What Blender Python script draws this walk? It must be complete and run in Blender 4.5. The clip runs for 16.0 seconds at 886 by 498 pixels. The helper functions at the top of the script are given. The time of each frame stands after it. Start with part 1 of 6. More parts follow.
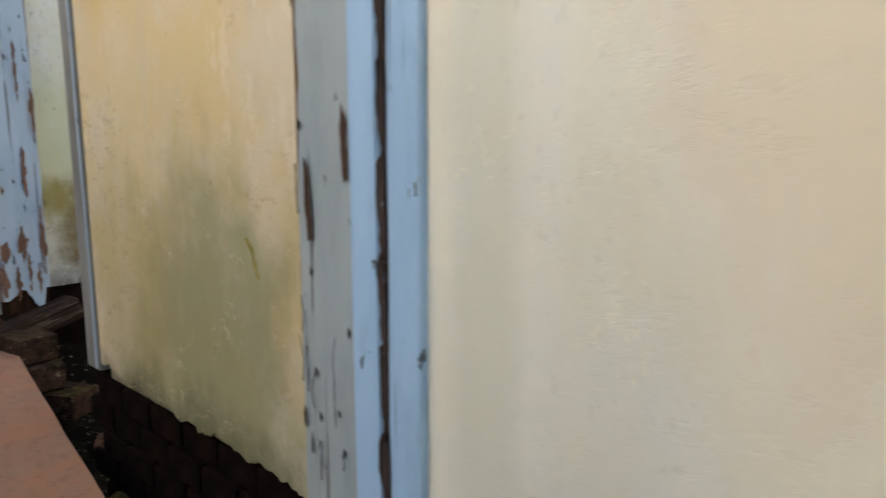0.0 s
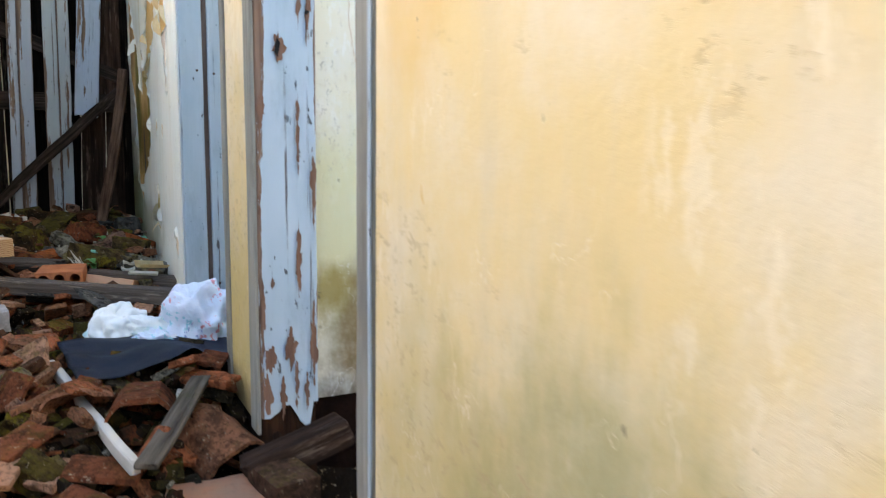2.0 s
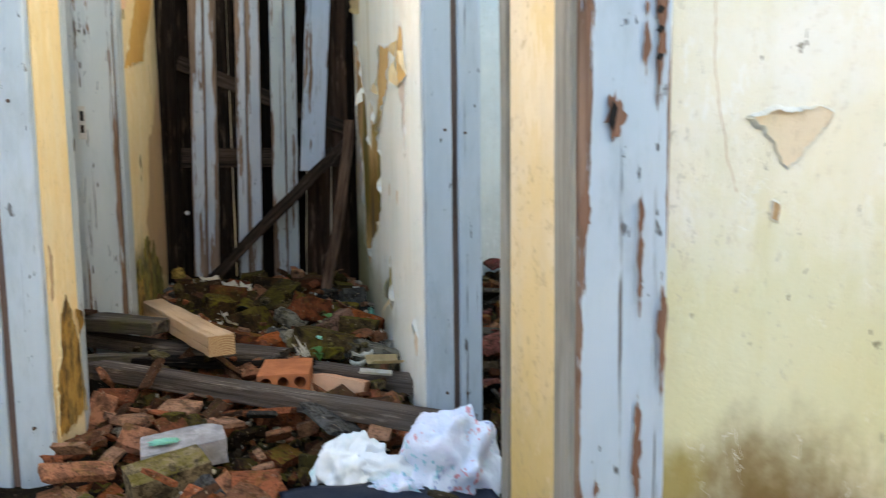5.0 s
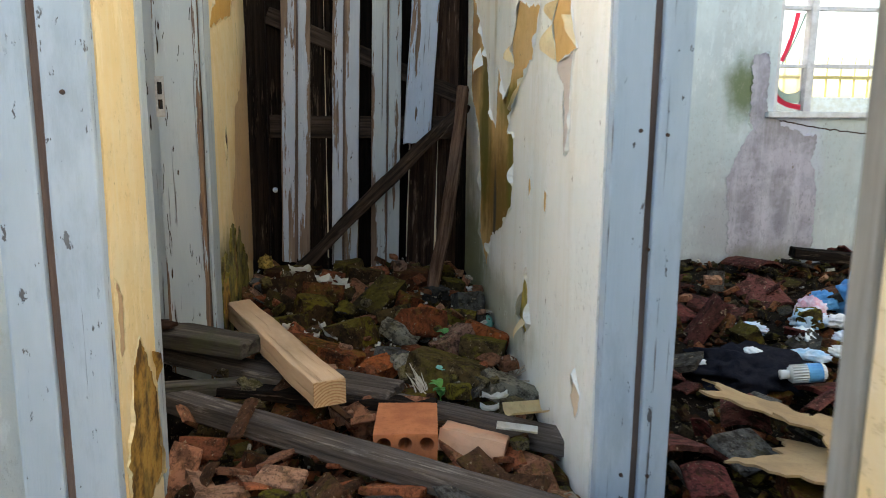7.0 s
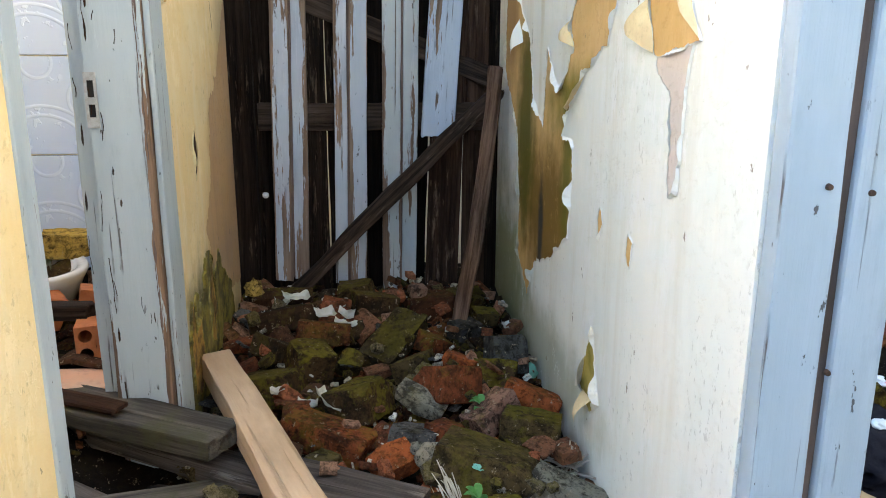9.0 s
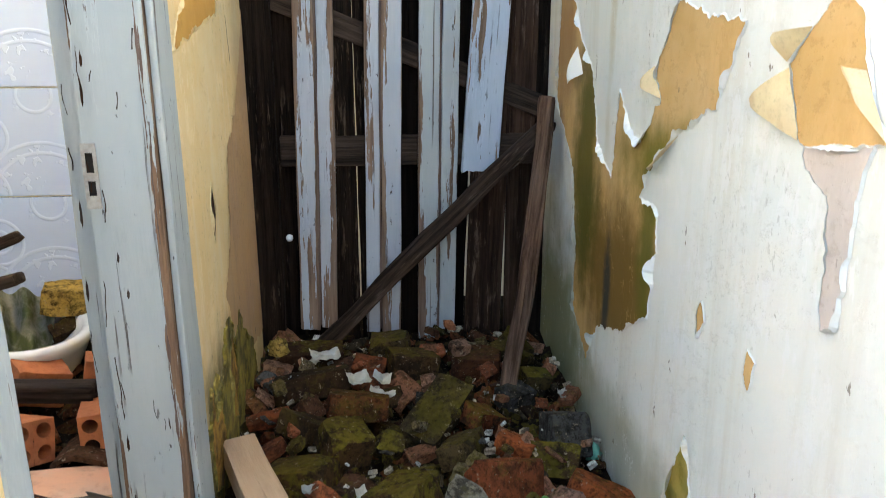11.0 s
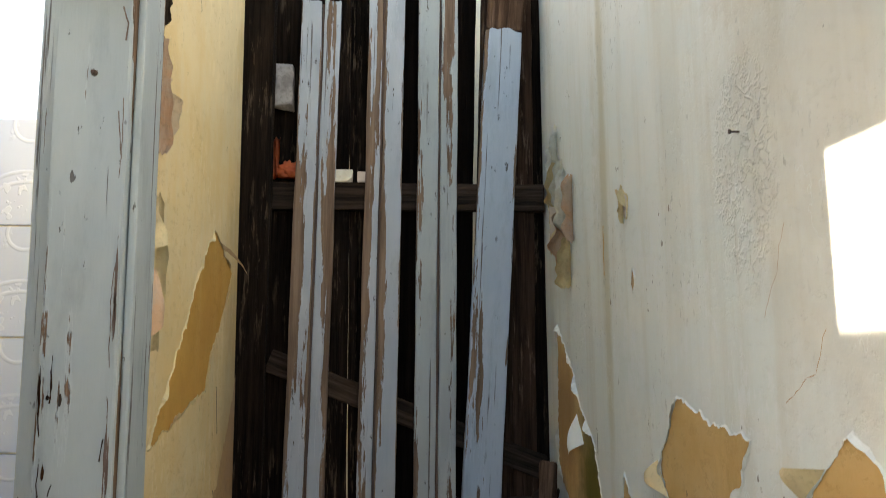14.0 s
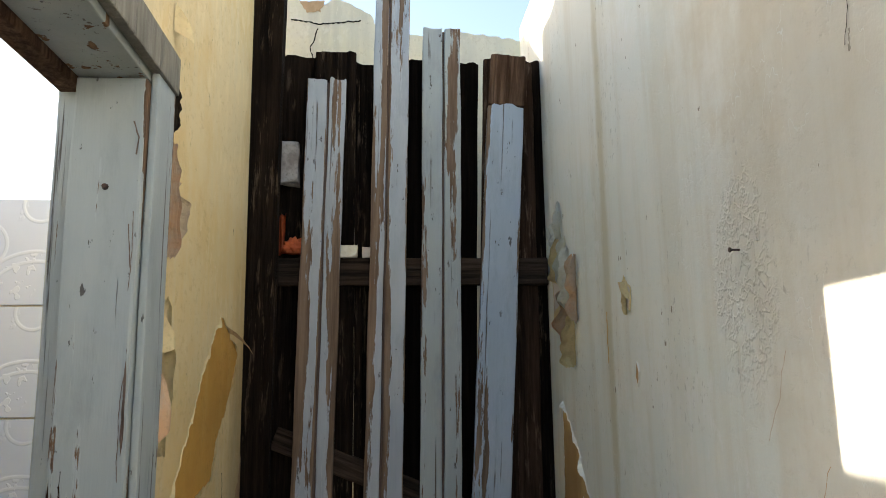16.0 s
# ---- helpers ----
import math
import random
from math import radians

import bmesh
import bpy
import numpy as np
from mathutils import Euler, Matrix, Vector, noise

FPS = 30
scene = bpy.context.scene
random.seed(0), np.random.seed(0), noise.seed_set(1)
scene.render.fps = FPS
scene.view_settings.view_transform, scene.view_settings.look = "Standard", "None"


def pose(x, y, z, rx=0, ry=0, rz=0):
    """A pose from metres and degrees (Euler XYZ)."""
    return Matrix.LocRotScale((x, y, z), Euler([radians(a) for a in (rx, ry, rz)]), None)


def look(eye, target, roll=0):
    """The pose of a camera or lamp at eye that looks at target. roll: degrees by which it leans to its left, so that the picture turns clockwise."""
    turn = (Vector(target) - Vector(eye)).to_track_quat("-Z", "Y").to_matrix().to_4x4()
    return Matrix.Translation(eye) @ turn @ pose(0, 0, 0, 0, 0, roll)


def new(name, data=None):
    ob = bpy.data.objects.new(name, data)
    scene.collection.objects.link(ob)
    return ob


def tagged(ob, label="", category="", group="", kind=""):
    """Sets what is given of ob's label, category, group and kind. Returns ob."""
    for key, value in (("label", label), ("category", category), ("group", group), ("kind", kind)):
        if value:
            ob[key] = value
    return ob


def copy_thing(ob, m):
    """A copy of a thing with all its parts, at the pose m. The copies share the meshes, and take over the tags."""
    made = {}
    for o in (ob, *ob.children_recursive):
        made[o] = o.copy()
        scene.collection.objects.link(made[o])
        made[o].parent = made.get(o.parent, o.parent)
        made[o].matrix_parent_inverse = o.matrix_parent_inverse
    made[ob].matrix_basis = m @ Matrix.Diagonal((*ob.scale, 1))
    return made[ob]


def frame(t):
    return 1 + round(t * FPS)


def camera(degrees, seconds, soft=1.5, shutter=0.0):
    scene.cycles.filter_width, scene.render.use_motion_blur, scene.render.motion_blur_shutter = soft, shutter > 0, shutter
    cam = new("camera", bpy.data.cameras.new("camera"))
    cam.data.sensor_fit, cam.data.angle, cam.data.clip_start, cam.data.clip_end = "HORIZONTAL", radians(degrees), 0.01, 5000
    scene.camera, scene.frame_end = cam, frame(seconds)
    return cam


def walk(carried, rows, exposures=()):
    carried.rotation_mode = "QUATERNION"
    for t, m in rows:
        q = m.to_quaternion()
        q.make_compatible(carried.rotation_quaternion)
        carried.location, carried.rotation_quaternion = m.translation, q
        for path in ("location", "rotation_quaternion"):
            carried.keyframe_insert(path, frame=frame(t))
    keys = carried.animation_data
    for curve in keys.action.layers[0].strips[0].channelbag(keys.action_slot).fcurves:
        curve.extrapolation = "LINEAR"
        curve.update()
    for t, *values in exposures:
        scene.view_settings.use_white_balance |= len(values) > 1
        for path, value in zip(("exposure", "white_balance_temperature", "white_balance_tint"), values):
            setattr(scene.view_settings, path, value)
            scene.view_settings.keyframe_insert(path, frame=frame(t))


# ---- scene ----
cam = camera(60.6, 16.0, soft=0.95, shutter=0.35)
PATH = [
    (0, (0.214, 0.498, 0.662), (1.622, 1.875, 0.314), 0.0),
    (0.5, (0.252, 0.658, 0.639), (1.502, 2.186, 0.321), 0.3),
    (1, (0.319, 0.823, 0.652), (1.492, 2.416, 0.356), 0.4),
    (1.5, (0.398, 0.949, 0.736), (1.417, 2.647, 0.457), 0.9),
    (2, (0.442, 1.172, 0.771), (1.336, 2.939, 0.492), 0.8),
    (2.5, (0.429, 1.335, 0.853), (1.287, 3.123, 0.594), 0.9),
    (3, (0.441, 1.415, 0.881), (1.282, 3.213, 0.639), 0.6),
    (3.5, (0.415, 1.469, 0.858), (1.254, 3.27, 0.629), 0.4),
    (4, (0.389, 1.481, 0.871), (1.216, 3.289, 0.649), 0.3),
    (4.4, (0.372, 1.566, 0.856), (1.13, 3.403, 0.636), -0.3),
    (4.5, (0.377, 1.607, 0.859), (1.088, 3.463, 0.64), -0.2),
    (5, (0.442, 1.867, 0.903), (0.85, 3.813, 0.685), -0.7),
    (5.2, (0.449, 1.911, 0.929), (0.77, 3.872, 0.709), -0.7),
    (7.3, (0.298, 2.574, 1.042), (0.527, 4.522, 0.65), 0.4),
    (7.5, (0.296, 2.68, 1.029), (0.519, 4.625, 0.624), 0.3),
    (8, (0.303, 2.949, 1.073), (0.517, 4.891, 0.646), 0.2),
    (10.3, (0.342, 3.139, 1.157), (0.526, 5.061, 0.633), 0.0),
    (10.5, (0.319, 3.252, 1.156), (0.496, 5.175, 0.635), 0.0),
    (11, (0.26, 3.356, 1.282), (0.433, 5.278, 0.755), -0.2),
    (11.5, (0.264, 3.431, 1.314), (0.438, 5.351, 0.779), -0.2),
    (12, (0.286, 3.458, 1.365), (0.461, 5.419, 1.009), -0.2),
    (12.5, (0.303, 3.468, 1.381), (0.477, 5.458, 1.278), -0.2),
    (13, (0.296, 3.455, 1.398), (0.465, 5.447, 1.435), -0.3),
    (13.5, (0.296, 3.455, 1.411), (0.465, 5.442, 1.56), -0.3),
    (14, (0.301, 3.44, 1.442), (0.464, 5.416, 1.701), -0.4),
    (14.5, (0.31, 3.429, 1.491), (0.47, 5.398, 1.805), -0.6),
    (15, (0.307, 3.431, 1.519), (0.466, 5.399, 1.838), -0.6),
    (15.5, (0.3, 3.411, 1.553), (0.453, 5.377, 1.888), -0.7),
    (16, (0.299, 3.408, 1.562), (0.451, 5.372, 1.911), -0.8),
]
EXPOSURES = [(0.0, 1.9, 6700, 10), (0.5, 2.25, 6000, 10), (1.0, 2.62, 6850, 10), (2.0, 2.68, 6500, 10), (2.5, 2.68, 6750, 10), (4.0, 2.8, 6750, 10), (5.0, 2.8, 7000, 10), (7.5, 2.65, 7050, 10),
             (8.0, 3.25, 6750, 10), (10.5, 3.35, 6500, 10), (11.5, 3.4, 6650, 10), (12.5, 3.0, 7000, 10), (13.5, 2.45, 7250, 10), (14.0, 2.15, 7250, 10), (14.5, 1.8, 7200, 10), (16.0, 1.75, 7100, 10)]
walk(cam, [(t, look(eye, target, roll)) for t, eye, target, roll in PATH], EXPOSURES)

# ---- light ----
SUN_AZ = math.atan2(-1.087, 0.441)
SUN_EL = radians(19.3)
world = bpy.data.worlds.new("sky")
scene.world = world
world.use_nodes = True
wn = world.node_tree
sky = wn.nodes.new("ShaderNodeTexSky")
sky.sky_type, sky.sun_disc = "NISHITA", False
sky.sun_elevation, sky.sun_rotation = SUN_EL, SUN_AZ
sky.dust_density, sky.air_density = 2.0, 1.0
wn.links.new(sky.outputs[0], wn.nodes["Background"].inputs[0])
wn.nodes["Background"].inputs[1].default_value = 0.15
sun_data = bpy.data.lights.new("sun", "SUN")
sun_data.energy, sun_data.angle, sun_data.color = 5.0, radians(0.5), (1.0, 0.93, 0.82)
sun = new("sun", sun_data)
sun_from = Vector((math.sin(SUN_AZ) * math.cos(SUN_EL), math.cos(SUN_AZ) * math.cos(SUN_EL), math.sin(SUN_EL)))
sun.matrix_world = look(sun_from * 30, (0, 0, 0))


# ---- materials ----
def mat(name, rough=0.8, spec=0.3, metal=0.0):
    m = bpy.data.materials.new(name)
    m.use_nodes = True
    b = m.node_tree.nodes["Principled BSDF"]
    b.inputs["Roughness"].default_value, b.inputs["Metallic"].default_value = rough, metal
    b.inputs["Specular IOR Level"].default_value = spec
    return m, m.node_tree, b


def nd(nt, kind, out=0, **kw):
    n = nt.nodes.new("ShaderNode" + kind)
    for k, v in kw.items():
        s = n.inputs[int(k[1:]) if k[0] == "i" and k[1:].isdigit() else k.replace("_", " ")]
        if isinstance(v, bpy.types.NodeSocket):
            nt.links.new(v, s)
        else:
            s.default_value = v
    return n.outputs[out]


def op(nt, what, a, b=0.0, c=0.0, clamp=False):
    n = nt.nodes.new("ShaderNodeMath")
    n.operation, n.use_clamp = what, clamp
    for i, v in enumerate((a, b, c)):
        if isinstance(v, bpy.types.NodeSocket):
            nt.links.new(v, n.inputs[i])
        else:
            n.inputs[i].default_value = v
    return n.outputs[0]


def mix(nt, f, a, b):
    n = nt.nodes.new("ShaderNodeMix")
    n.data_type = "RGBA"
    for i, v in ((0, f), (6, a), (7, b)):
        if isinstance(v, bpy.types.NodeSocket):
            nt.links.new(v, n.inputs[i])
        else:
            n.inputs[i].default_value = (*v, 1) if isinstance(v, tuple) else v
    return n.outputs[2]


def step(nt, v, lo, hi):
    n = nt.nodes.new("ShaderNodeMapRange")
    n.interpolation_type = "SMOOTHSTEP"
    nt.links.new(v, n.inputs[0])
    n.inputs[1].default_value, n.inputs[2].default_value = lo, hi
    return n.outputs[0]


def place(nt, world_space=True):
    if world_space:
        return nt.nodes.new("ShaderNodeNewGeometry").outputs["Position"]
    return nt.nodes.new("ShaderNodeTexCoord").outputs["Object"]


def scaled(nt, v, s, off=None):
    n = nt.nodes.new("ShaderNodeMapping")
    nt.links.new(v, n.inputs[0])
    n.inputs["Scale"].default_value = s
    if off is not None:
        nt.links.new(off, n.inputs["Location"])
    return n.outputs[0]


def nse(nt, v, scale, detail=5.0, rough=0.6):
    return nd(nt, "TexNoise", Vector=v, Scale=scale, Detail=detail, Roughness=rough)


def bump(nt, b, h, strength, dist):
    n = nd(nt, "Bump", Height=h, Strength=strength, Distance=dist)
    nt.links.new(n, b.inputs["Normal"])


def shuffle(nt, amount=40.0):
    """A random offset for each object."""
    r = nt.nodes.new("ShaderNodeObjectInfo").outputs["Random"]
    return op(nt, "MULTIPLY", r, amount)


def plaster(name, base, alt, streak, stains=(), rough=0.75, chips=0.5, blister=None, rain=0.55, relief=0.55, scuffed=0.2, specks=0.4, patch=2.4):
    """Painted plaster with rain streaks, scuffs and stains; a stain is (centre, radii, colour, strength)."""
    m, nt, b = mat(name, rough, 0.25)
    p = place(nt)
    c = mix(nt, step(nt, nse(nt, p, patch, 8, 0.66), 0.40, 0.62), base, alt)
    s = nse(nt, scaled(nt, p, (9, 9, 0.7)), 1.6, 4)
    c = mix(nt, op(nt, "MULTIPLY", step(nt, s, 0.45, 0.72), rain), c, streak)
    smear = nse(nt, scaled(nt, p, (1, 1, 0.45)), 14, 8, 0.7)
    c = mix(nt, op(nt, "MULTIPLY", step(nt, smear, 0.52, 0.75), 0.35), c, tuple(min(1, v * 1.12) for v in base))
    light = op(nt, "MULTIPLY", step(nt, nse(nt, scaled(nt, p, (1, 1, 0.4)), 30, 5, 0.7), 0.535, 0.585), step(nt, nse(nt, p, 2.3, 2), 0.46, 0.56))
    c = mix(nt, op(nt, "MULTIPLY", light, 0.5), c, tuple(min(0.85, v * 1.06 + 0.03) for v in alt))
    rag = op(nt, "ADD", op(nt, "MULTIPLY", nse(nt, p, 5, 9, 0.68), 0.75), op(nt, "MULTIPLY", nse(nt, scaled(nt, p, (1, 1, 0.3)), 18, 6), 0.35))
    for centre, radii, colour, strength in stains:
        n = nt.nodes.new("ShaderNodeVectorMath")
        n.operation = "SUBTRACT"
        nt.links.new(p, n.inputs[0])
        n.inputs[1].default_value = centre
        q = scaled(nt, n.outputs[0], tuple(1 / r for r in radii))
        ln = nt.nodes.new("ShaderNodeVectorMath")
        ln.operation = "LENGTH"
        nt.links.new(q, ln.inputs[0])
        f = step(nt, op(nt, "SUBTRACT", op(nt, "MULTIPLY", rag, 1.9), ln.outputs["Value"]), -0.25, 0.65)
        c = mix(nt, op(nt, "MULTIPLY", f, strength), c, colour)
    keep = step(nt, nse(nt, p, 6, 2), 0.46, 0.54)
    tick = 0.735 - 0.055 * chips
    dot = op(nt, "MULTIPLY", step(nt, nse(nt, scaled(nt, p, (1, 1, 0.6)), 34, 4, 0.6), tick, tick + 0.012), keep)
    c = mix(nt, op(nt, "MULTIPLY", dot, 0.75), c, (0.16, 0.13, 0.08))
    tilt = nt.nodes.new("ShaderNodeMapping")
    nt.links.new(p, tilt.inputs[0])
    tilt.inputs["Rotation"].default_value, tilt.inputs["Scale"].default_value = (0.7, 0.7, 0.2), (2.2, 1.0, 1.5)
    scuff = op(nt, "MULTIPLY", step(nt, nse(nt, tilt.outputs[0], 32, 5, 0.75), 0.555, 0.61), step(nt, nse(nt, p, 3.1, 3), 0.42, 0.54))
    c = mix(nt, op(nt, "MULTIPLY", scuff, scuffed), c, tuple(v * w for v, w in zip(alt, (0.62, 0.54, 0.42))))
    speck = op(nt, "MULTIPLY", step(nt, nse(nt, scaled(nt, p, (1, 1, 0.55)), 85, 4, 0.7), 0.60, 0.64), step(nt, nse(nt, scaled(nt, p, (1, 1, 0.5)), 4.5, 4, 0.65), 0.50, 0.62))
    c = mix(nt, op(nt, "MULTIPLY", speck, specks), c, tuple(v * w for v, w in zip(alt, (0.40, 0.38, 0.36))))
    line = op(nt, "ABSOLUTE", op(nt, "SUBTRACT", nse(nt, scaled(nt, p, (1, 1, 0.6)), 9, 4, 0.62), 0.5))
    scratch = op(nt, "MULTIPLY", step(nt, line, 0.0045, 0.001), step(nt, nse(nt, p, 5.3, 3), 0.52, 0.6))
    c = mix(nt, op(nt, "MULTIPLY", scratch, 0.55), c, tuple(min(0.85, v * 1.05 + 0.02) for v in alt))
    nt.links.new(c, b.inputs["Base Color"])
    h = op(nt, "ADD", op(nt, "MULTIPLY", nse(nt, p, 7, 7, 0.6), 0.8), op(nt, "MULTIPLY", nse(nt, p, 110, 4, 0.7), 0.26))
    h = op(nt, "SUBTRACT", h, op(nt, "MULTIPLY", op(nt, "ADD", speck, scratch), 0.2))
    h = op(nt, "SUBTRACT", h, op(nt, "ADD", op(nt, "MULTIPLY", dot, 0.5), op(nt, "MULTIPLY", scuff, 0.25)))
    if blister:
        centre, radii = blister
        n = nt.nodes.new("ShaderNodeVectorMath")
        n.operation = "SUBTRACT"
        nt.links.new(p, n.inputs[0])
        n.inputs[1].default_value = centre
        ln = nt.nodes.new("ShaderNodeVectorMath")
        ln.operation = "LENGTH"
        nt.links.new(scaled(nt, n.outputs[0], tuple(1 / r for r in radii)), ln.inputs[0])
        area = step(nt, op(nt, "SUBTRACT", op(nt, "MULTIPLY", rag, 1.9), ln.outputs["Value"]), -0.1, 0.3)
        worms = op(nt, "ABSOLUTE", op(nt, "SUBTRACT", nse(nt, p, 45, 2), 0.5))
        h = op(nt, "ADD", h, op(nt, "MULTIPLY", op(nt, "MULTIPLY", step(nt, worms, 0.07, 0.0), area), 1.3))
    bump(nt, b, h, relief, 0.006)
    return m


def timber(name, dark, light, rough=0.8, moss=None, grain=1.0, flecks=None):
    """Bare wood, its grain along local z."""
    m, nt, b = mat(name, min(1.0, rough + 0.12), 0.06)
    off = shuffle(nt)
    p = scaled(nt, place(nt, False), (1, 1, 1), off)
    g = nse(nt, scaled(nt, p, (34 * grain, 34 * grain, 1.6)), 1.5, 8, 0.72)
    c = mix(nt, step(nt, g, 0.30, 0.78), dark, light)
    big = nse(nt, scaled(nt, p, (3, 3, 1)), 2.2, 5)
    c = mix(nt, op(nt, "MULTIPLY", step(nt, big, 0.45, 0.75), 0.6), c, tuple(v * 0.45 for v in dark))
    if flecks:
        pale = op(nt, "MULTIPLY", step(nt, nse(nt, scaled(nt, p, (60, 60, 6)), 1.0, 5, 0.75), 0.53, 0.66), step(nt, nse(nt, scaled(nt, p, (4, 4, 1.5)), 2.0, 3), 0.42, 0.56))
        c = mix(nt, op(nt, "MULTIPLY", pale, 0.7), c, flecks)
    if moss:
        c = mix(nt, op(nt, "MULTIPLY", step(nt, nse(nt, p, 5, 7, 0.7), 0.52, 0.66), 0.8), c, moss)
    nt.links.new(c, b.inputs["Base Color"])
    crack = nse(nt, scaled(nt, p, (60, 60, 0.9)), 1.4, 3)
    bump(nt, b, op(nt, "ADD", op(nt, "MULTIPLY", g, 0.7), op(nt, "MULTIPLY", step(nt, crack, 0.3, 0.42), 0.6)), 1.0, 0.009)
    return m


def painted(name, paint, paint2, wood, wood2, wear=0.5, edge=None):
    """Old paint flaking off wood along local z; wear: how much wood shows; edge: half widths beyond which more is lost."""
    m, nt, b = mat(name, 0.55, 0.35)
    off = shuffle(nt)
    raw = place(nt, False)
    p = scaled(nt, raw, (1, 1, 1), off)
    g = nse(nt, scaled(nt, p, (40, 40, 2)), 1.5, 6, 0.65)
    w = mix(nt, step(nt, g, 0.3, 0.72), wood, wood2)
    a = op(nt, "ADD", op(nt, "MULTIPLY", nse(nt, scaled(nt, p, (9, 9, 0.42)), 1.7, 7, 0.6), 0.86),
           op(nt, "MULTIPLY", nse(nt, scaled(nt, p, (1, 1, 0.2)), 60, 5, 0.7), 0.14))
    if edge:
        sx = nt.nodes.new("ShaderNodeSeparateXYZ")
        nt.links.new(raw, sx.inputs[0])
        d = step(nt, op(nt, "ABSOLUTE", sx.outputs[0]), edge * 0.6, edge * 1.05)
        a = op(nt, "ADD", a, op(nt, "MULTIPLY", d, 0.13))
    t = 0.72 - 0.32 * wear
    bare = step(nt, a, t, t + 0.012)
    c = mix(nt, step(nt, nse(nt, scaled(nt, p, (4, 4, 1)), 2.5, 6), 0.35, 0.7), paint, paint2)
    nick = op(nt, "MULTIPLY", step(nt, nse(nt, scaled(nt, p, (1, 1, 0.35)), 62, 4, 0.62), 0.655, 0.67), step(nt, nse(nt, p, 8, 2), 0.45, 0.53))
    c = mix(nt, op(nt, "MULTIPLY", nick, 0.85), c, (0.05, 0.04, 0.035))
    split = op(nt, "MULTIPLY", step(nt, nse(nt, scaled(nt, p, (70, 70, 0.8)), 1.3, 4), 0.375, 0.335), step(nt, nse(nt, scaled(nt, p, (5, 5, 2.2)), 2.0, 4), 0.43, 0.55))
    c = mix(nt, op(nt, "MULTIPLY", split, 0.85), c, tuple(v * 0.6 for v in wood))
    c = mix(nt, op(nt, "MULTIPLY", step(nt, nse(nt, scaled(nt, p, (2, 2, 0.6)), 6.0, 6, 0.7), 0.5, 0.7), 0.35), c, tuple(v * 0.6 for v in paint2))
    rim = op(nt, "MULTIPLY", step(nt, a, t - 0.02, t), op(nt, "SUBTRACT", 1.0, bare))
    c = mix(nt, op(nt, "MULTIPLY", rim, 0.35), c, tuple(min(1, v * 1.25) for v in paint))
    c = mix(nt, bare, c, w)
    nt.links.new(c, b.inputs["Base Color"])
    nt.links.new(op(nt, "ADD", 0.5, op(nt, "MULTIPLY", bare, 0.35)), b.inputs["Roughness"])
    h = op(nt, "ADD", op(nt, "MULTIPLY", op(nt, "SUBTRACT", 1.0, bare), 0.5), op(nt, "MULTIPLY", g, 0.28))
    h = op(nt, "SUBTRACT", h, op(nt, "MULTIPLY", op(nt, "MAXIMUM", nick, split), 0.5))
    bump(nt, b, h, 0.9, 0.005)
    return m


def burnt_clay(name, colours, moss=0.4, island=False, scale=1.0, dirt=1.0):
    """Fired clay, stone and mortar bits; the colour changes from piece to piece."""
    m, nt, b = mat(name, 0.97, 0.05)
    if island:
        r = nt.nodes.new("ShaderNodeNewGeometry").outputs["Random Per Island"]
        p = place(nt)
    else:
        r = nt.nodes.new("ShaderNodeObjectInfo").outputs["Random"]
        p = scaled(nt, place(nt, False), (1, 1, 1), op(nt, "MULTIPLY", r, 30.0))
    ramp = nt.nodes.new("ShaderNodeValToRGB")
    ramp.color_ramp.interpolation = "CONSTANT"
    els = ramp.color_ramp.elements
    while len(els) < len(colours):
        els.new(0.5)
    for i, col in enumerate(colours):
        els[i].position, els[i].color = i / len(colours), (*col, 1)
    nt.links.new(r, ramp.inputs[0])
    n = nse(nt, p, 20 * scale, 10, 0.78)
    c = mix(nt, step(nt, n, 0.44, 0.60), ramp.outputs[0], mix(nt, 0.82 * dirt, ramp.outputs[0], (0.016, 0.011, 0.007)))
    grit = nse(nt, p, 75 * scale, 6, 0.8)
    c = mix(nt, op(nt, "MULTIPLY", step(nt, grit, 0.52, 0.60), 0.7 * dirt), c, (0.012, 0.008, 0.005))
    c = mix(nt, op(nt, "MULTIPLY", step(nt, nse(nt, scaled(nt, p, (1.3, 1, 1)), 48 * scale, 5, 0.8), 0.60, 0.66), 0.7), c, (0.36, 0.28, 0.19))
    up = nt.nodes.new("ShaderNodeSeparateXYZ")
    nt.links.new(nt.nodes.new("ShaderNodeNewGeometry").outputs["Normal"], up.inputs[0])
    grow = op(nt, "ADD", nse(nt, p, 15 * scale, 8, 0.75), op(nt, "MULTIPLY", up.outputs[2], 0.1))
    some = step(nt, nse(nt, place(nt), 1.7, 2), 0.4, 0.6)
    f = op(nt, "MULTIPLY", step(nt, grow, 0.62 - 0.25 * moss, 0.72 - 0.2 * moss), op(nt, "ADD", 0.25, op(nt, "MULTIPLY", some, 0.75)))
    mossy = mix(nt, nse(nt, p, 60, 3), (0.018, 0.015, 0.002), (0.24, 0.195, 0.022))
    c = mix(nt, op(nt, "MULTIPLY", f, min(1.0, moss * 1.6)), c, mossy)
    nt.links.new(c, b.inputs["Base Color"])
    bump(nt, b, op(nt, "ADD", n, op(nt, "MULTIPLY", nse(nt, p, 90, 4), 0.4)), 1.0, 0.010)
    return m


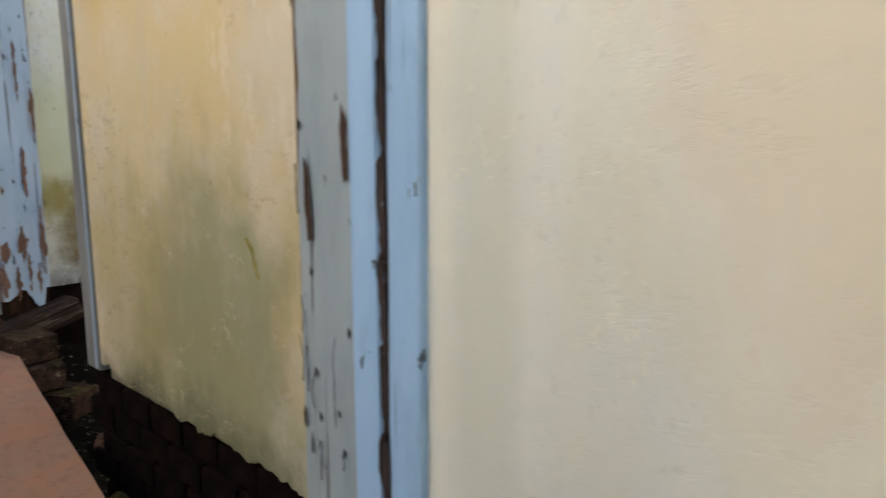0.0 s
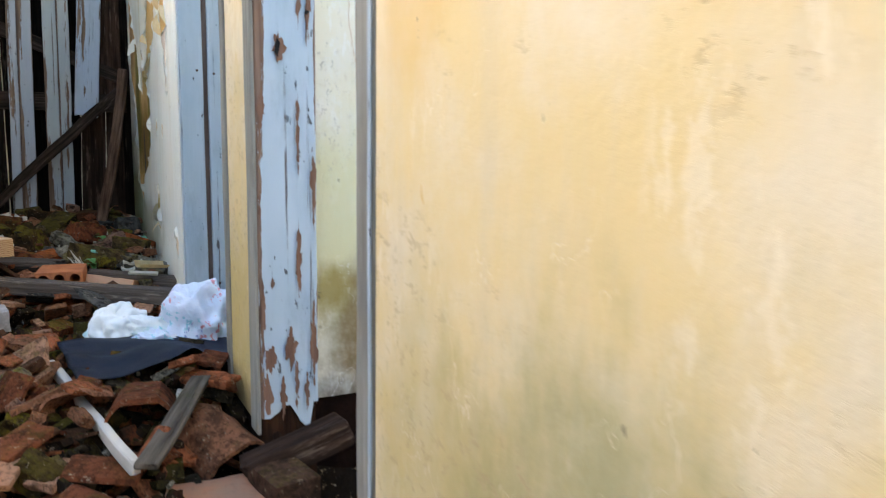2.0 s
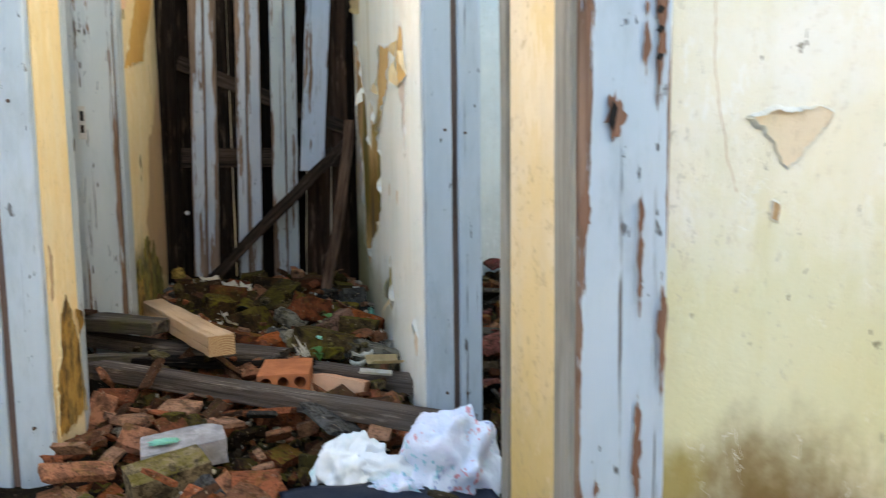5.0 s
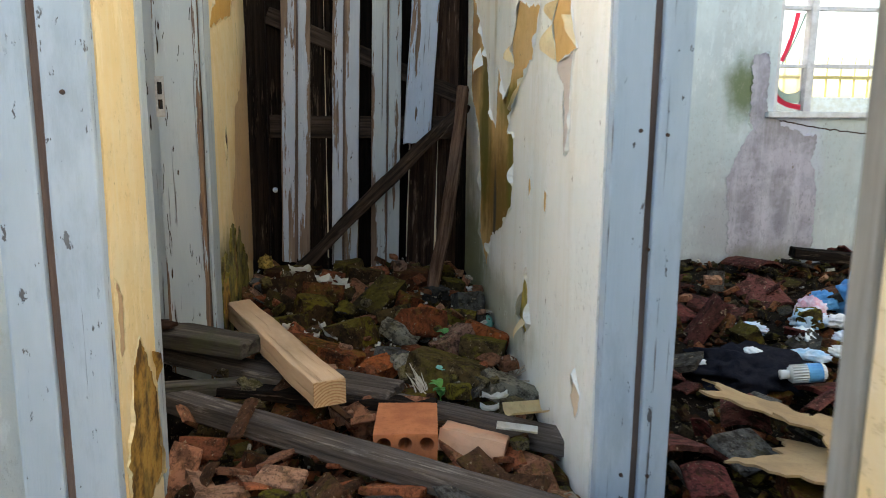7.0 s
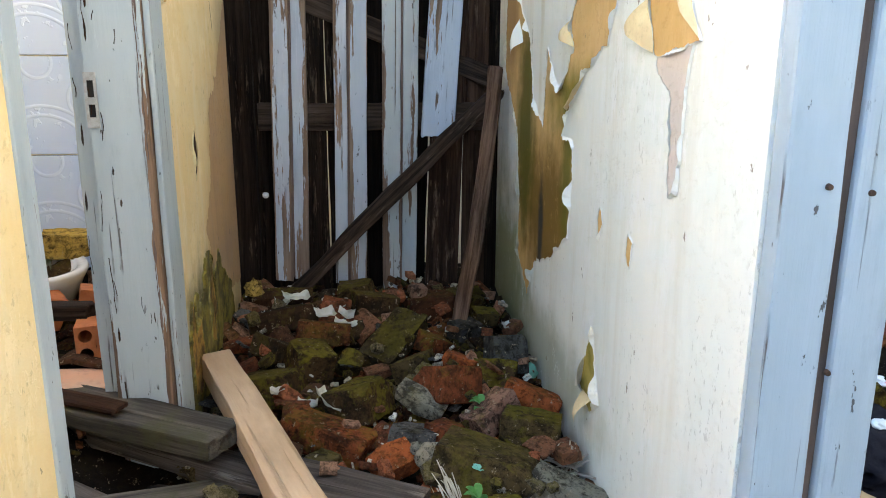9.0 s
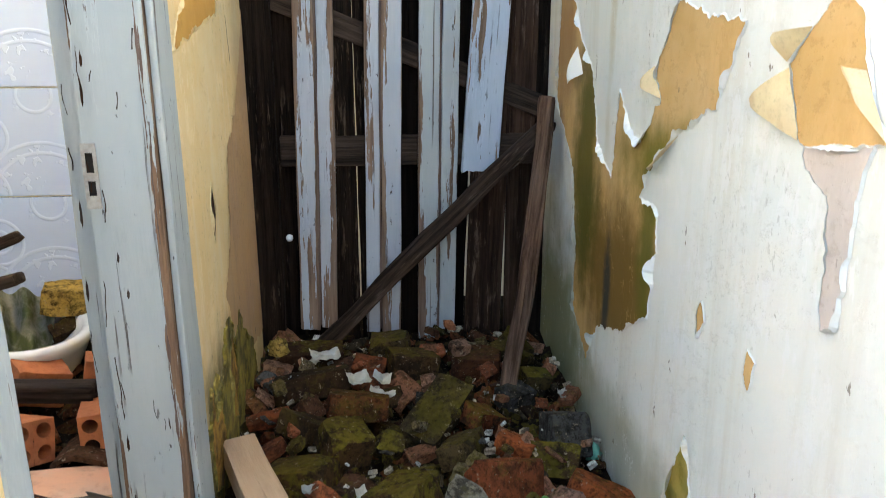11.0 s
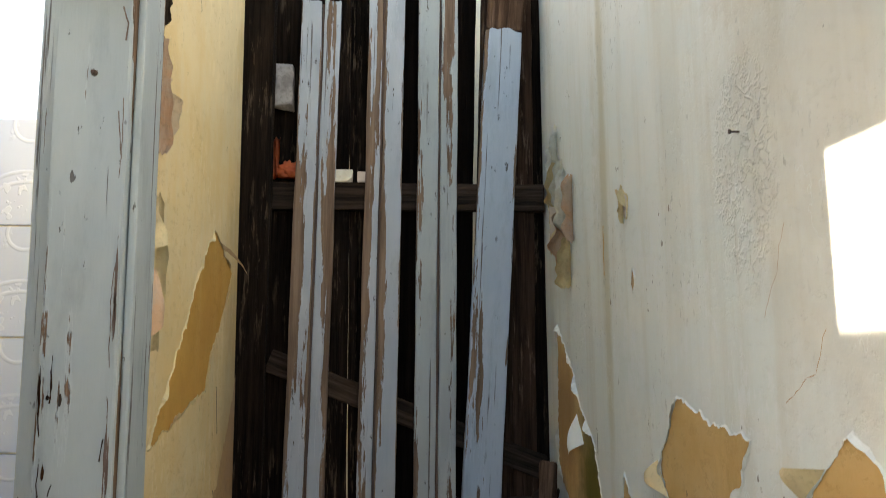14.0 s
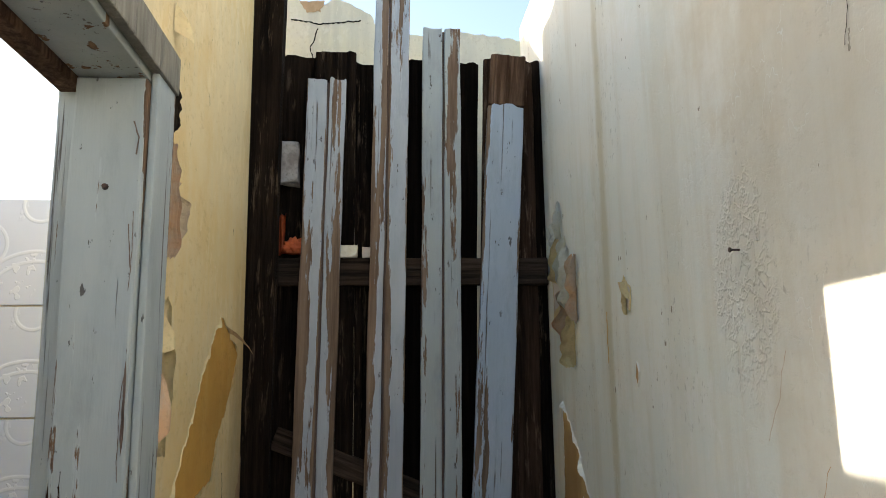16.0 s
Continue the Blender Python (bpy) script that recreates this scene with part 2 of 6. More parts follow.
def plain(name, c1, c2, rough=0.6, scale=12.0, bumpy=0.3, spec=0.3, metal=0.0):
    m, nt, b = mat(name, rough, spec, metal)
    p = place(nt, False)
    n = nse(nt, p, scale, 7, 0.65)
    fine = nse(nt, p, scale * 6, 5, 0.75)
    col = mix(nt, step(nt, n, 0.38, 0.62), c1, c2)
    col = mix(nt, op(nt, "MULTIPLY", step(nt, fine, 0.5, 0.68), min(0.6, bumpy)), col, tuple(v * 0.45 for v in c1))
    nt.links.new(col, b.inputs["Base Color"])
    bump(nt, b, op(nt, "ADD", n, op(nt, "MULTIPLY", fine, 0.4)), min(1.0, bumpy * 1.3), 0.006)
    return m


OLIVE, BROWN, GREEN = (0.20, 0.19, 0.07), (0.13, 0.075, 0.022), (0.34, 0.34, 0.12)
M_CREAM = plaster("cream_paint", (0.67, 0.507, 0.26), (0.69, 0.578, 0.41), (0.60, 0.49, 0.33), (
    ((0.815, 1.62, 0.25), (0.3, 0.33, 0.36), (0.26, 0.25, 0.11), 0.75), ((0.815, 1.95, 0.3), (0.3, 0.16, 0.3), (0.42, 0.33, 0.12), 0.5),
    ((0.815, 1.75, 0.02), (0.3, 0.7, 0.16), (0.10, 0.10, 0.05), 0.8), ((0.815, 2.0, 0.95), (0.3, 0.1, 0.12), (0.62, 0.40, 0.14), 0.5),
    ((0.815, 3.0, 0.3), (0.2, 0.25, 0.28), (0.50, 0.36, 0.10), 0.7), ((0.815, 2.95, 0.12), (0.2, 0.3, 0.1), (0.16, 0.11, 0.05), 0.8)), scuffed=0.5)
M_NEAR = plaster("pale_cream_paint", (0.82, 0.765, 0.62), (0.82, 0.71, 0.53), (0.80, 0.765, 0.66), chips=0.02, rough=0.5, relief=0.2, rain=0.7, scuffed=0.06, specks=0.12, stains=(((0.69, 0.915, 0.5), (0.3, 0.045, 1.2), (0.60, 0.585, 0.46), 0.55), ((0.69, 0.78, 0.2), (0.3, 0.10, 0.5), (0.62, 0.585, 0.47), 0.5), ((0.69, 0.62, 0.75), (0.3, 0.16, 0.35), (0.76, 0.60, 0.40), 0.6), ((0.69, 0.86, 0.80), (0.3, 0.03, 0.3), (0.78, 0.74, 0.64), 0.6)))
# Last stain: beige, and a painted dimming of the brighter near end.
M_WHITE = plaster("white_green_paint", (0.81, 0.82, 0.77), (0.76, 0.80, 0.76), (0.62, 0.58, 0.47), (
    ((0.815, 5.6, 0.4), (0.3, 0.4, 0.42), (0.17, 0.19, 0.06), 0.85), ((0.815, 5.05, 0.35), (0.3, 0.6, 0.14), (0.22, 0.24, 0.12), 0.6),
    ((0.815, 4.4, 1.78), (0.3, 0.09, 0.25), (0.58, 0.52, 0.40), 0.3), ((0.815, 4.3, 2.4), (0.3, 0.4, 0.5), (0.60, 0.52, 0.38), 0.5),
    ((0.815, 5.13, 1.9), (0.3, 0.03, 0.9), (0.52, 0.47, 0.30), 0.6), ((0.815, 4.72, 2.0), (0.3, 0.06, 0.7), (0.62, 0.59, 0.48), 0.3), ((0.815, 4.15, 2.0), (0.3, 0.34, 0.7), (0.56, 0.50, 0.39), 0.5)), chips=0.75, rain=0.38, scuffed=0.07, blister=((0.815, 4.45, 1.70), (0.3, 0.085, 0.16)))
M_MOULD = plaster("mouldy_white_paint", (0.79, 0.745, 0.60), (0.82, 0.80, 0.745), (0.72, 0.67, 0.49), (
    ((1.15, 2.86, 0.55), (0.5, 0.3, 0.3), (0.62, 0.60, 0.30), 0.6), ((1.18, 2.86, 0.3), (0.22, 0.3, 0.2), (0.17, 0.10, 0.025), 0.95),
    ((1.0, 2.86, 0.42), (0.05, 0.3, 0.07), (0.30, 0.22, 0.04), 0.8), ((1.2, 2.86, 0.02), (0.9, 0.3, 0.2), (0.05, 0.035, 0.02), 0.97)), chips=1.1)
M_YELLOW = plaster("yellow_cream_paint", (0.74, 0.55, 0.27), (0.77, 0.62, 0.37), (0.74, 0.63, 0.42), (
    ((-0.11, 5.05, 0.40), (0.3, 0.24, 0.24), (0.055, 0.055, 0.010), 0.95), ((-0.11, 5.6, 1.0), (0.3, 0.14, 0.8), (0.40, 0.29, 0.15), 0.55)), chips=0.6)
M_TEAL = plaster("faded_teal_paint", (0.42, 0.48, 0.49), (0.50, 0.56, 0.56), (0.42, 0.44, 0.44), (
    ((2.16, 5.9, 1.12), (0.10, 0.3, 0.16), (0.08, 0.11, 0.015), 0.85), ((2.4, 5.9, 0.85), (0.16, 0.3, 0.4), (0.46, 0.47, 0.58), 0.85),
    ((2.2, 5.9, 0.5), (0.35, 0.3, 0.3), (0.34, 0.34, 0.36), 0.8), ((2.2, 5.9, 0.2), (1.0, 0.3, 0.12), (0.12, 0.11, 0.09), 0.8)))
M_OUT = plaster("weathered_cream_paint", (0.70, 0.64, 0.48), (0.64, 0.60, 0.50), (0.5, 0.47, 0.4), chips=0.6)
M_OCHRE = plaster("ochre_plaster", (0.66, 0.45, 0.205), (0.60, 0.38, 0.14), (0.50, 0.30, 0.10), (
    ((0.815, 5.0, 0.74), (0.3, 0.42, 0.22), (0.15, 0.085, 0.008), 0.9), ((0.815, 5.3, 0.95), (0.3, 0.14, 0.36), (0.10, 0.095, 0.008), 0.9),
    ((0.815, 4.72, 1.04), (0.3, 0.30, 0.10), (0.17, 0.145, 0.008), 0.9), ((0.815, 4.82, 0.86), (0.3, 0.06, 0.2), (0.12, 0.12, 0.01), 0.8), ((0.815, 5.07, 0.68), (0.3, 0.035, 0.20), (0.035, 0.035, 0.033), 0.95),
    ((0.815, 5.55, 1.25), (0.3, 0.14, 0.2), (0.34, 0.20, 0.09), 0.7), ((-0.11, 5.0, 0.42), (0.3, 0.3, 0.26), (0.06, 0.06, 0.008), 0.95)), rough=0.85, chips=0.5)
M_MOSSOCHRE = plaster("mossy_ochre_plaster", (0.42, 0.32, 0.075), (0.24, 0.20, 0.03), (0.46, 0.36, 0.12), rough=0.85, patch=12.0)
M_AMBER = plaster("amber_bare_plaster", (0.58, 0.33, 0.085), (0.50, 0.27, 0.06), (0.60, 0.38, 0.13), rough=0.8, chips=0.4)
M_BARE = timber("bare_reddish_wood", (0.17, 0.09, 0.06), (0.29, 0.17, 0.12))
M_ROTPL = plaster("rotten_plaster", (0.40, 0.22, 0.045), (0.075, 0.035, 0.010), (0.50, 0.36, 0.10), chips=1.2, relief=1.0, rain=0.5, patch=16.0)
M_MOSSPL = plaster("mossy_plaster", (0.25, 0.20, 0.035), (0.055, 0.045, 0.012), (0.44, 0.36, 0.13), chips=1.2, relief=1.0, rain=0.5, patch=18.0)
M_PINK = plaster("bare_pink_plaster", (0.66, 0.58, 0.53), (0.60, 0.53, 0.47), (0.56, 0.5, 0.45), chips=0.3)
M_TAN = plaster("tan_plaster", (0.52, 0.33, 0.16), (0.45, 0.30, 0.18), (0.36, 0.24, 0.14), chips=0.6)
M_PALE = plaster("pale_bare_plaster", (0.76, 0.63, 0.45), (0.73, 0.61, 0.46), (0.6, 0.5, 0.3), chips=0.1)
M_FLAKE = plain("white_paint_flake", (0.74, 0.74, 0.68), (0.66, 0.63, 0.52), 0.6, 20)
M_FLAP = plain("cream_paint_flap", (0.74, 0.62, 0.36), (0.66, 0.52, 0.30), 0.7, 15)

M_TORN = plain("torn_pinkish_paint", (0.66, 0.42, 0.26), (0.62, 0.48, 0.36), 0.8, 18)
M_BLUE = painted("blue_grey_paint", (0.40, 0.48, 0.56), (0.35, 0.43, 0.50), (0.10, 0.055, 0.035), (0.20, 0.12, 0.08), 0.06)
M_BLUE_LT = painted("light_blue_paint", (0.39, 0.56, 0.74), (0.35, 0.51, 0.68), (0.10, 0.07, 0.06), (0.20, 0.15, 0.13), 0.12)
M_GREY = painted("grey_green_paint", (0.40, 0.43, 0.42), (0.34, 0.38, 0.38), (0.12, 0.06, 0.03), (0.25, 0.14, 0.07), 0.05, 0.046)
M_PEEL = painted("peeling_blue_white_paint", (0.45, 0.53, 0.61), (0.40, 0.49, 0.57), (0.15, 0.085, 0.055), (0.28, 0.18, 0.13), 0.26, 0.068)
M_PLANK = painted("flaking_white_blue_paint", (0.38, 0.43, 0.50), (0.32, 0.37, 0.44), (0.12, 0.08, 0.055), (0.25, 0.18, 0.135), 0.66, 0.036)
M_PLANK2 = painted("blue_grey_plank_paint", (0.34, 0.39, 0.42), (0.30, 0.345, 0.375), (0.10, 0.065, 0.045), (0.22, 0.155, 0.115), 0.52, 0.040)
M_PLANK3 = painted("light_blue_plank_paint", (0.38, 0.46, 0.57), (0.34, 0.42, 0.53), (0.12, 0.08, 0.055), (0.25, 0.18, 0.135), 0.36, 0.052)
M_JAMB = painted("flaking_pale_blue_paint", (0.385, 0.43, 0.45), (0.34, 0.385, 0.41), (0.09, 0.05, 0.03), (0.24, 0.15, 0.095), 0.29, 0.062)
M_WORN = timber("bare_split_groove", (0.035, 0.022, 0.018), (0.13, 0.095, 0.08), grain=1.5)
M_EDGE = timber("weathered_grey_edge", (0.22, 0.205, 0.175), (0.36, 0.345, 0.31))
M_GROOVE = timber("brown_groove", (0.13, 0.09, 0.075), (0.20, 0.15, 0.13))
# Board brown taken to near black: the dark plank gaps put into colour.
M_NIGHT = timber("gap_shade_wood", (0.002, 0.0015, 0.001), (0.012, 0.008, 0.006))
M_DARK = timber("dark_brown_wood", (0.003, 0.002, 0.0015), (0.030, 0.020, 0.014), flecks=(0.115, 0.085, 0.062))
M_BROWN = timber("brown_wood", (0.018, 0.010, 0.007), (0.075, 0.045, 0.031), flecks=(0.17, 0.12, 0.09))
M_RAIL = timber("grey_brown_rail", (0.014, 0.010, 0.008), (0.095, 0.068, 0.052))
M_BEAM = timber("weathered_grey_beam", (0.060, 0.046, 0.037), (0.17, 0.138, 0.114), grain=2.2, flecks=(0.27, 0.23, 0.19))
M_MOSSBEAM = timber("mossy_beam", (0.04, 0.032, 0.025), (0.16, 0.135, 0.105), moss=(0.065, 0.06, 0.03))
M_BRACE = timber("dark_rough_timber", (0.010, 0.007, 0.005), (0.085, 0.058, 0.044), flecks=(0.17, 0.13, 0.10))
M_STICK = timber("reddish_brown_stick", (0.045, 0.023, 0.014), (0.24, 0.155, 0.108))
M_PINE = timber("fresh_pine", (0.47, 0.31, 0.18), (0.57, 0.40, 0.26), 0.7, grain=0.45)
M_PALEWOOD = timber("pale_painted_stick", (0.50, 0.46, 0.40), (0.62, 0.58, 0.53))
M_ROT = timber("rotten_wood", (0.02, 0.01, 0.006), (0.06, 0.027, 0.014))

M_BRICK = burnt_clay("mossy_brick", ((0.10, 0.035, 0.015), (0.06, 0.034, 0.016), (0.14, 0.042, 0.017), (0.05, 0.031, 0.015), (0.20, 0.056, 0.021)), 0.44)
M_CLAY = burnt_clay("red_clay", ((0.33, 0.105, 0.046), (0.36, 0.155, 0.085), (0.17, 0.055, 0.026), (0.38, 0.20, 0.12), (0.09, 0.042, 0.023), (0.22, 0.095, 0.05)), 0.16, dirt=0.8)
M_STONE = burnt_clay("grey_mortar", ((0.11, 0.078, 0.035), (0.06, 0.04, 0.014), (0.19, 0.15, 0.09)), 0.52)
M_MOSS = burnt_clay("thick_moss_brick", ((0.065, 0.036, 0.016), (0.045, 0.032, 0.016), (0.085, 0.056, 0.024)), 0.45)
M_DKBRICK = burnt_clay("dark_brown_brick", ((0.055, 0.025, 0.013), (0.07, 0.028, 0.014), (0.04, 0.022, 0.012)), 0.34, dirt=0.7)
M_REDBRICK = burnt_clay("orange_red_brick", ((0.32, 0.085, 0.027), (0.19, 0.054, 0.022)), 0.16, dirt=0.8)
M_PINKBRICK = burnt_clay("pink_brown_brick", ((0.27, 0.145, 0.10), (0.23, 0.13, 0.085)), 0.18)
M_MORTAR = burnt_clay("pale_mortar", ((0.27, 0.24, 0.18), (0.22, 0.20, 0.15)), 0.15)
M_SLATE = burnt_clay("grey_slate", ((0.072, 0.068, 0.060), (0.10, 0.094, 0.085), (0.05, 0.047, 0.042)), 0.12)
M_OXBLOOD = burnt_clay("dark_red_tile", ((0.12, 0.032, 0.028), (0.16, 0.055, 0.045), (0.085, 0.028, 0.024)), 0.05)
M_LAVENDER = plaster("lavender_grey_plaster", (0.40, 0.375, 0.43), (0.24, 0.23, 0.25), (0.52, 0.50, 0.56), (((2.3, 5.9, 0.25), (0.5, 0.3, 0.14), (0.22, 0.22, 0.17), 0.8),), chips=0.8, rain=0.6, patch=7.0)
M_FIBRE = plain("pale_wood_fibre", (0.58, 0.52, 0.42), (0.42, 0.36, 0.28), 0.9, 30)
# Most colours are halved to put the shade of the crevices into them.
M_SHARD = burnt_clay("gap_darkened_shards", ((0.055, 0.020, 0.009), (0.025, 0.014, 0.008), (0.11, 0.034, 0.014), (0.014, 0.010, 0.007), (0.055, 0.042, 0.026), (0.035, 0.016, 0.009), (0.05, 0.040, 0.012), (0.20, 0.075, 0.034)), 0.30, True)
M_CHIP = burnt_clay("pale_chips", ((0.62, 0.58, 0.46), (0.52, 0.45, 0.32), (0.66, 0.64, 0.55), (0.36, 0.31, 0.23)), 0.05, True)
# Near-black: the shade under the plaster is put into this brick colour.
M_FOUND = plain("recess_shade_brick", (0.007, 0.0035, 0.0025), (0.015, 0.007, 0.0045), 0.95, 18, 0.6, 0.05)
# Brown brick, darkened in colour for its shaded spot below the doorway.
M_SHADEBRICK = burnt_clay("brown_shade_brick", ((0.075, 0.04, 0.026), (0.06, 0.034, 0.022)), 0.2)
M_HOLLOW = plain("orange_hollow_brick", (0.46, 0.165, 0.070), (0.36, 0.125, 0.055), 0.92, 16, 0.4, 0.1)
M_SLAB = plain("salmon_clay_slab", (0.66, 0.34, 0.20), (0.56, 0.345, 0.225), 0.9, 5, 0.32, 0.1)
# Near-black earth, so that gaps between rubble pieces read as deep shade.
M_SOIL = burnt_clay("gap_shade_soil", ((0.009, 0.006, 0.004), (0.009, 0.006, 0.004)), 0.05)
M_BLOCK = plain("pale_grey_block", (0.40, 0.37, 0.36), (0.25, 0.23, 0.22), 0.95, 20, 0.6)
M_MOSSBLOCK = burnt_clay("moss_covered_block", ((0.32, 0.24, 0.14), (0.28, 0.21, 0.12)), 0.40)
M_YSTONE = burnt_clay("yellow_mossy_stone", ((0.42, 0.28, 0.07), (0.40, 0.27, 0.07)), 0.45)
M_RUBBER = plain("dark_blue_rubber_sheet", (0.020, 0.027, 0.047), (0.030, 0.038, 0.062), 0.45, 30, 0.15)
M_BLACK = plain("black_cloth", (0.008, 0.008, 0.012), (0.015, 0.015, 0.02), 0.95, 30, 0.3, 0.03)
M_PORCELAIN = plain("white_porcelain", (0.78, 0.79, 0.80), (0.72, 0.73, 0.74), 0.12, 6, 0.02, 0.5)
M_CLOTH = plain("mouldy_cloth", (0.42, 0.42, 0.34), (0.13, 0.16, 0.06), 0.95, 14)
M_CARD = plain("tan_cardboard", (0.36, 0.235, 0.115), (0.28, 0.18, 0.09), 0.9, 7)
M_BLUEBAG = plain("blue_plastic", (0.05, 0.22, 0.48), (0.09, 0.32, 0.60), 0.35, 10)
M_WPLASTIC = plain("white_plastic", (0.72, 0.73, 0.74), (0.66, 0.67, 0.68), 0.4, 8, 0.1)
M_RED = plain("red_paint", (0.80, 0.04, 0.08), (0.70, 0.03, 0.06), 0.5, 8, 0.1)
M_SMOKE = plain("dark_green_paint", (0.20, 0.26, 0.22), (0.3, 0.36, 0.28), 0.6, 9, 0.1)
M_PINKCLOTH = plain("pink_printed_cloth", (0.60, 0.30, 0.36), (0.66, 0.62, 0.68), 0.9, 22)
M_PALEBLUE = plain("pale_blue_cloth", (0.30, 0.52, 0.72), (0.58, 0.66, 0.76), 0.9, 18)
M_IRON = plain("rusty_iron", (0.10, 0.055, 0.035), (0.05, 0.04, 0.035), 0.6, 30, 0.4, 0.5, 0.6)
M_STEEL = plain("dull_steel", (0.46, 0.45, 0.43), (0.34, 0.32, 0.29), 0.5, 40, 0.2, 0.4, 0.2)
M_WINFRAME = plain("white_window_paint", (0.62, 0.62, 0.62), (0.50, 0.49, 0.48), 0.6, 18)
M_ORANGE = plain("orange_cloth", (0.62, 0.14, 0.05), (0.45, 0.10, 0.04), 0.8, 14)
M_LEAF = plain("fresh_green_leaf", (0.05, 0.16, 0.03), (0.08, 0.22, 0.05), 0.5, 14)
M_GREENBIT = plain("green_plastic", (0.22, 0.55, 0.40), (0.18, 0.46, 0.34), 0.4, 14)
M_YRAIL = plain("yellow_metal_paint", (0.52, 0.40, 0.14), (0.44, 0.33, 0.12), 0.5, 14)
M_BLACKHOLE = plain("dark_hollow", (0.012, 0.010, 0.009), (0.02, 0.017, 0.014), 0.95, 14)


def bag_material():
    m, nt, b = mat("printed_white_plastic", 0.38, 0.4)
    p = place(nt, False)
    c = mix(nt, nse(nt, p, 8), (0.70, 0.74, 0.82), (0.54, 0.61, 0.76))
    for seed, lo, colour in ((3.0, 0.63, (0.14, 0.20, 0.45)), (11.0, 0.66, (0.62, 0.16, 0.18)), (23.0, 0.66, (0.25, 0.55, 0.62))):
        q = scaled(nt, p, (1, 1, 1.6))
        nt.nodes[-1].inputs["Location"].default_value = (seed, seed, seed)
        blot = step(nt, nse(nt, scaled(nt, q, (1, 1, 0.5)), 60, 2), lo - 0.07, lo - 0.05)
        area = step(nt, nse(nt, q, 7.0, 1), 0.57, 0.60)
        c = mix(nt, op(nt, "MULTIPLY", op(nt, "MULTIPLY", blot, area), 0.8), c, colour)
    nt.links.new(c, b.inputs["Base Color"])
    fold = op(nt, "ABSOLUTE", op(nt, "SUBTRACT", nse(nt, p, 11, 4), 0.5))
    bump(nt, b, op(nt, "ADD", fold, op(nt, "MULTIPLY", op(nt, "ABSOLUTE", op(nt, "SUBTRACT", nse(nt, p, 26, 2), 0.5)), 0.3)), 0.8, 0.02)
    b.inputs["Subsurface Weight"].default_value = 0.1
    return m


def end_grain():
    """Growth rings about a pith below the cut."""
    m, nt, b = mat("pine_end_grain", 0.85, 0.1)
    p = place(nt, False)
    n = nt.nodes.new("ShaderNodeVectorMath")
    n.operation = "DISTANCE"
    nt.links.new(scaled(nt, p, (1, 1, 0)), n.inputs[0])
    n.inputs[1].default_value = (0.01, -0.05, 0)
    ring = op(nt, "SINE", op(nt, "ADD", op(nt, "MULTIPLY", n.outputs["Value"], 900.0), op(nt, "MULTIPLY", nse(nt, p, 30, 3), 5.0)))
    c = mix(nt, step(nt, ring, -0.2, 0.9), (0.46, 0.29, 0.15), (0.33, 0.18, 0.08))
    c = mix(nt, op(nt, "MULTIPLY", step(nt, nse(nt, p, 120, 4), 0.5, 0.7), 0.4), c, (0.20, 0.11, 0.05))
    nt.links.new(c, b.inputs["Base Color"])
    bump(nt, b, ring, 0.3, 0.001)
    return m


def tile_material():
    """Glazed white wall tile with an embossed scroll; local x along the tile, z up."""
    m, nt, b = mat("glazed_white_tile", 0.18, 0.5)
    p = place(nt, False)
    h = None
    for cx, cz, r in ((0.0, -0.19, 0.16), (0.0, -0.19, 0.19), (-0.16, 0.02, 0.07), (0.16, 0.02, 0.07), (-0.16, 0.02, 0.035), (0.16, 0.02, 0.035), (0.0, 0.14, 0.05), (-0.225, -0.16, 0.12), (0.225, -0.16, 0.12)):
        n = nt.nodes.new("ShaderNodeVectorMath")
        n.operation = "DISTANCE"
        nt.links.new(scaled(nt, p, (1, 0, 1)), n.inputs[0])
        n.inputs[1].default_value = (cx, 0, cz)
        d = op(nt, "ABSOLUTE", op(nt, "SUBTRACT", n.outputs["Value"], r))
        line = step(nt, d, 0.007, 0.002)
        h = line if h is None else op(nt, "MAXIMUM", h, line)
    petals = op(nt, "MULTIPLY", step(nt, nse(nt, p, 30, 2), 0.56, 0.6), step(nt, nse(nt, p, 7, 1), 0.52, 0.58))
    h = op(nt, "MAXIMUM", h, petals)
    c = mix(nt, op(nt, "MULTIPLY", h, 0.5), mix(nt, nse(nt, place(nt), 3), (0.44, 0.54, 0.76), (0.49, 0.59, 0.78)), (0.62, 0.71, 0.86))
    nt.links.new(c, b.inputs["Base Color"])
    bump(nt, b, h, 0.5, 0.003)
    return m


for m_, c_ in ((M_RED, (0.85, 0.05, 0.09, 1)), (M_SMOKE, (0.30, 0.38, 0.32, 1))):
    t_ = m_.node_tree.nodes.new("ShaderNodeBsdfTranslucent")
    t_.inputs["Color"].default_value = c_
    x_ = m_.node_tree.nodes.new("ShaderNodeMixShader")
    x_.inputs[0].default_value = 0.75
    m_.node_tree.links.new(m_.node_tree.nodes["Principled BSDF"].outputs[0], x_.inputs[1])
    m_.node_tree.links.new(t_.outputs[0], x_.inputs[2])
    m_.node_tree.links.new(x_.outputs[0], m_.node_tree.nodes["Material Output"].inputs["Surface"])
M_BAG, M_TILE, M_ENDGRAIN = bag_material(), tile_material(), end_grain()
M_WRAP, nt_, b_ = mat("creased_white_wrapping", 0.4, 0.35)
p_ = place(nt_, False)
nt_.links.new(mix(nt_, step(nt_, nse(nt_, p_, 9, 4), 0.5, 0.68), (0.74, 0.77, 0.78), (0.50, 0.68, 0.70)), b_.inputs["Base Color"])
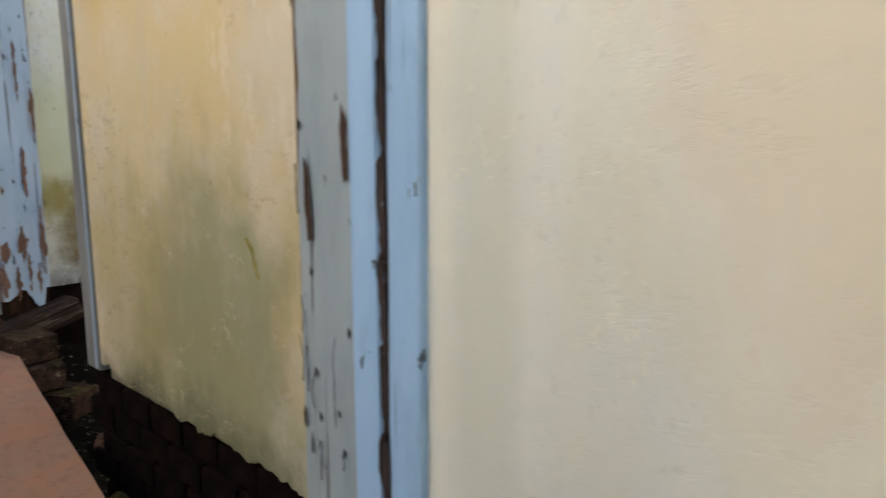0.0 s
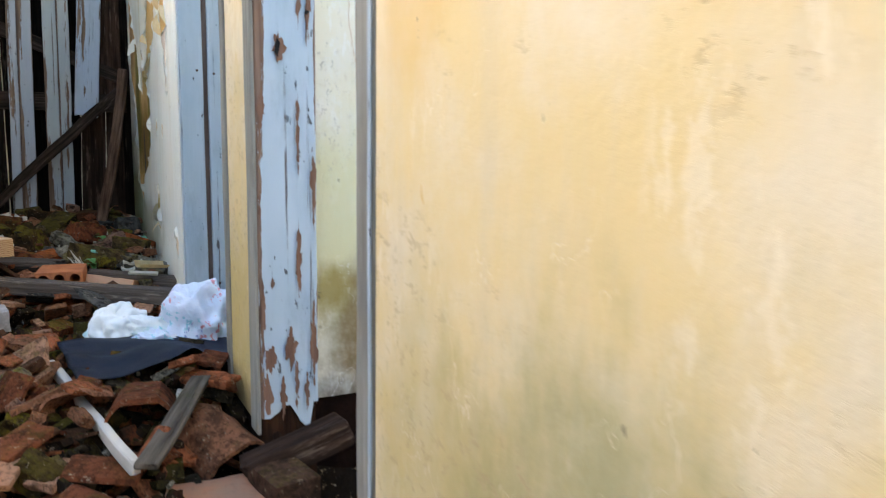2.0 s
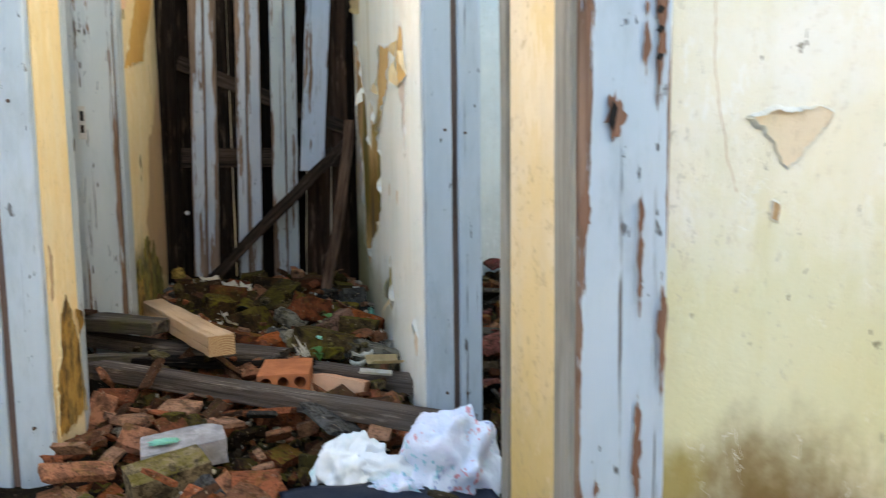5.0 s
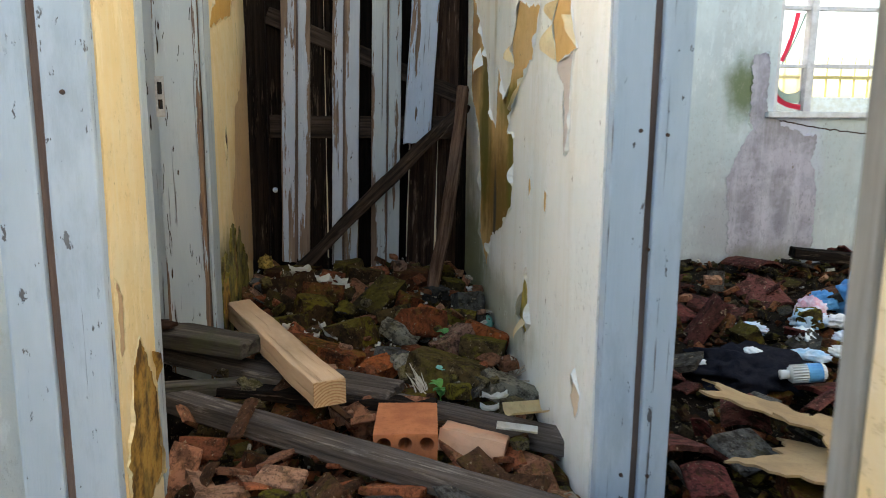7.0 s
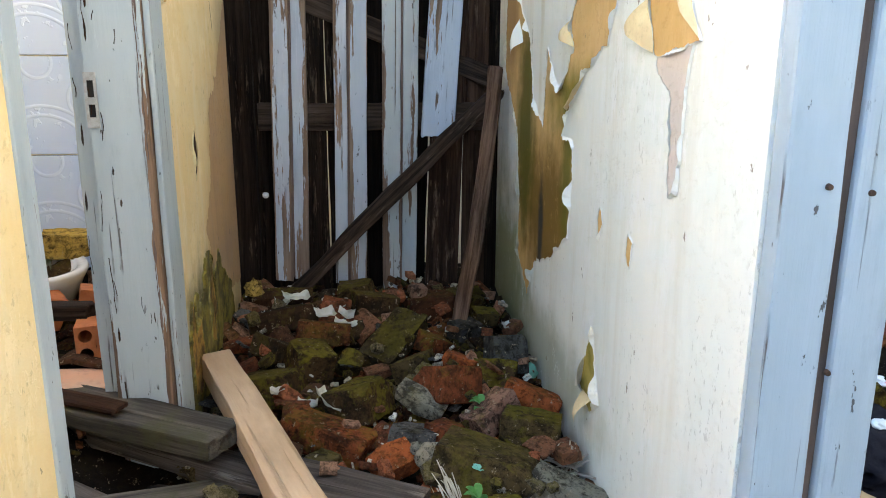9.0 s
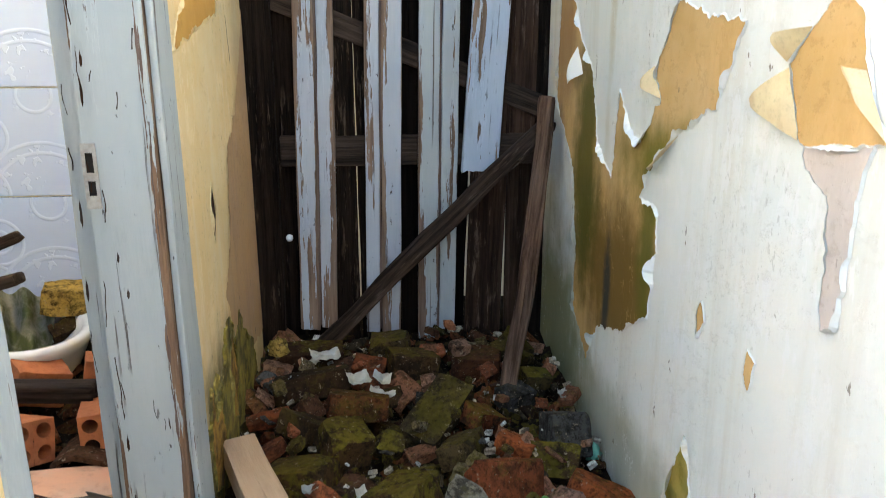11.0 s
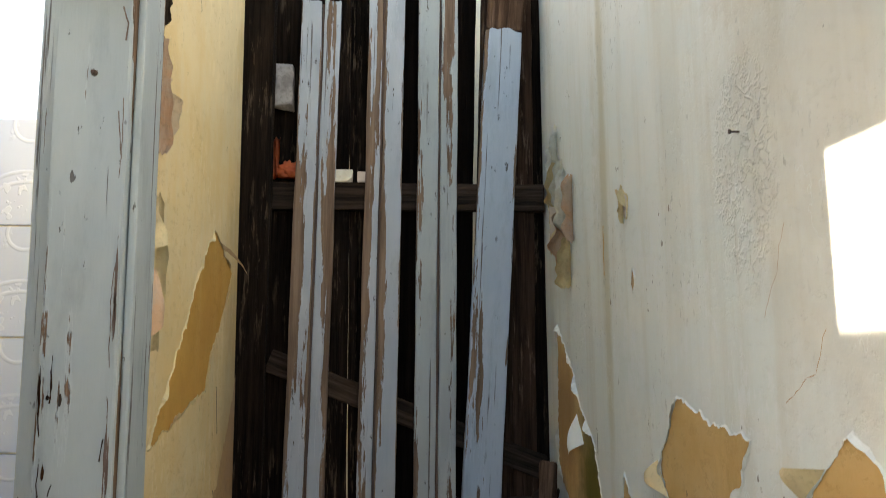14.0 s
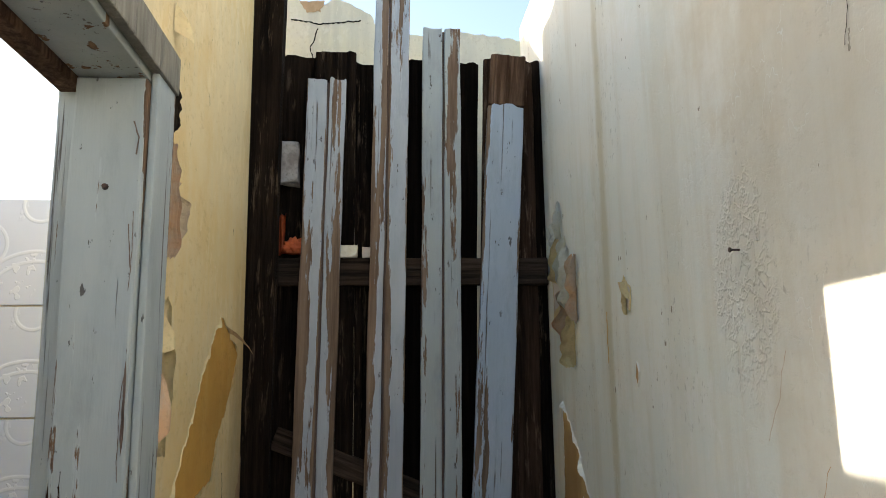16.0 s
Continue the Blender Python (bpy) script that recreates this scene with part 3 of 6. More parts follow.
bump(nt_, b_, op(nt_, "ABSOLUTE", op(nt_, "SUBTRACT", nse(nt_, p_, 16, 2), 0.5)), 0.8, 0.02)
m_, nt_, b_ = mat("window_glass", 0.05, 0.5)
b_.inputs["Transmission Weight"].default_value = 1.0
M_GLASS = m_


# ---- shapes ----
from mathutils import geometry


def mesh_of(name, bm, material, smooth=False):
    me = bpy.data.meshes.new(name)
    bmesh.ops.recalc_face_normals(bm, faces=bm.faces)
    bm.to_mesh(me)
    bm.free()
    if smooth:
        me.polygons.foreach_set("use_smooth", [True] * len(me.polygons))
    me.materials.append(material)
    return me


def part(name, bm, material, parent, label="", smooth=False):
    ob = new(name, mesh_of(name, bm, material, smooth))
    if parent is not None:
        ob.parent = parent
    return tagged(ob, label)


def thing(name, m, label, category, group="", kind=""):
    ob = new(name)
    ob.empty_display_size = 0.05
    ob.matrix_basis = m
    return tagged(ob, label, category, group, kind)


def single(name, bm, material, m, label, category, group="", kind="", smooth=False):
    ob = new(name, mesh_of(name, bm, material, smooth))
    ob.matrix_basis = m
    return tagged(ob, label, category, group, kind)


def box(x0, x1, y0, y1, z0, z1, bevel=0.0):
    bm = bmesh.new()
    bmesh.ops.create_cube(bm, size=1, matrix=Matrix.Translation(((x0 + x1) / 2, (y0 + y1) / 2, (z0 + z1) / 2)) @ Matrix.Diagonal((x1 - x0, y1 - y0, z1 - z0, 1)))
    if bevel:
        bmesh.ops.bevel(bm, geom=bm.edges[:], offset=bevel, segments=2, affect="EDGES", profile=0.6)
    return bm


def rough_board(w, d, length, seed=0, wobble=0.003, bevel=0.004, ragged_ends=0.0, cuts=14, bend=0.0):
    """A sawn board: width along x, depth along y, from z = 0 to its length, worn edges, a little crooked."""
    bm = box(-w / 2, w / 2, -d / 2, d / 2, 0, length, bevel)
    for i in range(1, cuts):
        g = bm.verts[:] + bm.edges[:] + bm.faces[:]
        bmesh.ops.bisect_plane(bm, geom=g, plane_co=(0, 0, length * i / cuts), plane_no=(0, 0, 1))
    if ragged_ends:
        for i in range(1, 6):
            g = bm.verts[:] + bm.edges[:] + bm.faces[:]
            bmesh.ops.bisect_plane(bm, geom=g, plane_co=(w * (i / 6 - 0.5), 0, 0), plane_no=(1, 0, 0))
    for v in bm.verts:
        t = v.co.z / length
        n = noise.noise_vector(Vector((v.co.x * 9 + seed * 7.3, v.co.y * 9, v.co.z * 5 + seed)))
        v.co.x += n.x * wobble + bend * math.sin(math.pi * t)
        v.co.y += n.y * wobble
        if ragged_ends and (t < 0.001 or t > 0.999):
            v.co.z += (noise.noise(Vector((v.co.x * 45 + seed, v.co.y * 20, seed * 3.1)))) * ragged_ends
    return bm


def span(a, b, twist=0.0):
    """The pose that takes local z from a towards b."""
    way = Vector(b) - Vector(a)
    q = way.to_track_quat("Z", "Y").to_matrix().to_4x4()
    return Matrix.Translation(a) @ q @ pose(0, 0, 0, 0, 0, twist)


def chunk(sx, sy, sz, seed, broken=2, jit=0.12, rough=0.0):
    """A broken lump of about that size: a hull of box corners, some of them knocked off."""
    r = random.Random(seed)
    pts = []
    corners = [(a, b, c) for a in (-1, 1) for b in (-1, 1) for c in (-1, 1)]
    off = set(r.sample(range(8), broken))
    for i, (a, b, c) in enumerate(corners):
        if i in off:
            k = r.uniform(0.25, 0.75)
            pts += [(a * (1 - k), b, c), (a, b * (1 - k * r.uniform(0.4, 1)), c), (a, b, c * (1 - k))]
        else:
            pts += [(a * 0.97, b * 0.97, c), (a * 0.97, b, c * 0.95), (a, b * 0.95, c * 0.95)]
    bm = bmesh.new()
    for p in pts:
        bm.verts.new([s * 0.5 * (v + r.uniform(-jit, jit)) for s, v in zip((sx, sy, sz), p)])
    res = bmesh.ops.convex_hull(bm, input=bm.verts[:])
    bmesh.ops.delete(bm, geom=[v for v in bm.verts if not v.link_faces], context="VERTS")
    if rough:
        for _ in (0, 1):
            long = [e for e in bm.edges if e.calc_length() > 0.016]
            bmesh.ops.subdivide_edges(bm, edges=long, cuts=1)
            bmesh.ops.triangulate(bm, faces=[f for f in bm.faces if len(f.verts) > 3])
        for v in bm.verts:
            q = v.co * 28 + Vector((seed, 0, 0))
            v.co += noise.noise_vector(q) * rough + noise.noise_vector(q * 2.7) * rough * 0.6
    return bm


def roof_tile(w, length, rise, thick=0.012, seed=0, kind=0):
    """A curved or trapezoid clay roof tile, broken along one end."""
    r = random.Random(seed)
    nu, nv = 8, 5
    bm = bmesh.new()
    grid = []
    for layer in (0, 1):
        for i in range(nu + 1):
            for j in range(nv + 1):
                u, v = i / nu * 2 - 1, j / nv
                if kind:
                    z = rise * max(0.0, min(1.0, (1 - abs(u)) * 2.6))
                else:
                    z = rise * (1 - u * u)
                y = length * (v - 0.5)
                if j == nv:
                    y += (noise.noise(Vector((u * 2.1, seed, 0))) * 0.3 - 0.1) * length
                if i == nu and seed % 3 == 0:
                    u -= abs(noise.noise(Vector((v * 3.1, seed, 4)))) * 0.5
                grid.append(bm.verts.new((w / 2 * u, y, z - layer * thick)))
    at = lambda l, i, j: grid[l * (nu + 1) * (nv + 1) + i * (nv + 1) + j]
    for l in (0, 1):
        for i in range(nu):
            for j in range(nv):
                bm.faces.new((at(l, i, j), at(l, i + 1, j), at(l, i + 1, j + 1), at(l, i, j + 1)))
    for i in range(nu):
        for j in (0, nv):
            bm.faces.new((at(0, i, j), at(0, i + 1, j), at(1, i + 1, j), at(1, i, j)))
    for j in range(nv):
        for i in (0, nu):
            bm.faces.new((at(0, i, j), at(0, i, j + 1), at(1, i, j + 1), at(1, i, j)))
    return bm


def sheet(w, length, height, nu=20, nv=20, thick=0.004):
    """A thin sheet over w by length whose height(u, v) is given, u and v from -1 to 1."""
    bm = bmesh.new()
    g = [[bm.verts.new((w / 2 * (2 * i / nu - 1), length / 2 * (2 * j / nv - 1), height(2 * i / nu - 1, 2 * j / nv - 1))) for j in range(nv + 1)] for i in range(nu + 1)]
    for i in range(nu):
        for j in range(nv):
            bm.faces.new((g[i][j], g[i + 1][j], g[i + 1][j + 1], g[i][j + 1]))
    bmesh.ops.solidify(bm, geom=bm.faces[:], thickness=thick)
    return bm


def crumple(sx, sy, sz, seed, amp=0.2, level=4, freq=2.0):
    bm = bmesh.new()
    bmesh.ops.create_icosphere(bm, subdivisions=level, radius=1)
    for v in bm.verts:
        n = v.co.normalized()
        a = 1 - abs(noise.noise(n * freq + Vector((seed, 0, 0)))) * 1.1 + 0.5 * noise.noise(n * freq * 2.3 + Vector((0, seed, 0))) - 0.35 * abs(noise.noise(n * freq * 4.6 + Vector((0, 0, seed))))
        k = 1 - amp + amp * 1.6 * a
        v.co = Vector((n.x * sx * k, n.y * sy * k, max(-0.45, n.z * k) * sz))
    return bm


def ragged_line(pts, amp, seed, gap=0.012, closed=True):
    out = []
    n = len(pts)
    for i in range(n if closed else n - 1):
        a, b = Vector(pts[i]), Vector(pts[(i + 1) % n])
        k = max(1, int((b - a).length / gap))
        side = Vector((-(b - a).y, (b - a).x)).normalized() if (b - a).length else Vector((0, 0))
        for j in range(k):
            p = a.lerp(b, j / k)
            s = noise.noise(Vector((p.x * 23, p.y * 23, seed))) + 0.7 * noise.noise(Vector((p.x * 70, p.y * 70, seed + 5))) + 0.4 * noise.noise(Vector((p.x * 190, p.y * 190, seed + 8)))
            out.append(p + side * s * amp)
    if not closed:
        out.append(Vector(pts[-1]))
    return out


def on_wall(plane, at, n):
    """A map from (along, up, out) to the world, for the walls x = at (out along n) or y = at."""
    if plane == "x":
        return lambda a, z, o: (at + n * o, a, z)
    return lambda a, z, o: (a, at + n * o, z)


def peel(wall, to, pts, material, seed, amp=0.014, lip=0.012, lip_mat=None, up=0.0022, name="peeled_patch", lip_part=0.75, gap=0.006):
    """Bare ground where the paint came off, with the torn paint's edge standing up around it."""
    line = ragged_line(pts, amp, seed, gap)
    area = sum(line[i - 1].x * line[i].y - line[i].x * line[i - 1].y for i in range(len(line)))
    bm = bmesh.new()
    flat = geometry.delaunay_2d_cdt(line, [], [list(range(len(line)))], 1, 1e-5)
    vs = [bm.verts.new(to(p.x, p.y, up)) for p in flat[0]]
    for t in flat[2]:
        bm.faces.new([vs[k] for k in t])
    part(name, bm, material, wall)
    if not lip_mat:
        return
    bm = bmesh.new()
    n = len(line)
    rows = []
    for i, p in enumerate(line):
        d = line[(i + 1) % n] - line[i - 1]
        side = Vector((d.y, -d.x)).normalized() * (1 if area > 0 else -1) if d.length else Vector((0, 0))
        s = noise.noise(Vector((p.x * 15, p.y * 15, seed + 9)))
        k = max(0.0, s * 1.6 + lip_part - 0.75)
        w = 0.0025 + lip * 0.25 * abs(s)
        q0, q1, q2 = p + side * w, p, p - side * lip * 1.1 * k
        rows.append([bm.verts.new(to(q0.x, q0.y, 0.001)), bm.verts.new(to(q1.x, q1.y, up + 0.0008 + 0.35 * lip * k)), bm.verts.new(to(q2.x, q2.y, up + 0.0012 + 1.3 * lip * k))])
    for i in range(n):
        a, b = rows[i], rows[(i + 1) % n]
        for j in (0, 1):
            bm.faces.new((a[j], a[j + 1], b[j + 1], b[j]))
    part("paint_edge", bm, lip_mat, wall)


def flap(wall, to, a, b, tip, out, material, name="paint_flap", roll=1.0):
    """A torn tongue of paint: hinged on the line a-b of the wall, its tip standing off by out and curling over."""
    bm = bmesh.new()
    a, b, tip = Vector(a), Vector(b), Vector(tip)
    nu, nv = 7, 9
    g = []
    for i in range(nu + 1):
        row = []
        for j in range(nv + 1):
            v = j / nv
            p = a.lerp(b, i / nu).lerp(tip + (a.lerp(b, i / nu) - (a + b) / 2) * 0.12, v)
            o = out * math.sin(v * 1.9 * roll) + 0.004 + 0.004 * noise.noise(Vector((p.x * 30, p.y * 30, v)))
            row.append(bm.verts.new(to(p.x, p.y, o)))
        g.append(row)
    for i in range(nu):
        for j in range(nv):
            bm.faces.new((g[i][j], g[i + 1][j], g[i + 1][j + 1], g[i][j + 1]))
    part(name, bm, material, wall)


def curl(wall, to, a0, z0, z1, width, turn, material, seed, name="paint_flap"):
    """A strip of paint hinged on the upright line a0, rolled off the wall by turn (radians) over its width."""
    bm = bmesh.new()
    nu, nv = 12, 18
    g = []
    for j in range(nv + 1):
        v = j / nv
        w = width * (0.45 + 0.5 * math.sin(math.pi * min(1, v * 0.9 + 0.1)) + 0.55 * noise.noise(Vector((v * 4.1, seed, 0))))
        lean = 0.18 * width * noise.noise(Vector((v * 2.3, seed, 4)))
        rad = max(abs(w), 0.004) / turn
        row = []
        for i in range(nu + 1):
            th = turn * i / nu
            wave = 0.004 * noise.noise(Vector((i * 0.4, v * 7, seed)))
            row.append(bm.verts.new(to(a0 + lean + math.copysign(1, width) * rad * math.sin(th), z0 + (z1 - z0) * v + 0.012 * noise.noise(Vector((i * 0.3, seed, v * 2))), 0.003 + rad * (1 - math.cos(th)) + abs(wave))))
        g.append(row)
    for j in range(nv):
        for i in range(nu):
            bm.faces.new((g[j][i], g[j][i + 1], g[j + 1][i + 1], g[j + 1][i]))
    bmesh.ops.solidify(bm, geom=bm.faces[:], thickness=0.0015)
    part(name, bm, material, wall)


def crack(wall, to, pts, seed, width=0.0022, material=None, amp=0.006):
    """A hairline in the plaster."""
    line = ragged_line(pts, amp, seed, 0.01, False)
    bm = bmesh.new()
    rows = []
    for i, p in enumerate(line):
        d = (line[min(i + 1, len(line) - 1)] - line[max(i - 1, 0)]).normalized()
        s = Vector((-d.y, d.x)) * width * (0.3 + 0.7 * abs(math.sin(i * 1.7 + seed)))
        rows.append((bm.verts.new(to(p.x + s.x, p.y + s.y, 0.0012)), bm.verts.new(to(p.x - s.x, p.y - s.y, 0.0012))))
    for i in range(len(rows) - 1):
        bm.faces.new((rows[i][0], rows[i + 1][0], rows[i + 1][1], rows[i][1]))
    part("crack", bm, material or M_BLACKHOLE, wall)


def lin(v, xs, ys):
    return float(np.interp(v, xs, ys))


def ground_z(x, y):
    z = lin(y, (-3, 1.2, 2.0, 2.5, 2.9, 3.3, 4.1, 5.0, 5.8, 7, 9), (-0.3, -0.26, -0.10, -0.02, 0.09, 0.14, 0.17, 0.26, 0.33, 0.2, 0))
    inside = lin(x, (-2.6, -1.6, 0.7, 1.1, 4.2, 5.5), (0, 1, 1, 0.9, 0.9, 0))
    pit = lin(x, (0.62, 0.75, 1.2, 1.7), (0, 1, 1, 0)) * lin(y, (1.9, 2.3, 2.75, 2.95), (0, 1, 1, 0))
    bath = lin(x, (-1.5, -0.35, -0.2), (1, 1, 0)) * lin(y, (3.9, 4.3, 5.6), (0, 1, 1))
    far = max(abs(x), abs(y - 2))
    base = lin(far, (5, 9), (0, 1))
    z = z * inside * (1 - base) - 0.2 * base - 0.26 * pit + 0.12 * bath
    if far < 7:
        z += 0.035 * noise.noise(Vector((x * 3, y * 3, 0))) + 0.02 * noise.noise(Vector((x * 9, y * 9, 3)))
    return z


# ---- the ground ----
def build_ground():
    xs = [-400, -60, -20, -9, -5, -3.2] + [-2.2 + 0.07 * i for i in range(95)] + [4.8, 6, 9, 20, 60, 400]
    ys = [-400, -60, -20, -9, -5, -3] + [-2 + 0.07 * i for i in range(120)] + [6.8, 8, 10, 20, 60, 400]
    verts = [(x, y, ground_z(x, y)) for x in xs for y in ys]
    n = len(ys)
    faces = [(i * n + j, (i + 1) * n + j, (i + 1) * n + j + 1, i * n + j + 1) for i in range(len(xs) - 1) for j in range(n - 1)]
    me = bpy.data.meshes.new("ground")
    me.from_pydata(verts, [], faces)
    me.polygons.foreach_set("use_smooth", [True] * len(me.polygons))
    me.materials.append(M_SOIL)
    return tagged(new("ground", me), "earth and crumbled rubble underfoot, near-black for shaded gaps", "ground", kind="structure")


ground = build_ground()
TOP = 2.35


def wall(name, material, boxes, label):
    """A wall of one or more butted blocks."""
    bm = bmesh.new()
    for b in boxes:
        one = box(*b)
        me = bpy.data.meshes.new("block")
        one.to_mesh(me)
        one.free()
        bm.from_mesh(me)
        bpy.data.meshes.remove(me)
    return single(name, bm, material, Matrix(), label, "wall", kind="structure")


# right side of the passage: near wall, panel, stub, white wall
wall_near = wall("wall_near", M_NEAR, [(0.69, 0.95, -1.6, 0.983, -0.4, TOP)], "smooth pale cream plaster wall with faint streaks")
wall_panel = wall("wall_panel", M_CREAM, [(0.835, 0.965, 1.178, 2.11, 0.10, TOP)], "cream plaster wall with green mould above bare foundation bricks")
wall_stub = wall("wall_stub", M_CREAM, [(0.815, 0.962, 2.864, 3.09, 0.13, TOP)], "narrow cream plaster wall between two doorways")
wall_white = wall("wall_white", M_WHITE, [(0.815, 0.975, 3.92, 6.1, -0.2, 2.9)], "white-green plaster wall with torn paint and ochre ground")
wall_partition = wall("wall_partition", M_MOULD, [(0.962, 4.0, 2.865, 2.99, 0.16, TOP)], "mouldy white and green plaster wall with brown damp stain")
# Blocks below stub and partition stand in for the dark void there.
foundation = wall("foundation", M_FOUND, [(0.842, 0.965, 1.178, 2.17, -0.4, 0.098), (0.822, 0.962, 2.868, 3.10, -0.3, 0.128), (0.962, 4.0, 2.87, 2.99, -0.3, 0.158)], "masonry foundation, near-black with the shade below the plaster")
wall_window = wall("wall_window", M_TEAL, [(0.975, 2.31, 5.9, 6.05, -0.2, TOP), (3.3, 4.0, 5.9, 6.05, -0.2, TOP), (2.31, 3.3, 5.9, 6.05, -0.2, 1.035), (2.31, 3.3, 5.9, 6.05, 2.0, TOP)], "faded teal wall with moss and a window opening")
# Unseen walls, added to close the place and shape its sky light.
wall_east = wall("wall_east", M_OUT, [(4.0, 4.15, -1.6, 6.05, -0.3, 2.1)], "unseen plain cream outer wall, added to close the place")
wall_behind = wall("wall_behind", M_OUT, [(-2.6, 4.15, -1.75, -1.6, -0.4, 1.9)], "unseen plain cream wall behind, added to close the place")
# Also unseen; its height keeps the low sun off the passage.
wall_west = wall("wall_west", M_OUT, [(-2.75, -2.6, -1.75, 3.86, -0.4, 2.4)], "unseen plain cream side wall, added to block the low sun")
# left side
# The block over the lintel is unseen, added to limit the sun patch.
wall_left_stub = wall("wall_left_stub", M_YELLOW, [(-0.262, -0.11, 3.8, 4.045, -0.2, TOP), (-0.262, -0.11, 4.045, 4.8, 2.17, 2.5)], "yellow-cream plaster wall with rotten lower corner")
# Mostly unseen: blocks the low sun, and its teal cools the bounced light.
wall_bath_front = wall("wall_bath_front", M_TEAL, [(-2.6, -0.262, 3.86, 4.0, -0.2, TOP)], "plaster wall beside the bathroom, tinted to bounce cooler light")
wall_left = wall("wall_left", M_YELLOW, [(-0.25, -0.11, 4.8, 6.1, -0.1, 3.05)], "yellow-cream plaster wall with torn ochre patch and moss")
wall_bath_back = wall("wall_bath_back", M_OUT, [(-1.75, -0.25, 5.712, 5.85, -0.1, 2.105)], "low back wall of the ruined bathroom")
# Unseen wall, added so that its top cuts the sun patch's lower edge.
wall_bath_side = wall("wall_bath_side", M_OUT, [(-1.75, -1.6, 4.0, 5.712, -0.1, 2.376)], "unseen side wall of the roofless bathroom, trims the sun patch")


def back_wall():
    bm = bmesh.new()
    to = on_wall("y", 6.3, -1)
    line = ragged_line([(-0.7, 3.14), (-0.06, 3.11), (0.02, 3.06), (0.1, 3.12), (0.24, 3.05), (0.3, 2.95), (0.6, 2.98), (1.0, 2.93)], 0.012, 3, 0.02, False)
    f = bm.faces.new([bm.verts.new(to(p.x, p.y, 0)) for p in line] + [bm.verts.new(to(1.0, -0.2, 0)), bm.verts.new(to(-0.7, -0.2, 0))])
    r = bmesh.ops.extrude_face_region(bm, geom=[f])
    bmesh.ops.translate(bm, vec=(0, 0.14, 0), verts=[v for v in r["geom"] if isinstance(v, bmesh.types.BMVert)])
    bmesh.ops.triangulate(bm, faces=bm.faces[:])
    w = single("wall_back", bm, M_OUT, Matrix(), "cracked cream wall with a broken top behind the planks", "wall", kind="structure")
    crack(w, to, [(-0.08, 3.02), (0.05, 3.0), (0.2, 3.02)], 4, 0.004)
    crack(w, to, [(0.03, 2.98), (0.0, 2.9), (0.02, 2.8)], 5, 0.003)
    peel(w, to, [(-0.05, 3.1), (0.06, 3.1), (0.04, 3.05), (-0.02, 3.05)], M_TAN, 7, 0.01)
    return w


back_wall()

# torn paint on the white wall
to_r = on_wall("x", 0.815, -1)
peel(wall_white, to_r, [(5.62, 1.50), (5.46, 1.38), (5.40, 1.30), (5.27, 1.21), (5.235, 1.12), (5.20, 1.035), (5.075, 0.97), (5.045, 1.18), (4.97, 1.10), (4.90, 1.078), (4.80, 1.17), (4.83, 1.23), (4.74, 1.356), (4.63, 1.33), (4.48, 1.31),
                        (4.555, 1.18), (4.70, 1.12), (4.84, 1.02), (4.88, 0.968), (4.78, 0.96), (4.77, 0.888), (4.79, 0.73), (4.94, 0.645), (5.13, 0.58), (5.21, 0.46), (5.36, 0.555), (5.365, 0.73), (5.42, 0.94), (5.64, 1.11)], M_OCHRE, 11, 0.010, 0.012, M_WHITE)
peel(wall_white, to_r, [(4.346, 1.253), (4.245, 1.348), (4.20, 1.315), (4.163, 1.212), (4.127, 1.172), (4.281, 1.148), (4.302, 1.153)], M_OCHRE, 13, 0.005, 0.006, M_WHITE)
peel(wall_white, to_r, [(4.285, 1.146), (4.146, 1.170), (4.161, 1.138), (4.171, 1.00), (4.175, 0.94), (4.203, 0.93), (4.218, 1.087), (4.275, 1.124)], M_PINK, 15, 0.006, 0.004, M_WHITE, 0.0035)
peel(wall_white, to_r, [(4.56, 0.585), (4.525, 0.49), (4.49, 0.43), (4.55, 0.385), (4.63, 0.42), (4.605, 0.49)], M_MOSSOCHRE, 17, 0.006, 0.014, M_FLAKE)
flap(wall_white, to_r, (4.60, 0.50), (4.63, 0.42), (4.56, 0.45), 0.025, M_FLAKE)
peel(wall_white, to_r, [(4.05, 0.45), (4.0, 0.40), (4.03, 0.34), (4.07, 0.38)], M_PALE, 18, 0.007, 0.008, M_WHITE)
peel(wall_white, to_r, [(4.545, 0.85), (4.53, 0.82), (4.55, 0.78), (4.56, 0.82)], M_OCHRE, 19, 0.004, 0.006, M_WHITE)
peel(wall_white, to_r, [(4.375, 0.83), (4.35, 0.82), (4.36, 0.77), (4.38, 0.79)], M_OCHRE, 20, 0.004, 0.006, M_WHITE)
peel(wall_white, to_r, [(5.63, 2.02), (5.57, 1.93), (5.60, 1.78), (5.68, 1.72), (5.69, 1.9)], M_PINK, 21, 0.012, 0.010, M_FLAP)
peel(wall_white, to_r, [(5.00, 1.78), (4.96, 1.75), (4.97, 1.71), (5.02, 1.73)], M_PINK, 22, 0.006, 0.007, M_FLAP)
peel(wall_white, to_r, [(4.945, 1.60), (4.93, 1.58), (4.945, 1.55), (4.955, 1.57)], M_TAN, 23, 0.004, 0.005, M_WHITE)
flap(wall_white, to_r, (4.346, 1.248), (4.303, 1.156), (4.415, 1.197), 0.016, M_FLAP)
flap(wall_white, to_r, (4.350, 1.255), (4.300, 1.300), (4.368, 1.290), 0.016, M_FLAP)
flap(wall_white, to_r, (4.18, 1.25), (4.13, 1.175), (4.20, 1.25), 0.018, M_FLAP)
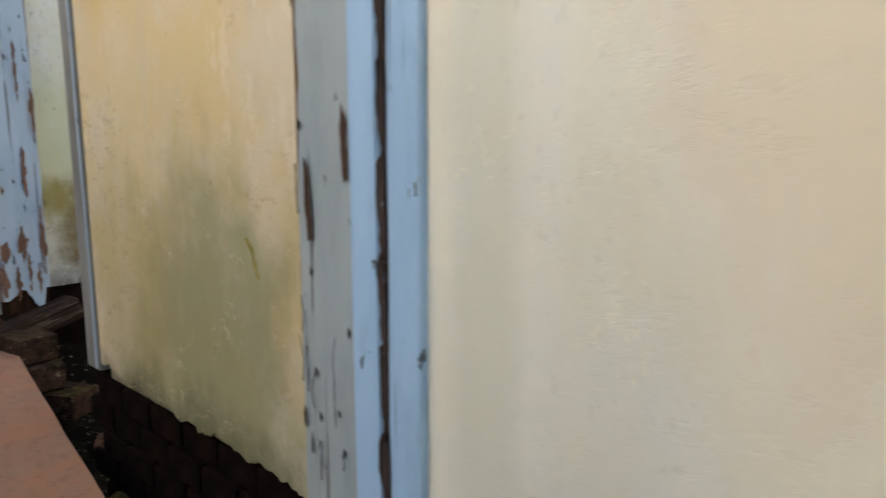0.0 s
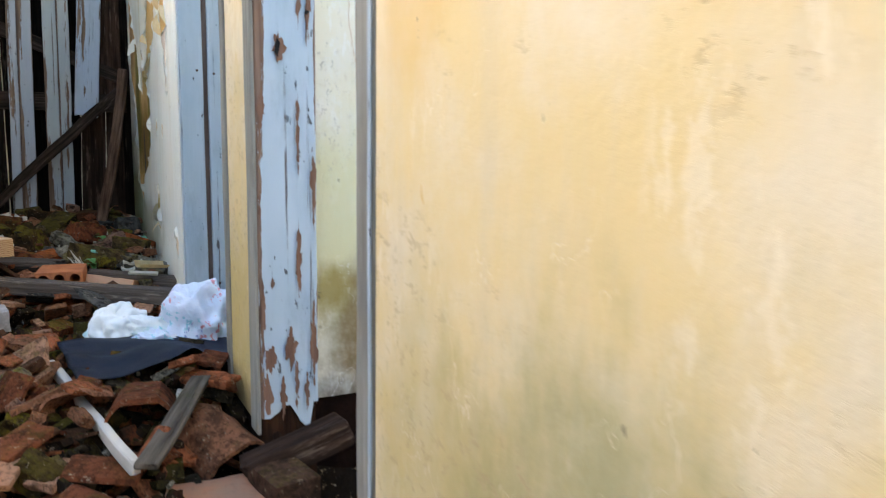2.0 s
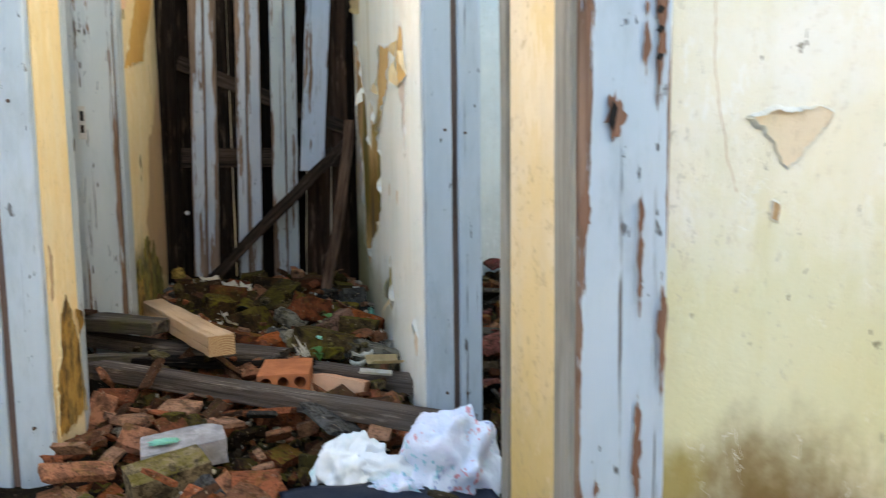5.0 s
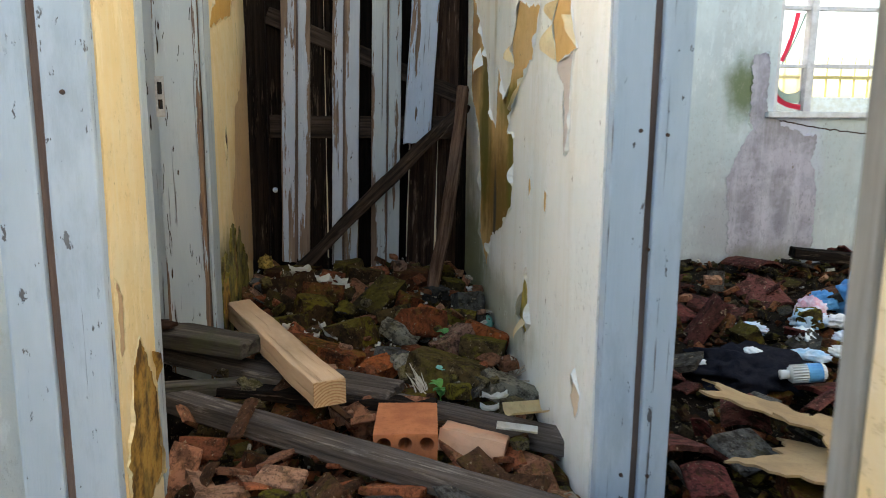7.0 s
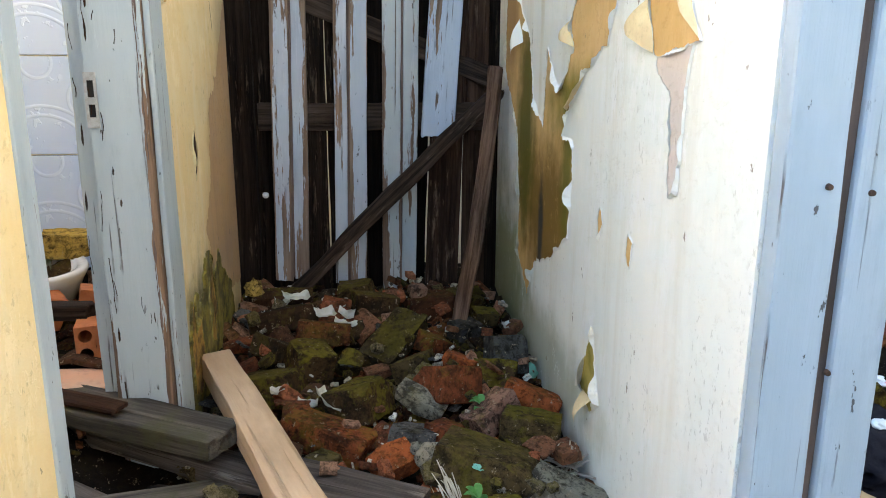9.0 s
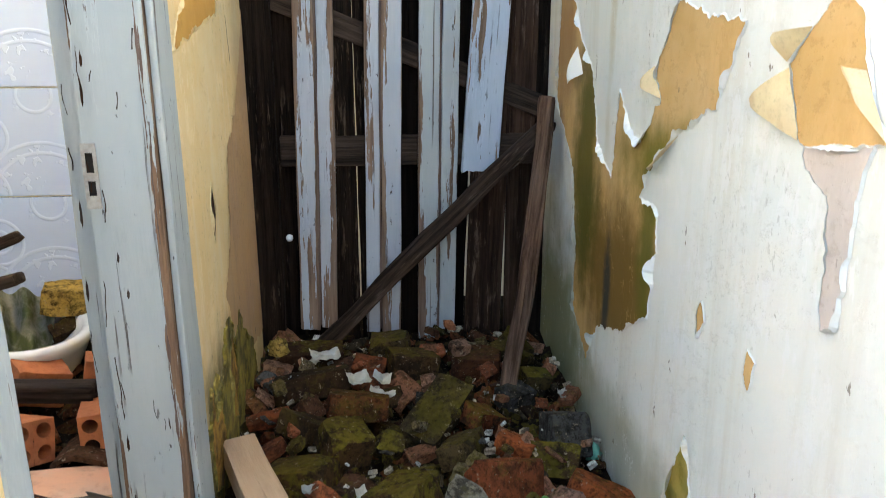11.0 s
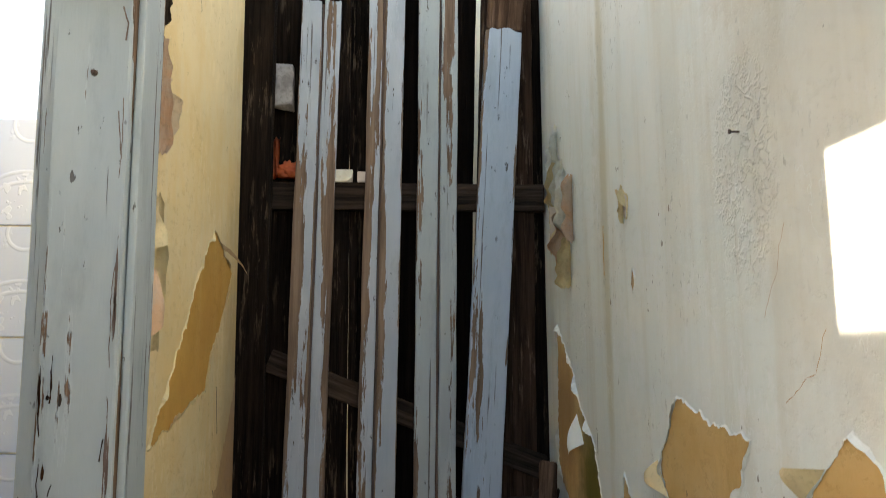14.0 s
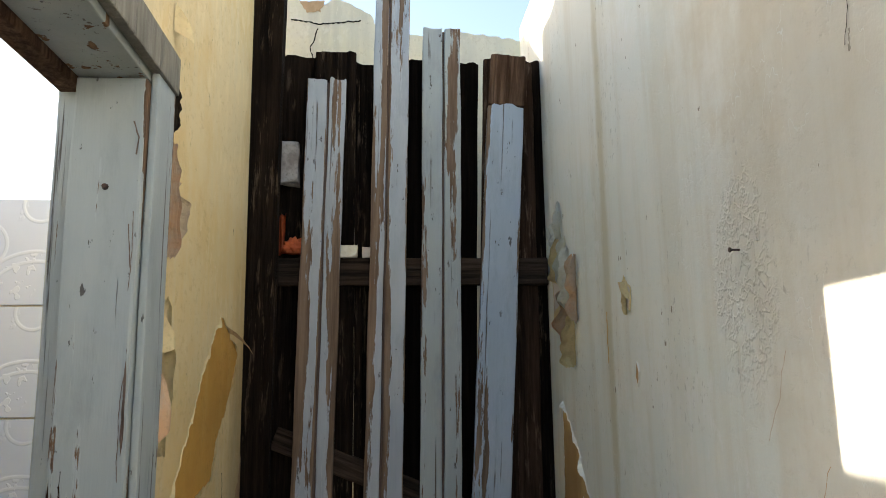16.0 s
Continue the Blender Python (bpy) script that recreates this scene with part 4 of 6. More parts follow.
flap(wall_white, to_r, (4.84, 1.235), (4.80, 1.175), (4.86, 1.20), 0.020, M_FLAP)
curl(wall_white, to_r, 5.59, 1.94, 2.03, 0.04, 1.8, M_WHITE, 11)
curl(wall_white, to_r, 5.53, 1.84, 1.97, 0.07, 2.9, M_FLAP, 12)
curl(wall_white, to_r, 5.47, 1.76, 1.93, -0.055, 2.9, M_FLAKE, 13)
curl(wall_white, to_r, 5.47, 1.66, 1.82, 0.07, 3.1, M_TORN, 14)
curl(wall_white, to_r, 4.985, 1.70, 1.78, -0.018, 2.4, M_FLAP, 16)
flap(wall_white, to_r, (5.42, 1.27), (5.36, 1.20), (5.41, 1.17), 0.03, M_WHITE)
flap(wall_white, to_r, (4.70, 1.115), (4.83, 1.03), (4.78, 1.05), 0.016, M_FLAP)
flap(wall_white, to_r, (4.60, 0.42), (4.54, 0.42), (4.56, 0.36), 0.03, M_FLAP)
flap(wall_white, to_r, (4.98, 1.77), (4.96, 1.73), (4.93, 1.76), 0.03, M_FLAP)
curl(wall_white, to_r, 5.50, 1.83, 1.97, 0.05, 2.6, M_FLAKE, 24)
curl(wall_white, to_r, 5.40, 1.72, 1.90, -0.05, 2.9, M_TORN, 25)
curl(wall_white, to_r, 5.44, 1.60, 1.74, 0.06, 2.8, M_FLAP, 26)
curl(wall_white, to_r, 5.56, 1.97, 2.08, -0.05, 1.6, M_FLAKE, 27)
crack(wall_white, to_r, [(4.36, 1.60), (4.39, 1.53), (4.42, 1.48)], 31, 0.0006, M_TAN)
crack(wall_white, to_r, [(4.28, 1.46), (4.31, 1.41), (4.38, 1.37)], 32, 0.0007, M_TAN)
crack(wall_white, to_r, [(5.14, 1.72), (5.145, 1.60)], 33, 0.004, M_OCHRE)
crack(wall_white, to_r, [(4.15, 2.02), (4.17, 1.93)], 34, 0.0008, M_ROT)
# plaster lost on the stub, the partition and the yellow wall
to_p = on_wall("y", 2.865, -1)
peel(wall_partition, to_p, [(1.10, 0.968), (1.125, 0.972), (1.15, 0.985), (1.245, 0.975), (1.225, 0.945), (1.195, 0.915), (1.172, 0.892), (1.158, 0.905), (1.145, 0.93), (1.125, 0.955)], M_PALE, 41, 0.006, 0.004, M_FLAKE, gap=0.004)
peel(wall_partition, to_p, [(1.150, 0.845), (1.162, 0.84), (1.158, 0.815), (1.147, 0.82)], M_TAN, 42, 0.003, 0.006, M_FLAKE)
crack(wall_partition, to_p, [(1.045, 1.3), (1.05, 1.05), (1.07, 0.93), (1.09, 0.86)], 43, 0.0008, M_TAN)
to_l = on_wall("x", -0.11, 1)
peel(wall_left, to_l, [(5.33, 1.735), (5.56, 1.65), (5.42, 1.50), (5.32, 1.44), (5.28, 1.35), (5.05, 1.31), (4.85, 1.265), (5.03, 1.44), (5.18, 1.61)], M_AMBER, 51, 0.012, 0.006, M_FLAP)
peel(wall_left, to_l, [(5.69, 1.5), (5.62, 1.3), (5.50, 1.18), (5.44, 1.10), (5.30, 1.03), (5.28, 0.96), (5.25, 0.81), (5.15, 0.69), (5.25, 0.45), (5.69, 0.40)], M_TAN, 53, 0.014, 0, None)
peel(wall_left, to_l, [(4.815, 0.46), (4.85, 0.44), (4.88, 0.52), (4.93, 0.48), (4.96, 0.56), (5.02, 0.50), (5.07, 0.60), (5.13, 0.64), (5.19, 0.54), (5.28, 0.60), (5.36, 0.50), (5.45, 0.46), (5.5, 0.3), (4.83, 0.22)], M_MOSSPL, 54, 0.026, 0.006, M_MOSSPL, 0.0036)
peel(wall_left, to_l, [(4.86, 0.46), (4.90, 0.56), (4.93, 0.47), (4.98, 0.53), (5.0, 0.38), (4.93, 0.30), (4.87, 0.33)], M_ROTPL, 57, 0.014, 0.006, M_MOSSPL, 0.0058)
peel(wall_left, to_l, [(5.10, 0.50), (5.15, 0.60), (5.19, 0.47), (5.16, 0.36), (5.11, 0.38)], M_ROTPL, 58, 0.012, 0.006, M_MOSSPL, 0.0058)
peel(wall_left, to_l, [(4.84, 1.72), (4.88, 1.62), (4.88, 1.54), (4.82, 1.42), (4.81, 1.6)], M_ROT, 55, 0.006, 0.007, M_FLAP)
peel(wall_left, to_l, [(5.08, 0.98), (5.10, 0.90), (5.07, 0.84), (5.05, 0.92)], M_ROT, 56, 0.004, 0.006, M_FLAP)
flap(wall_left, to_l, (5.40, 1.715), (5.42, 1.70), (5.60, 1.645), 0.035, M_TAN)
flap(wall_left, to_l, (4.81, 1.70), (4.81, 1.62), (4.85, 1.64), 0.02, M_FLAP)
flap(wall_left, to_l, (4.81, 1.60), (4.81, 1.46), (4.85, 1.50), 0.02, M_TORN)
curl(wall_left, to_l, 4.81, 2.04, 2.13, 0.03, 1.2, M_RAIL, 3, "splinter")
curl(wall_left, to_l, 4.82, 1.80, 2.02, 0.035, 1.6, M_TORN, 5)
curl(wall_left, to_l, 4.83, 1.83, 1.95, 0.05, 1.8, M_PALE, 8)
curl(wall_left, to_l, 4.83, 1.44, 1.72, 0.03, 2.2, M_FLAP, 6)
flap(wall_left, to_l, (4.81, 2.30), (4.81, 2.24), (4.85, 2.22), 0.03, M_FLAP)
peel(wall_left_stub, to_l, [(3.87, 0.55), (3.93, 0.59), (3.98, 0.52), (4.03, 0.44), (4.03, 0.25), (3.81, 0.25), (3.80, 0.38), (3.84, 0.45)], M_ROTPL, 61, 0.012, 0.007, M_FLAP)
peel(wall_left_stub, to_l, [(3.802, 0.74), (3.835, 0.70), (3.83, 0.60), (3.802, 0.58)], M_TAN, 62, 0.006, 0.008, M_FLAP)
flap(wall_left_stub, to_l, (4.0, 0.54), (4.03, 0.46), (4.03, 0.52), 0.012, M_ROTPL)
for z0 in (0.82, 1.1, 1.35, 0.95):
    crack(wall_left, to_l, [(5.45 + 0.1 * math.sin(z0 * 9), z0), (5.47 + 0.1 * math.sin(z0 * 9), z0 - 0.12)], z0, 0.003)


to_w = on_wall("y", 5.9, -1)
peel(wall_window, to_w, [(2.19, 1.29), (2.27, 1.31), (2.285, 1.02), (2.42, 0.95), (2.54, 0.92), (2.53, 0.80), (2.575, 0.62), (2.57, 0.42), (2.58, 0.30), (2.14, 0.22), (2.12, 0.55), (2.10, 0.72), (2.20, 0.95), (2.185, 1.12)], M_LAVENDER, 71, 0.014, 0.006, M_TEAL)
crack(wall_window, to_w, [(2.30, 1.0), (2.40, 0.985), (2.50, 0.965), (2.62, 0.95), (2.8, 0.93)], 72, 0.004, M_ROT)
crack(wall_window, to_w, [(2.36, 0.45), (2.45, 0.56), (2.54, 0.60)], 73, 0.003, M_ROT)


def panel_skin():
    """The plaster coat of the panel, broken off along its foot."""
    bm = bmesh.new()
    to = on_wall("x", 0.815, -1)
    line = ragged_line([(1.18, 0.09), (1.45, 0.108), (1.7, 0.118), (1.95, 0.13), (2.108, 0.138)], 0.014, 8, 0.008, False)
    f = bm.faces.new([bm.verts.new(to(p.x, p.y, 0)) for p in line] + [bm.verts.new(to(2.108, TOP - 0.01, 0)), bm.verts.new(to(1.18, TOP - 0.01, 0))])
    r = bmesh.ops.extrude_face_region(bm, geom=[f])
    bmesh.ops.translate(bm, vec=(0.0195, 0, 0), verts=[v for v in r["geom"] if isinstance(v, bmesh.types.BMVert)])
    bmesh.ops.triangulate(bm, faces=bm.faces[:])
    part("plaster_coat", bm, M_CREAM, wall_panel)
    to = on_wall("x", 0.815, -1)
    crack(wall_panel, to, [(1.965, 0.722), (1.962, 0.71), (1.958, 0.70)], 3, 0.003, M_OCHRE)
    crack(wall_panel, to, [(1.50, 0.48), (1.485, 0.45), (1.47, 0.42)], 4, 0.005, M_MOSSOCHRE)


panel_skin()


# ---- door frames ----
def board_at(parent, name, x0, x1, y0, y1, z0, z1, material, seed, label="", wobble=0.002, ragged=0.0, cuts=18, front="y", bevel=0.004):
    """An upright board between those limits; front: the axis that its broad face looks along."""
    w, d = (x1 - x0, y1 - y0) if front == "y" else (y1 - y0, x1 - x0)
    ob = part(name, rough_board(w, d, z1 - z0, seed, wobble, bevel, ragged, cuts), material, parent, label)
    ob.matrix_basis = pose((x0 + x1) / 2, (y0 + y1) / 2, z0, 0, 0, 0 if front == "y" else 90)
    return ob


pilaster = thing("door_frame", Matrix(), "blue-grey painted wooden door post with chipped paint", "door frame", kind="structure")
board_at(pilaster, "post_face", 0.683, 0.72, 1.081, 1.176, -0.4, TOP, M_GREY, 1, "grey-green painted board with bare cut-outs", front="x")
board_at(pilaster, "post_core", 0.722, 0.83, 0.985, 1.170, -0.4, TOP, M_BROWN, 2, front="x")
board_at(pilaster, "architrave", 0.676, 0.72, 1.0385, 1.080, -0.4, TOP, M_BLUE_LT, 3, "light blue moulded board", front="x", bevel=0.010)
board_at(pilaster, "groove", 0.684, 0.72, 1.0285, 1.0385, -0.4, TOP, M_WORN, 4, "dark bare groove", front="x", bevel=0.001)
board_at(pilaster, "architrave", 0.680, 0.72, 0.984, 1.0285, -0.4, TOP, M_BLUE_LT, 5, "light blue moulded board", front="x", bevel=0.004)
for k in range(16):
    z0 = -0.1 + 0.09 * k
    peel(pilaster, on_wall("x", 0.6775, -1), [(1.0285, z0), (1.032, z0 - 0.01), (1.036, z0 + 0.03), (1.0385 + 0.002 * math.sin(k * 2.1), z0 + 0.05), (1.038, z0 + 0.09), (1.030, z0 + 0.10), (1.0275 + 0.002 * math.sin(k * 1.3), z0 + 0.06)], M_WORN, 91 + k, 0.003, 0, None, 0.0, name="bare_patch", gap=0.005)
to_post = on_wall("x", 0.683, -1)
peel(pilaster, to_post, [(1.158, 0.62), (1.150, 0.60), (1.146, 0.535), (1.155, 0.53), (1.16, 0.57)], M_STICK, 81, 0.0025, 0, None, name="bare_cut", gap=0.004)
peel(pilaster, to_post, [(1.094, 0.675), (1.087, 0.66), (1.085, 0.60), (1.093, 0.595), (1.098, 0.64)], M_STICK, 82, 0.0025, 0, None, name="bare_cut", gap=0.004)
for a, z in ((1.165, 0.645), (1.150, 0.49), (1.088, 0.435), (1.147, 0.38), (1.10, 0.3), (1.14, 0.33)):
    peel(pilaster, to_post, [(a, z), (a + 0.003, z + 0.006), (a + 0.002, z + 0.014), (a - 0.003, z + 0.009)], M_BLACKHOLE, a * 50 + z, 0.001, 0, None, name="nail_hole")

frame_1 = thing("door_frame", Matrix(), "peeling pale blue wooden door frame with rotten foot", "door frame", kind="structure")
board_at(frame_1, "jamb", 0.818, 0.952, 2.806, 2.862, 0.17, 2.13, M_PEEL, 11, "pale blue paint flaking off brown wood", ragged=0.11, cuts=40)
board_at(frame_1, "jamb_edge", 0.808, 0.8175, 2.802, 2.863, 0.115, 2.13, M_EDGE, 12, "weathered grey wooden edge", front="x")
board_at(frame_1, "rotten_core", 0.822, 0.95, 2.815, 2.858, -0.05, 0.22, M_ROT, 13, "rotten dark wood", ragged=0.05, cuts=6)
board_at(frame_1, "jamb", 0.812, 0.965, 2.112, 2.178, 0.12, 2.13, M_EDGE, 14, "weathered grey jamb with a blue edge", front="x")
board_at(frame_1, "blue_edge", 0.8085, 0.8115, 2.114, 2.124, 0.125, 2.13, M_BLUE, 15, "", front="x", bevel=0.001)
board_at(frame_1, "head", 0.815, 0.96, 2.178, 2.806, 2.085, 2.128, M_BLUE, 16, "", front="x", cuts=2)
to_j = on_wall("y", 2.806, -1)
def bare(u0, u1, v0, v1, seed):
    """Wood laid bare on the jamb, between those parts of its width and those heights."""
    x0, x1, s = 0.818 + 0.134 * u0, 0.818 + 0.134 * u1, random.Random(seed)
    pts = []
    for k in range(26):
        a = 2 * math.pi * k / 26
        r = s.uniform(0.5, 1.1) * (1.0 - 0.25 * abs(math.sin(2 * a)))
        pts.append(((x0 + x1) / 2 + (x1 - x0) / 2 * r * math.cos(a), (v0 + v1) / 2 + (v1 - v0) / 2 * r * math.sin(a)))
    peel(frame_1, to_j, [(min(0.951, max(0.819, x)), z) for x, z in pts], M_BARE, seed, 0.003, 0, None, 0.004, name="bare_patch", gap=0.005)


for n, (u0, u1, v0, v1) in enumerate(((0.01, 0.2, 1.03, 1.3), (0.01, 0.17, 0.78, 0.89), (0.25, 0.5, 0.92, 1.01), (0.66, 0.75, 0.99, 1.12), (0.63, 0.72, 0.69, 0.90), (0.61, 0.74, 0.39, 0.61), (0.76, 0.98, 0.91, 1.35), (0.88, 0.99, 0.55, 0.80),
                                      (0.84, 0.99, 0.20, 0.44), (0.02, 0.12, 0.33, 0.48), (0.18, 0.27, 0.44, 0.48), (0.05, 0.30, 0.24, 0.33), (0.38, 0.66, 0.25, 0.36), (0.01, 0.07, 0.58, 0.68), (0.3, 0.6, 1.45, 1.7), (0.05, 0.3, 1.6, 1.9),
                                      (0.0, 0.22, 0.15, 0.27), (0.3, 0.46, 0.14, 0.25), (0.56, 0.66, 0.15, 0.30), (0.74, 0.84, 0.14, 0.26))):
    bare(u0, u1, v0, v1, 101 + n)
peel(frame_1, to_j, [(0.866, 0.985), (0.860, 0.955), (0.868, 0.945), (0.873, 0.975)], M_BLACKHOLE, 92, 0.002, 0, None, 0.0055, name="lock_hole")
for z0 in (1.04, 1.075, 1.1):
    peel(frame_1, to_j, [(0.925, z0), (0.93, z0 + 0.008), (0.938, z0 + 0.004), (0.932, z0 - 0.004)], M_BLACKHOLE, z0, 0.001, 0, None, 0.0055, name="nail_hole")

frame_2 = thing("door_frame", Matrix(), "blue painted wooden door frame with a dark groove", "door frame", kind="structure")
board_at(frame_2, "jamb_near", 0.808, 0.965, 3.092, 3.130, 0.05, 2.13, M_EDGE, 21, "weathered grey jamb", front="x")
board_at(frame_2, "jamb", 0.818, 0.893, 3.882, 3.918, 0.0, 2.13, M_BLUE, 22, "blue-grey painted board", bevel=0.006)
board_at(frame_2, "groove", 0.893, 0.910, 3.894, 3.918, 0.0, 2.13, M_GROOVE, 23, "bare brown groove", bevel=0.001)
board_at(frame_2, "jamb", 0.910, 0.974, 3.880, 3.918, 0.0, 2.13, M_BLUE, 24, "blue-grey painted board", bevel=0.006)
board_at(frame_2, "head", 0.818, 0.96, 3.13, 3.88, 2.085, 2.128, M_BLUE, 25, front="x", cuts=2)
for x, z in ((0.874, 0.999), (0.929, 0.991), (0.872, 0.273), (0.93, 0.268), (0.902, 0.762)):
    bm = bmesh.new()
    bmesh.ops.create_cone(bm, cap_ends=True, segments=10, radius1=0.0045, radius2=0.0035, depth=0.006)
    part("nail", bm, M_IRON, frame_2, "rusty nail head").matrix_basis = pose(x, 3.879, z, 90)

frame_3 = thing("door_frame", Matrix(), "blue painted wooden door post with a bare groove", "door frame", kind="structure")
board_at(frame_3, "jamb", -0.19, -0.112, 3.76, 3.798, -0.1, 2.13, M_BLUE, 31, "blue-grey painted board", bevel=0.006)
board_at(frame_3, "groove", -0.206, -0.19, 3.772, 3.798, -0.1, 2.13, M_GROOVE, 32, "bare brown groove", bevel=0.001)
board_at(frame_3, "jamb", -0.275, -0.206, 3.758, 3.798, -0.1, 2.13, M_BLUE, 33, "blue-grey painted board", bevel=0.006)
for x, z in ((-0.155, 1.06), (-0.15, 0.30), (-0.23, 0.28)):
    bm = bmesh.new()
    bmesh.ops.create_cone(bm, cap_ends=True, segments=10, radius1=0.0045, radius2=0.0035, depth=0.006)
    part("nail", bm, M_IRON, frame_3, "rusty nail head").matrix_basis = pose(x, 3.757, z, 90)

frame_4 = thing("door_frame", Matrix(), "flaking pale blue wooden bathroom door frame", "door frame", kind="structure")
board_at(frame_4, "jamb_near", -0.262, -0.106, 4.046, 4.092, 0.0, 2.12, M_JAMB, 41, "weathered grey-blue jamb", front="x")
board_at(frame_4, "jamb", -0.232, -0.112, 4.682, 4.80, 0.1, 2.09, M_JAMB, 42, "pale blue paint flaking off", cuts=30, wobble=0.003, bevel=0.005)
board_at(frame_4, "casing", -0.1105, -0.097, 4.700, 4.806, 0.1, 2.17, M_JAMB, 43, "worn casing edge", front="x", wobble=0.003)
board_at(frame_4, "stop", -0.272, -0.2325, 4.716, 4.80, 0.1, 2.09, M_JAMB, 44, "worn rebate with a strike plate", cuts=30, wobble=0.003)
board_at(frame_4, "head", -0.232, -0.112, 4.092, 4.80, 2.092, 2.15, M_GREY, 45, "grey painted lintel", front="x", cuts=2)
board_at(frame_4, "head_stop", -0.272, -0.2325, 4.092, 4.80, 2.075, 2.12, M_STICK, 46, "worn brown lintel edge", front="x", cuts=2, wobble=0.006)
board_at(frame_4, "head_casing", -0.111, -0.090, 4.05, 4.81, 2.105, 2.18, M_EDGE, 47, "weathered casing board", front="x", cuts=2)
strike = bmesh.new()
for b in ((-0.011, 0.011, 0, 0.003, 0, 0.022), (-0.011, 0.011, 0, 0.003, 0.048, 0.062), (-0.011, 0.011, 0, 0.003, 0.096, 0.112), (-0.011, -0.006, 0, 0.003, 0.022, 0.048), (0.006, 0.011, 0, 0.003, 0.022, 0.048), (-0.011, -0.006, 0, 0.003, 0.062, 0.096), (0.006, 0.011, 0, 0.003, 0.062, 0.096)):
    bmesh.ops.create_cube(strike, size=1, matrix=Matrix.Translation(((b[0] + b[1]) / 2, -0.0015, (b[4] + b[5]) / 2)) @ Matrix.Diagonal((b[1] - b[0], 0.003, b[5] - b[4], 1)))
plate = part("strike_plate", strike, M_STEEL, frame_4, "dull steel strike plate")
plate.matrix_basis = pose(-0.2195, 4.6785, 1.008) @ Matrix.Diagonal((1.1, 1, 1, 1))
part("strike_hole", box(-0.0065, 0.0065, -0.0008, 0, 0.02, 0.098), M_BLACKHOLE, plate).matrix_basis = pose(0, 0.0014, 0)
for x, z in ((-0.17, 1.895), ):
    bm = bmesh.new()
    bmesh.ops.create_cone(bm, cap_ends=True, segments=8, radius1=0.006, radius2=0.004, depth=0.008)
    part("nail", bm, M_IRON, frame_4, "rusty nail head").matrix_basis = pose(x, 4.679, z, 90)


def flaking(parent, to, a0, a1, z0, z1, n, seed, material, size=0.09):
    """Lengthwise splits and lost slivers of paint on a board."""
    r = random.Random(seed)
    for k in range(n):
        a, z, h = r.uniform(a0, a1), r.uniform(z0, z1), size * r.uniform(0.3, 1.5)
        if k % 3:
            crack(parent, to, [(a, z), (a + r.uniform(-0.004, 0.004), z + h * 0.5), (a + r.uniform(-0.006, 0.006), z + h)], seed + k * 1.3, r.uniform(0.0006, 0.0016), material, 0.0016)
        else:
            w = r.uniform(0.0015, 0.003)
            peel(parent, to, [(a - w * 0.3, z), (a + w * 0.6, z + h * 0.1), (a + w, z + h * 0.35), (a + w * 0.4, z + h * 0.5), (a, z + h * 0.62), (a - w * 0.8, z + h * 0.4), (a - w, z + h * 0.15)], material, seed + k, 0.0012, 0, None, 0.0016, name="bare_sliver", gap=0.004)


to_b = on_wall("y", 4.680, -1)
flaking(frame_4, to_b, -0.228, -0.205, 0.3, 1.4, 15, 301, M_ROT, 0.09)
flaking(frame_4, to_b, -0.124, -0.118, 0.3, 2.0, 16, 302, M_GROOVE, 0.16)
flaking(frame_4, to_b, -0.215, -0.13, 0.3, 1.4, 10, 303, M_RAIL, 0.025)
flaking(frame_4, on_wall("y", 4.714, -1), -0.268, -0.240, 0.4, 1.4, 5, 304, M_RAIL, 0.06)
flaking(pilaster, on_wall("x", 0.6815, -1), 1.090, 1.168, 0.14, 0.40, 14, 311, M_RAIL, 0.045)
flaking(pilaster, on_wall("x", 0.6815, -1), 1.170, 1.174, 0.3, 1.2, 6, 313, M_RAIL, 0.06)

# ---- plank partition at the end of the passage ----
partition = thing("plank_partition", pose(0, 5.70, 0), "partition of dark planks and flaking white-blue planks", "plank partition")


def plank(name, x_low, x_high, w, z0, z1, y, d, material, seed, label="", ragged=0.0, wobble=0.003):
    """A plank of the partition, leaning from x_low at its foot to x_high at its top."""
    ob = part(name, rough_board(w, d, z1 - z0, seed, wobble, 0.004, ragged, 26), material, partition, label)
    ob.matrix_basis = pose(x_low, y, z0, 0, math.degrees(math.atan2(x_high - x_low, z1 - z0)))
    return ob


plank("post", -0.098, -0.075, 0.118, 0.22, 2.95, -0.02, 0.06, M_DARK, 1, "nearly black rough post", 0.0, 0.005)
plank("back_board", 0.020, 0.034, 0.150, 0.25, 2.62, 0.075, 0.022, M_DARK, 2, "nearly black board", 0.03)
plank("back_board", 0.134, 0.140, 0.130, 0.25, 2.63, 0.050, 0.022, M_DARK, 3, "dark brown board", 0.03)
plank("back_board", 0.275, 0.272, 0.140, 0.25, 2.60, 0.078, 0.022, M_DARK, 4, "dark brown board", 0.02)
# The next two boards carry the shade of the gaps in their colour.
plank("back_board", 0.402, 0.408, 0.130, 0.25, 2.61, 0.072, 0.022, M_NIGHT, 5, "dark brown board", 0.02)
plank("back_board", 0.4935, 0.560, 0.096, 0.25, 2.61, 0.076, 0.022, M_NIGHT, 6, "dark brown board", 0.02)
plank("back_board", 0.602, 0.680, 0.118, 0.25, 2.61, 0.045, 0.022, M_BROWN, 7, "brown board", 0.02)
plank("back_board", 0.722, 0.742, 0.085, 0.25, 2.60, 0.058, 0.022, M_BROWN, 8, "brown board", 0.02)
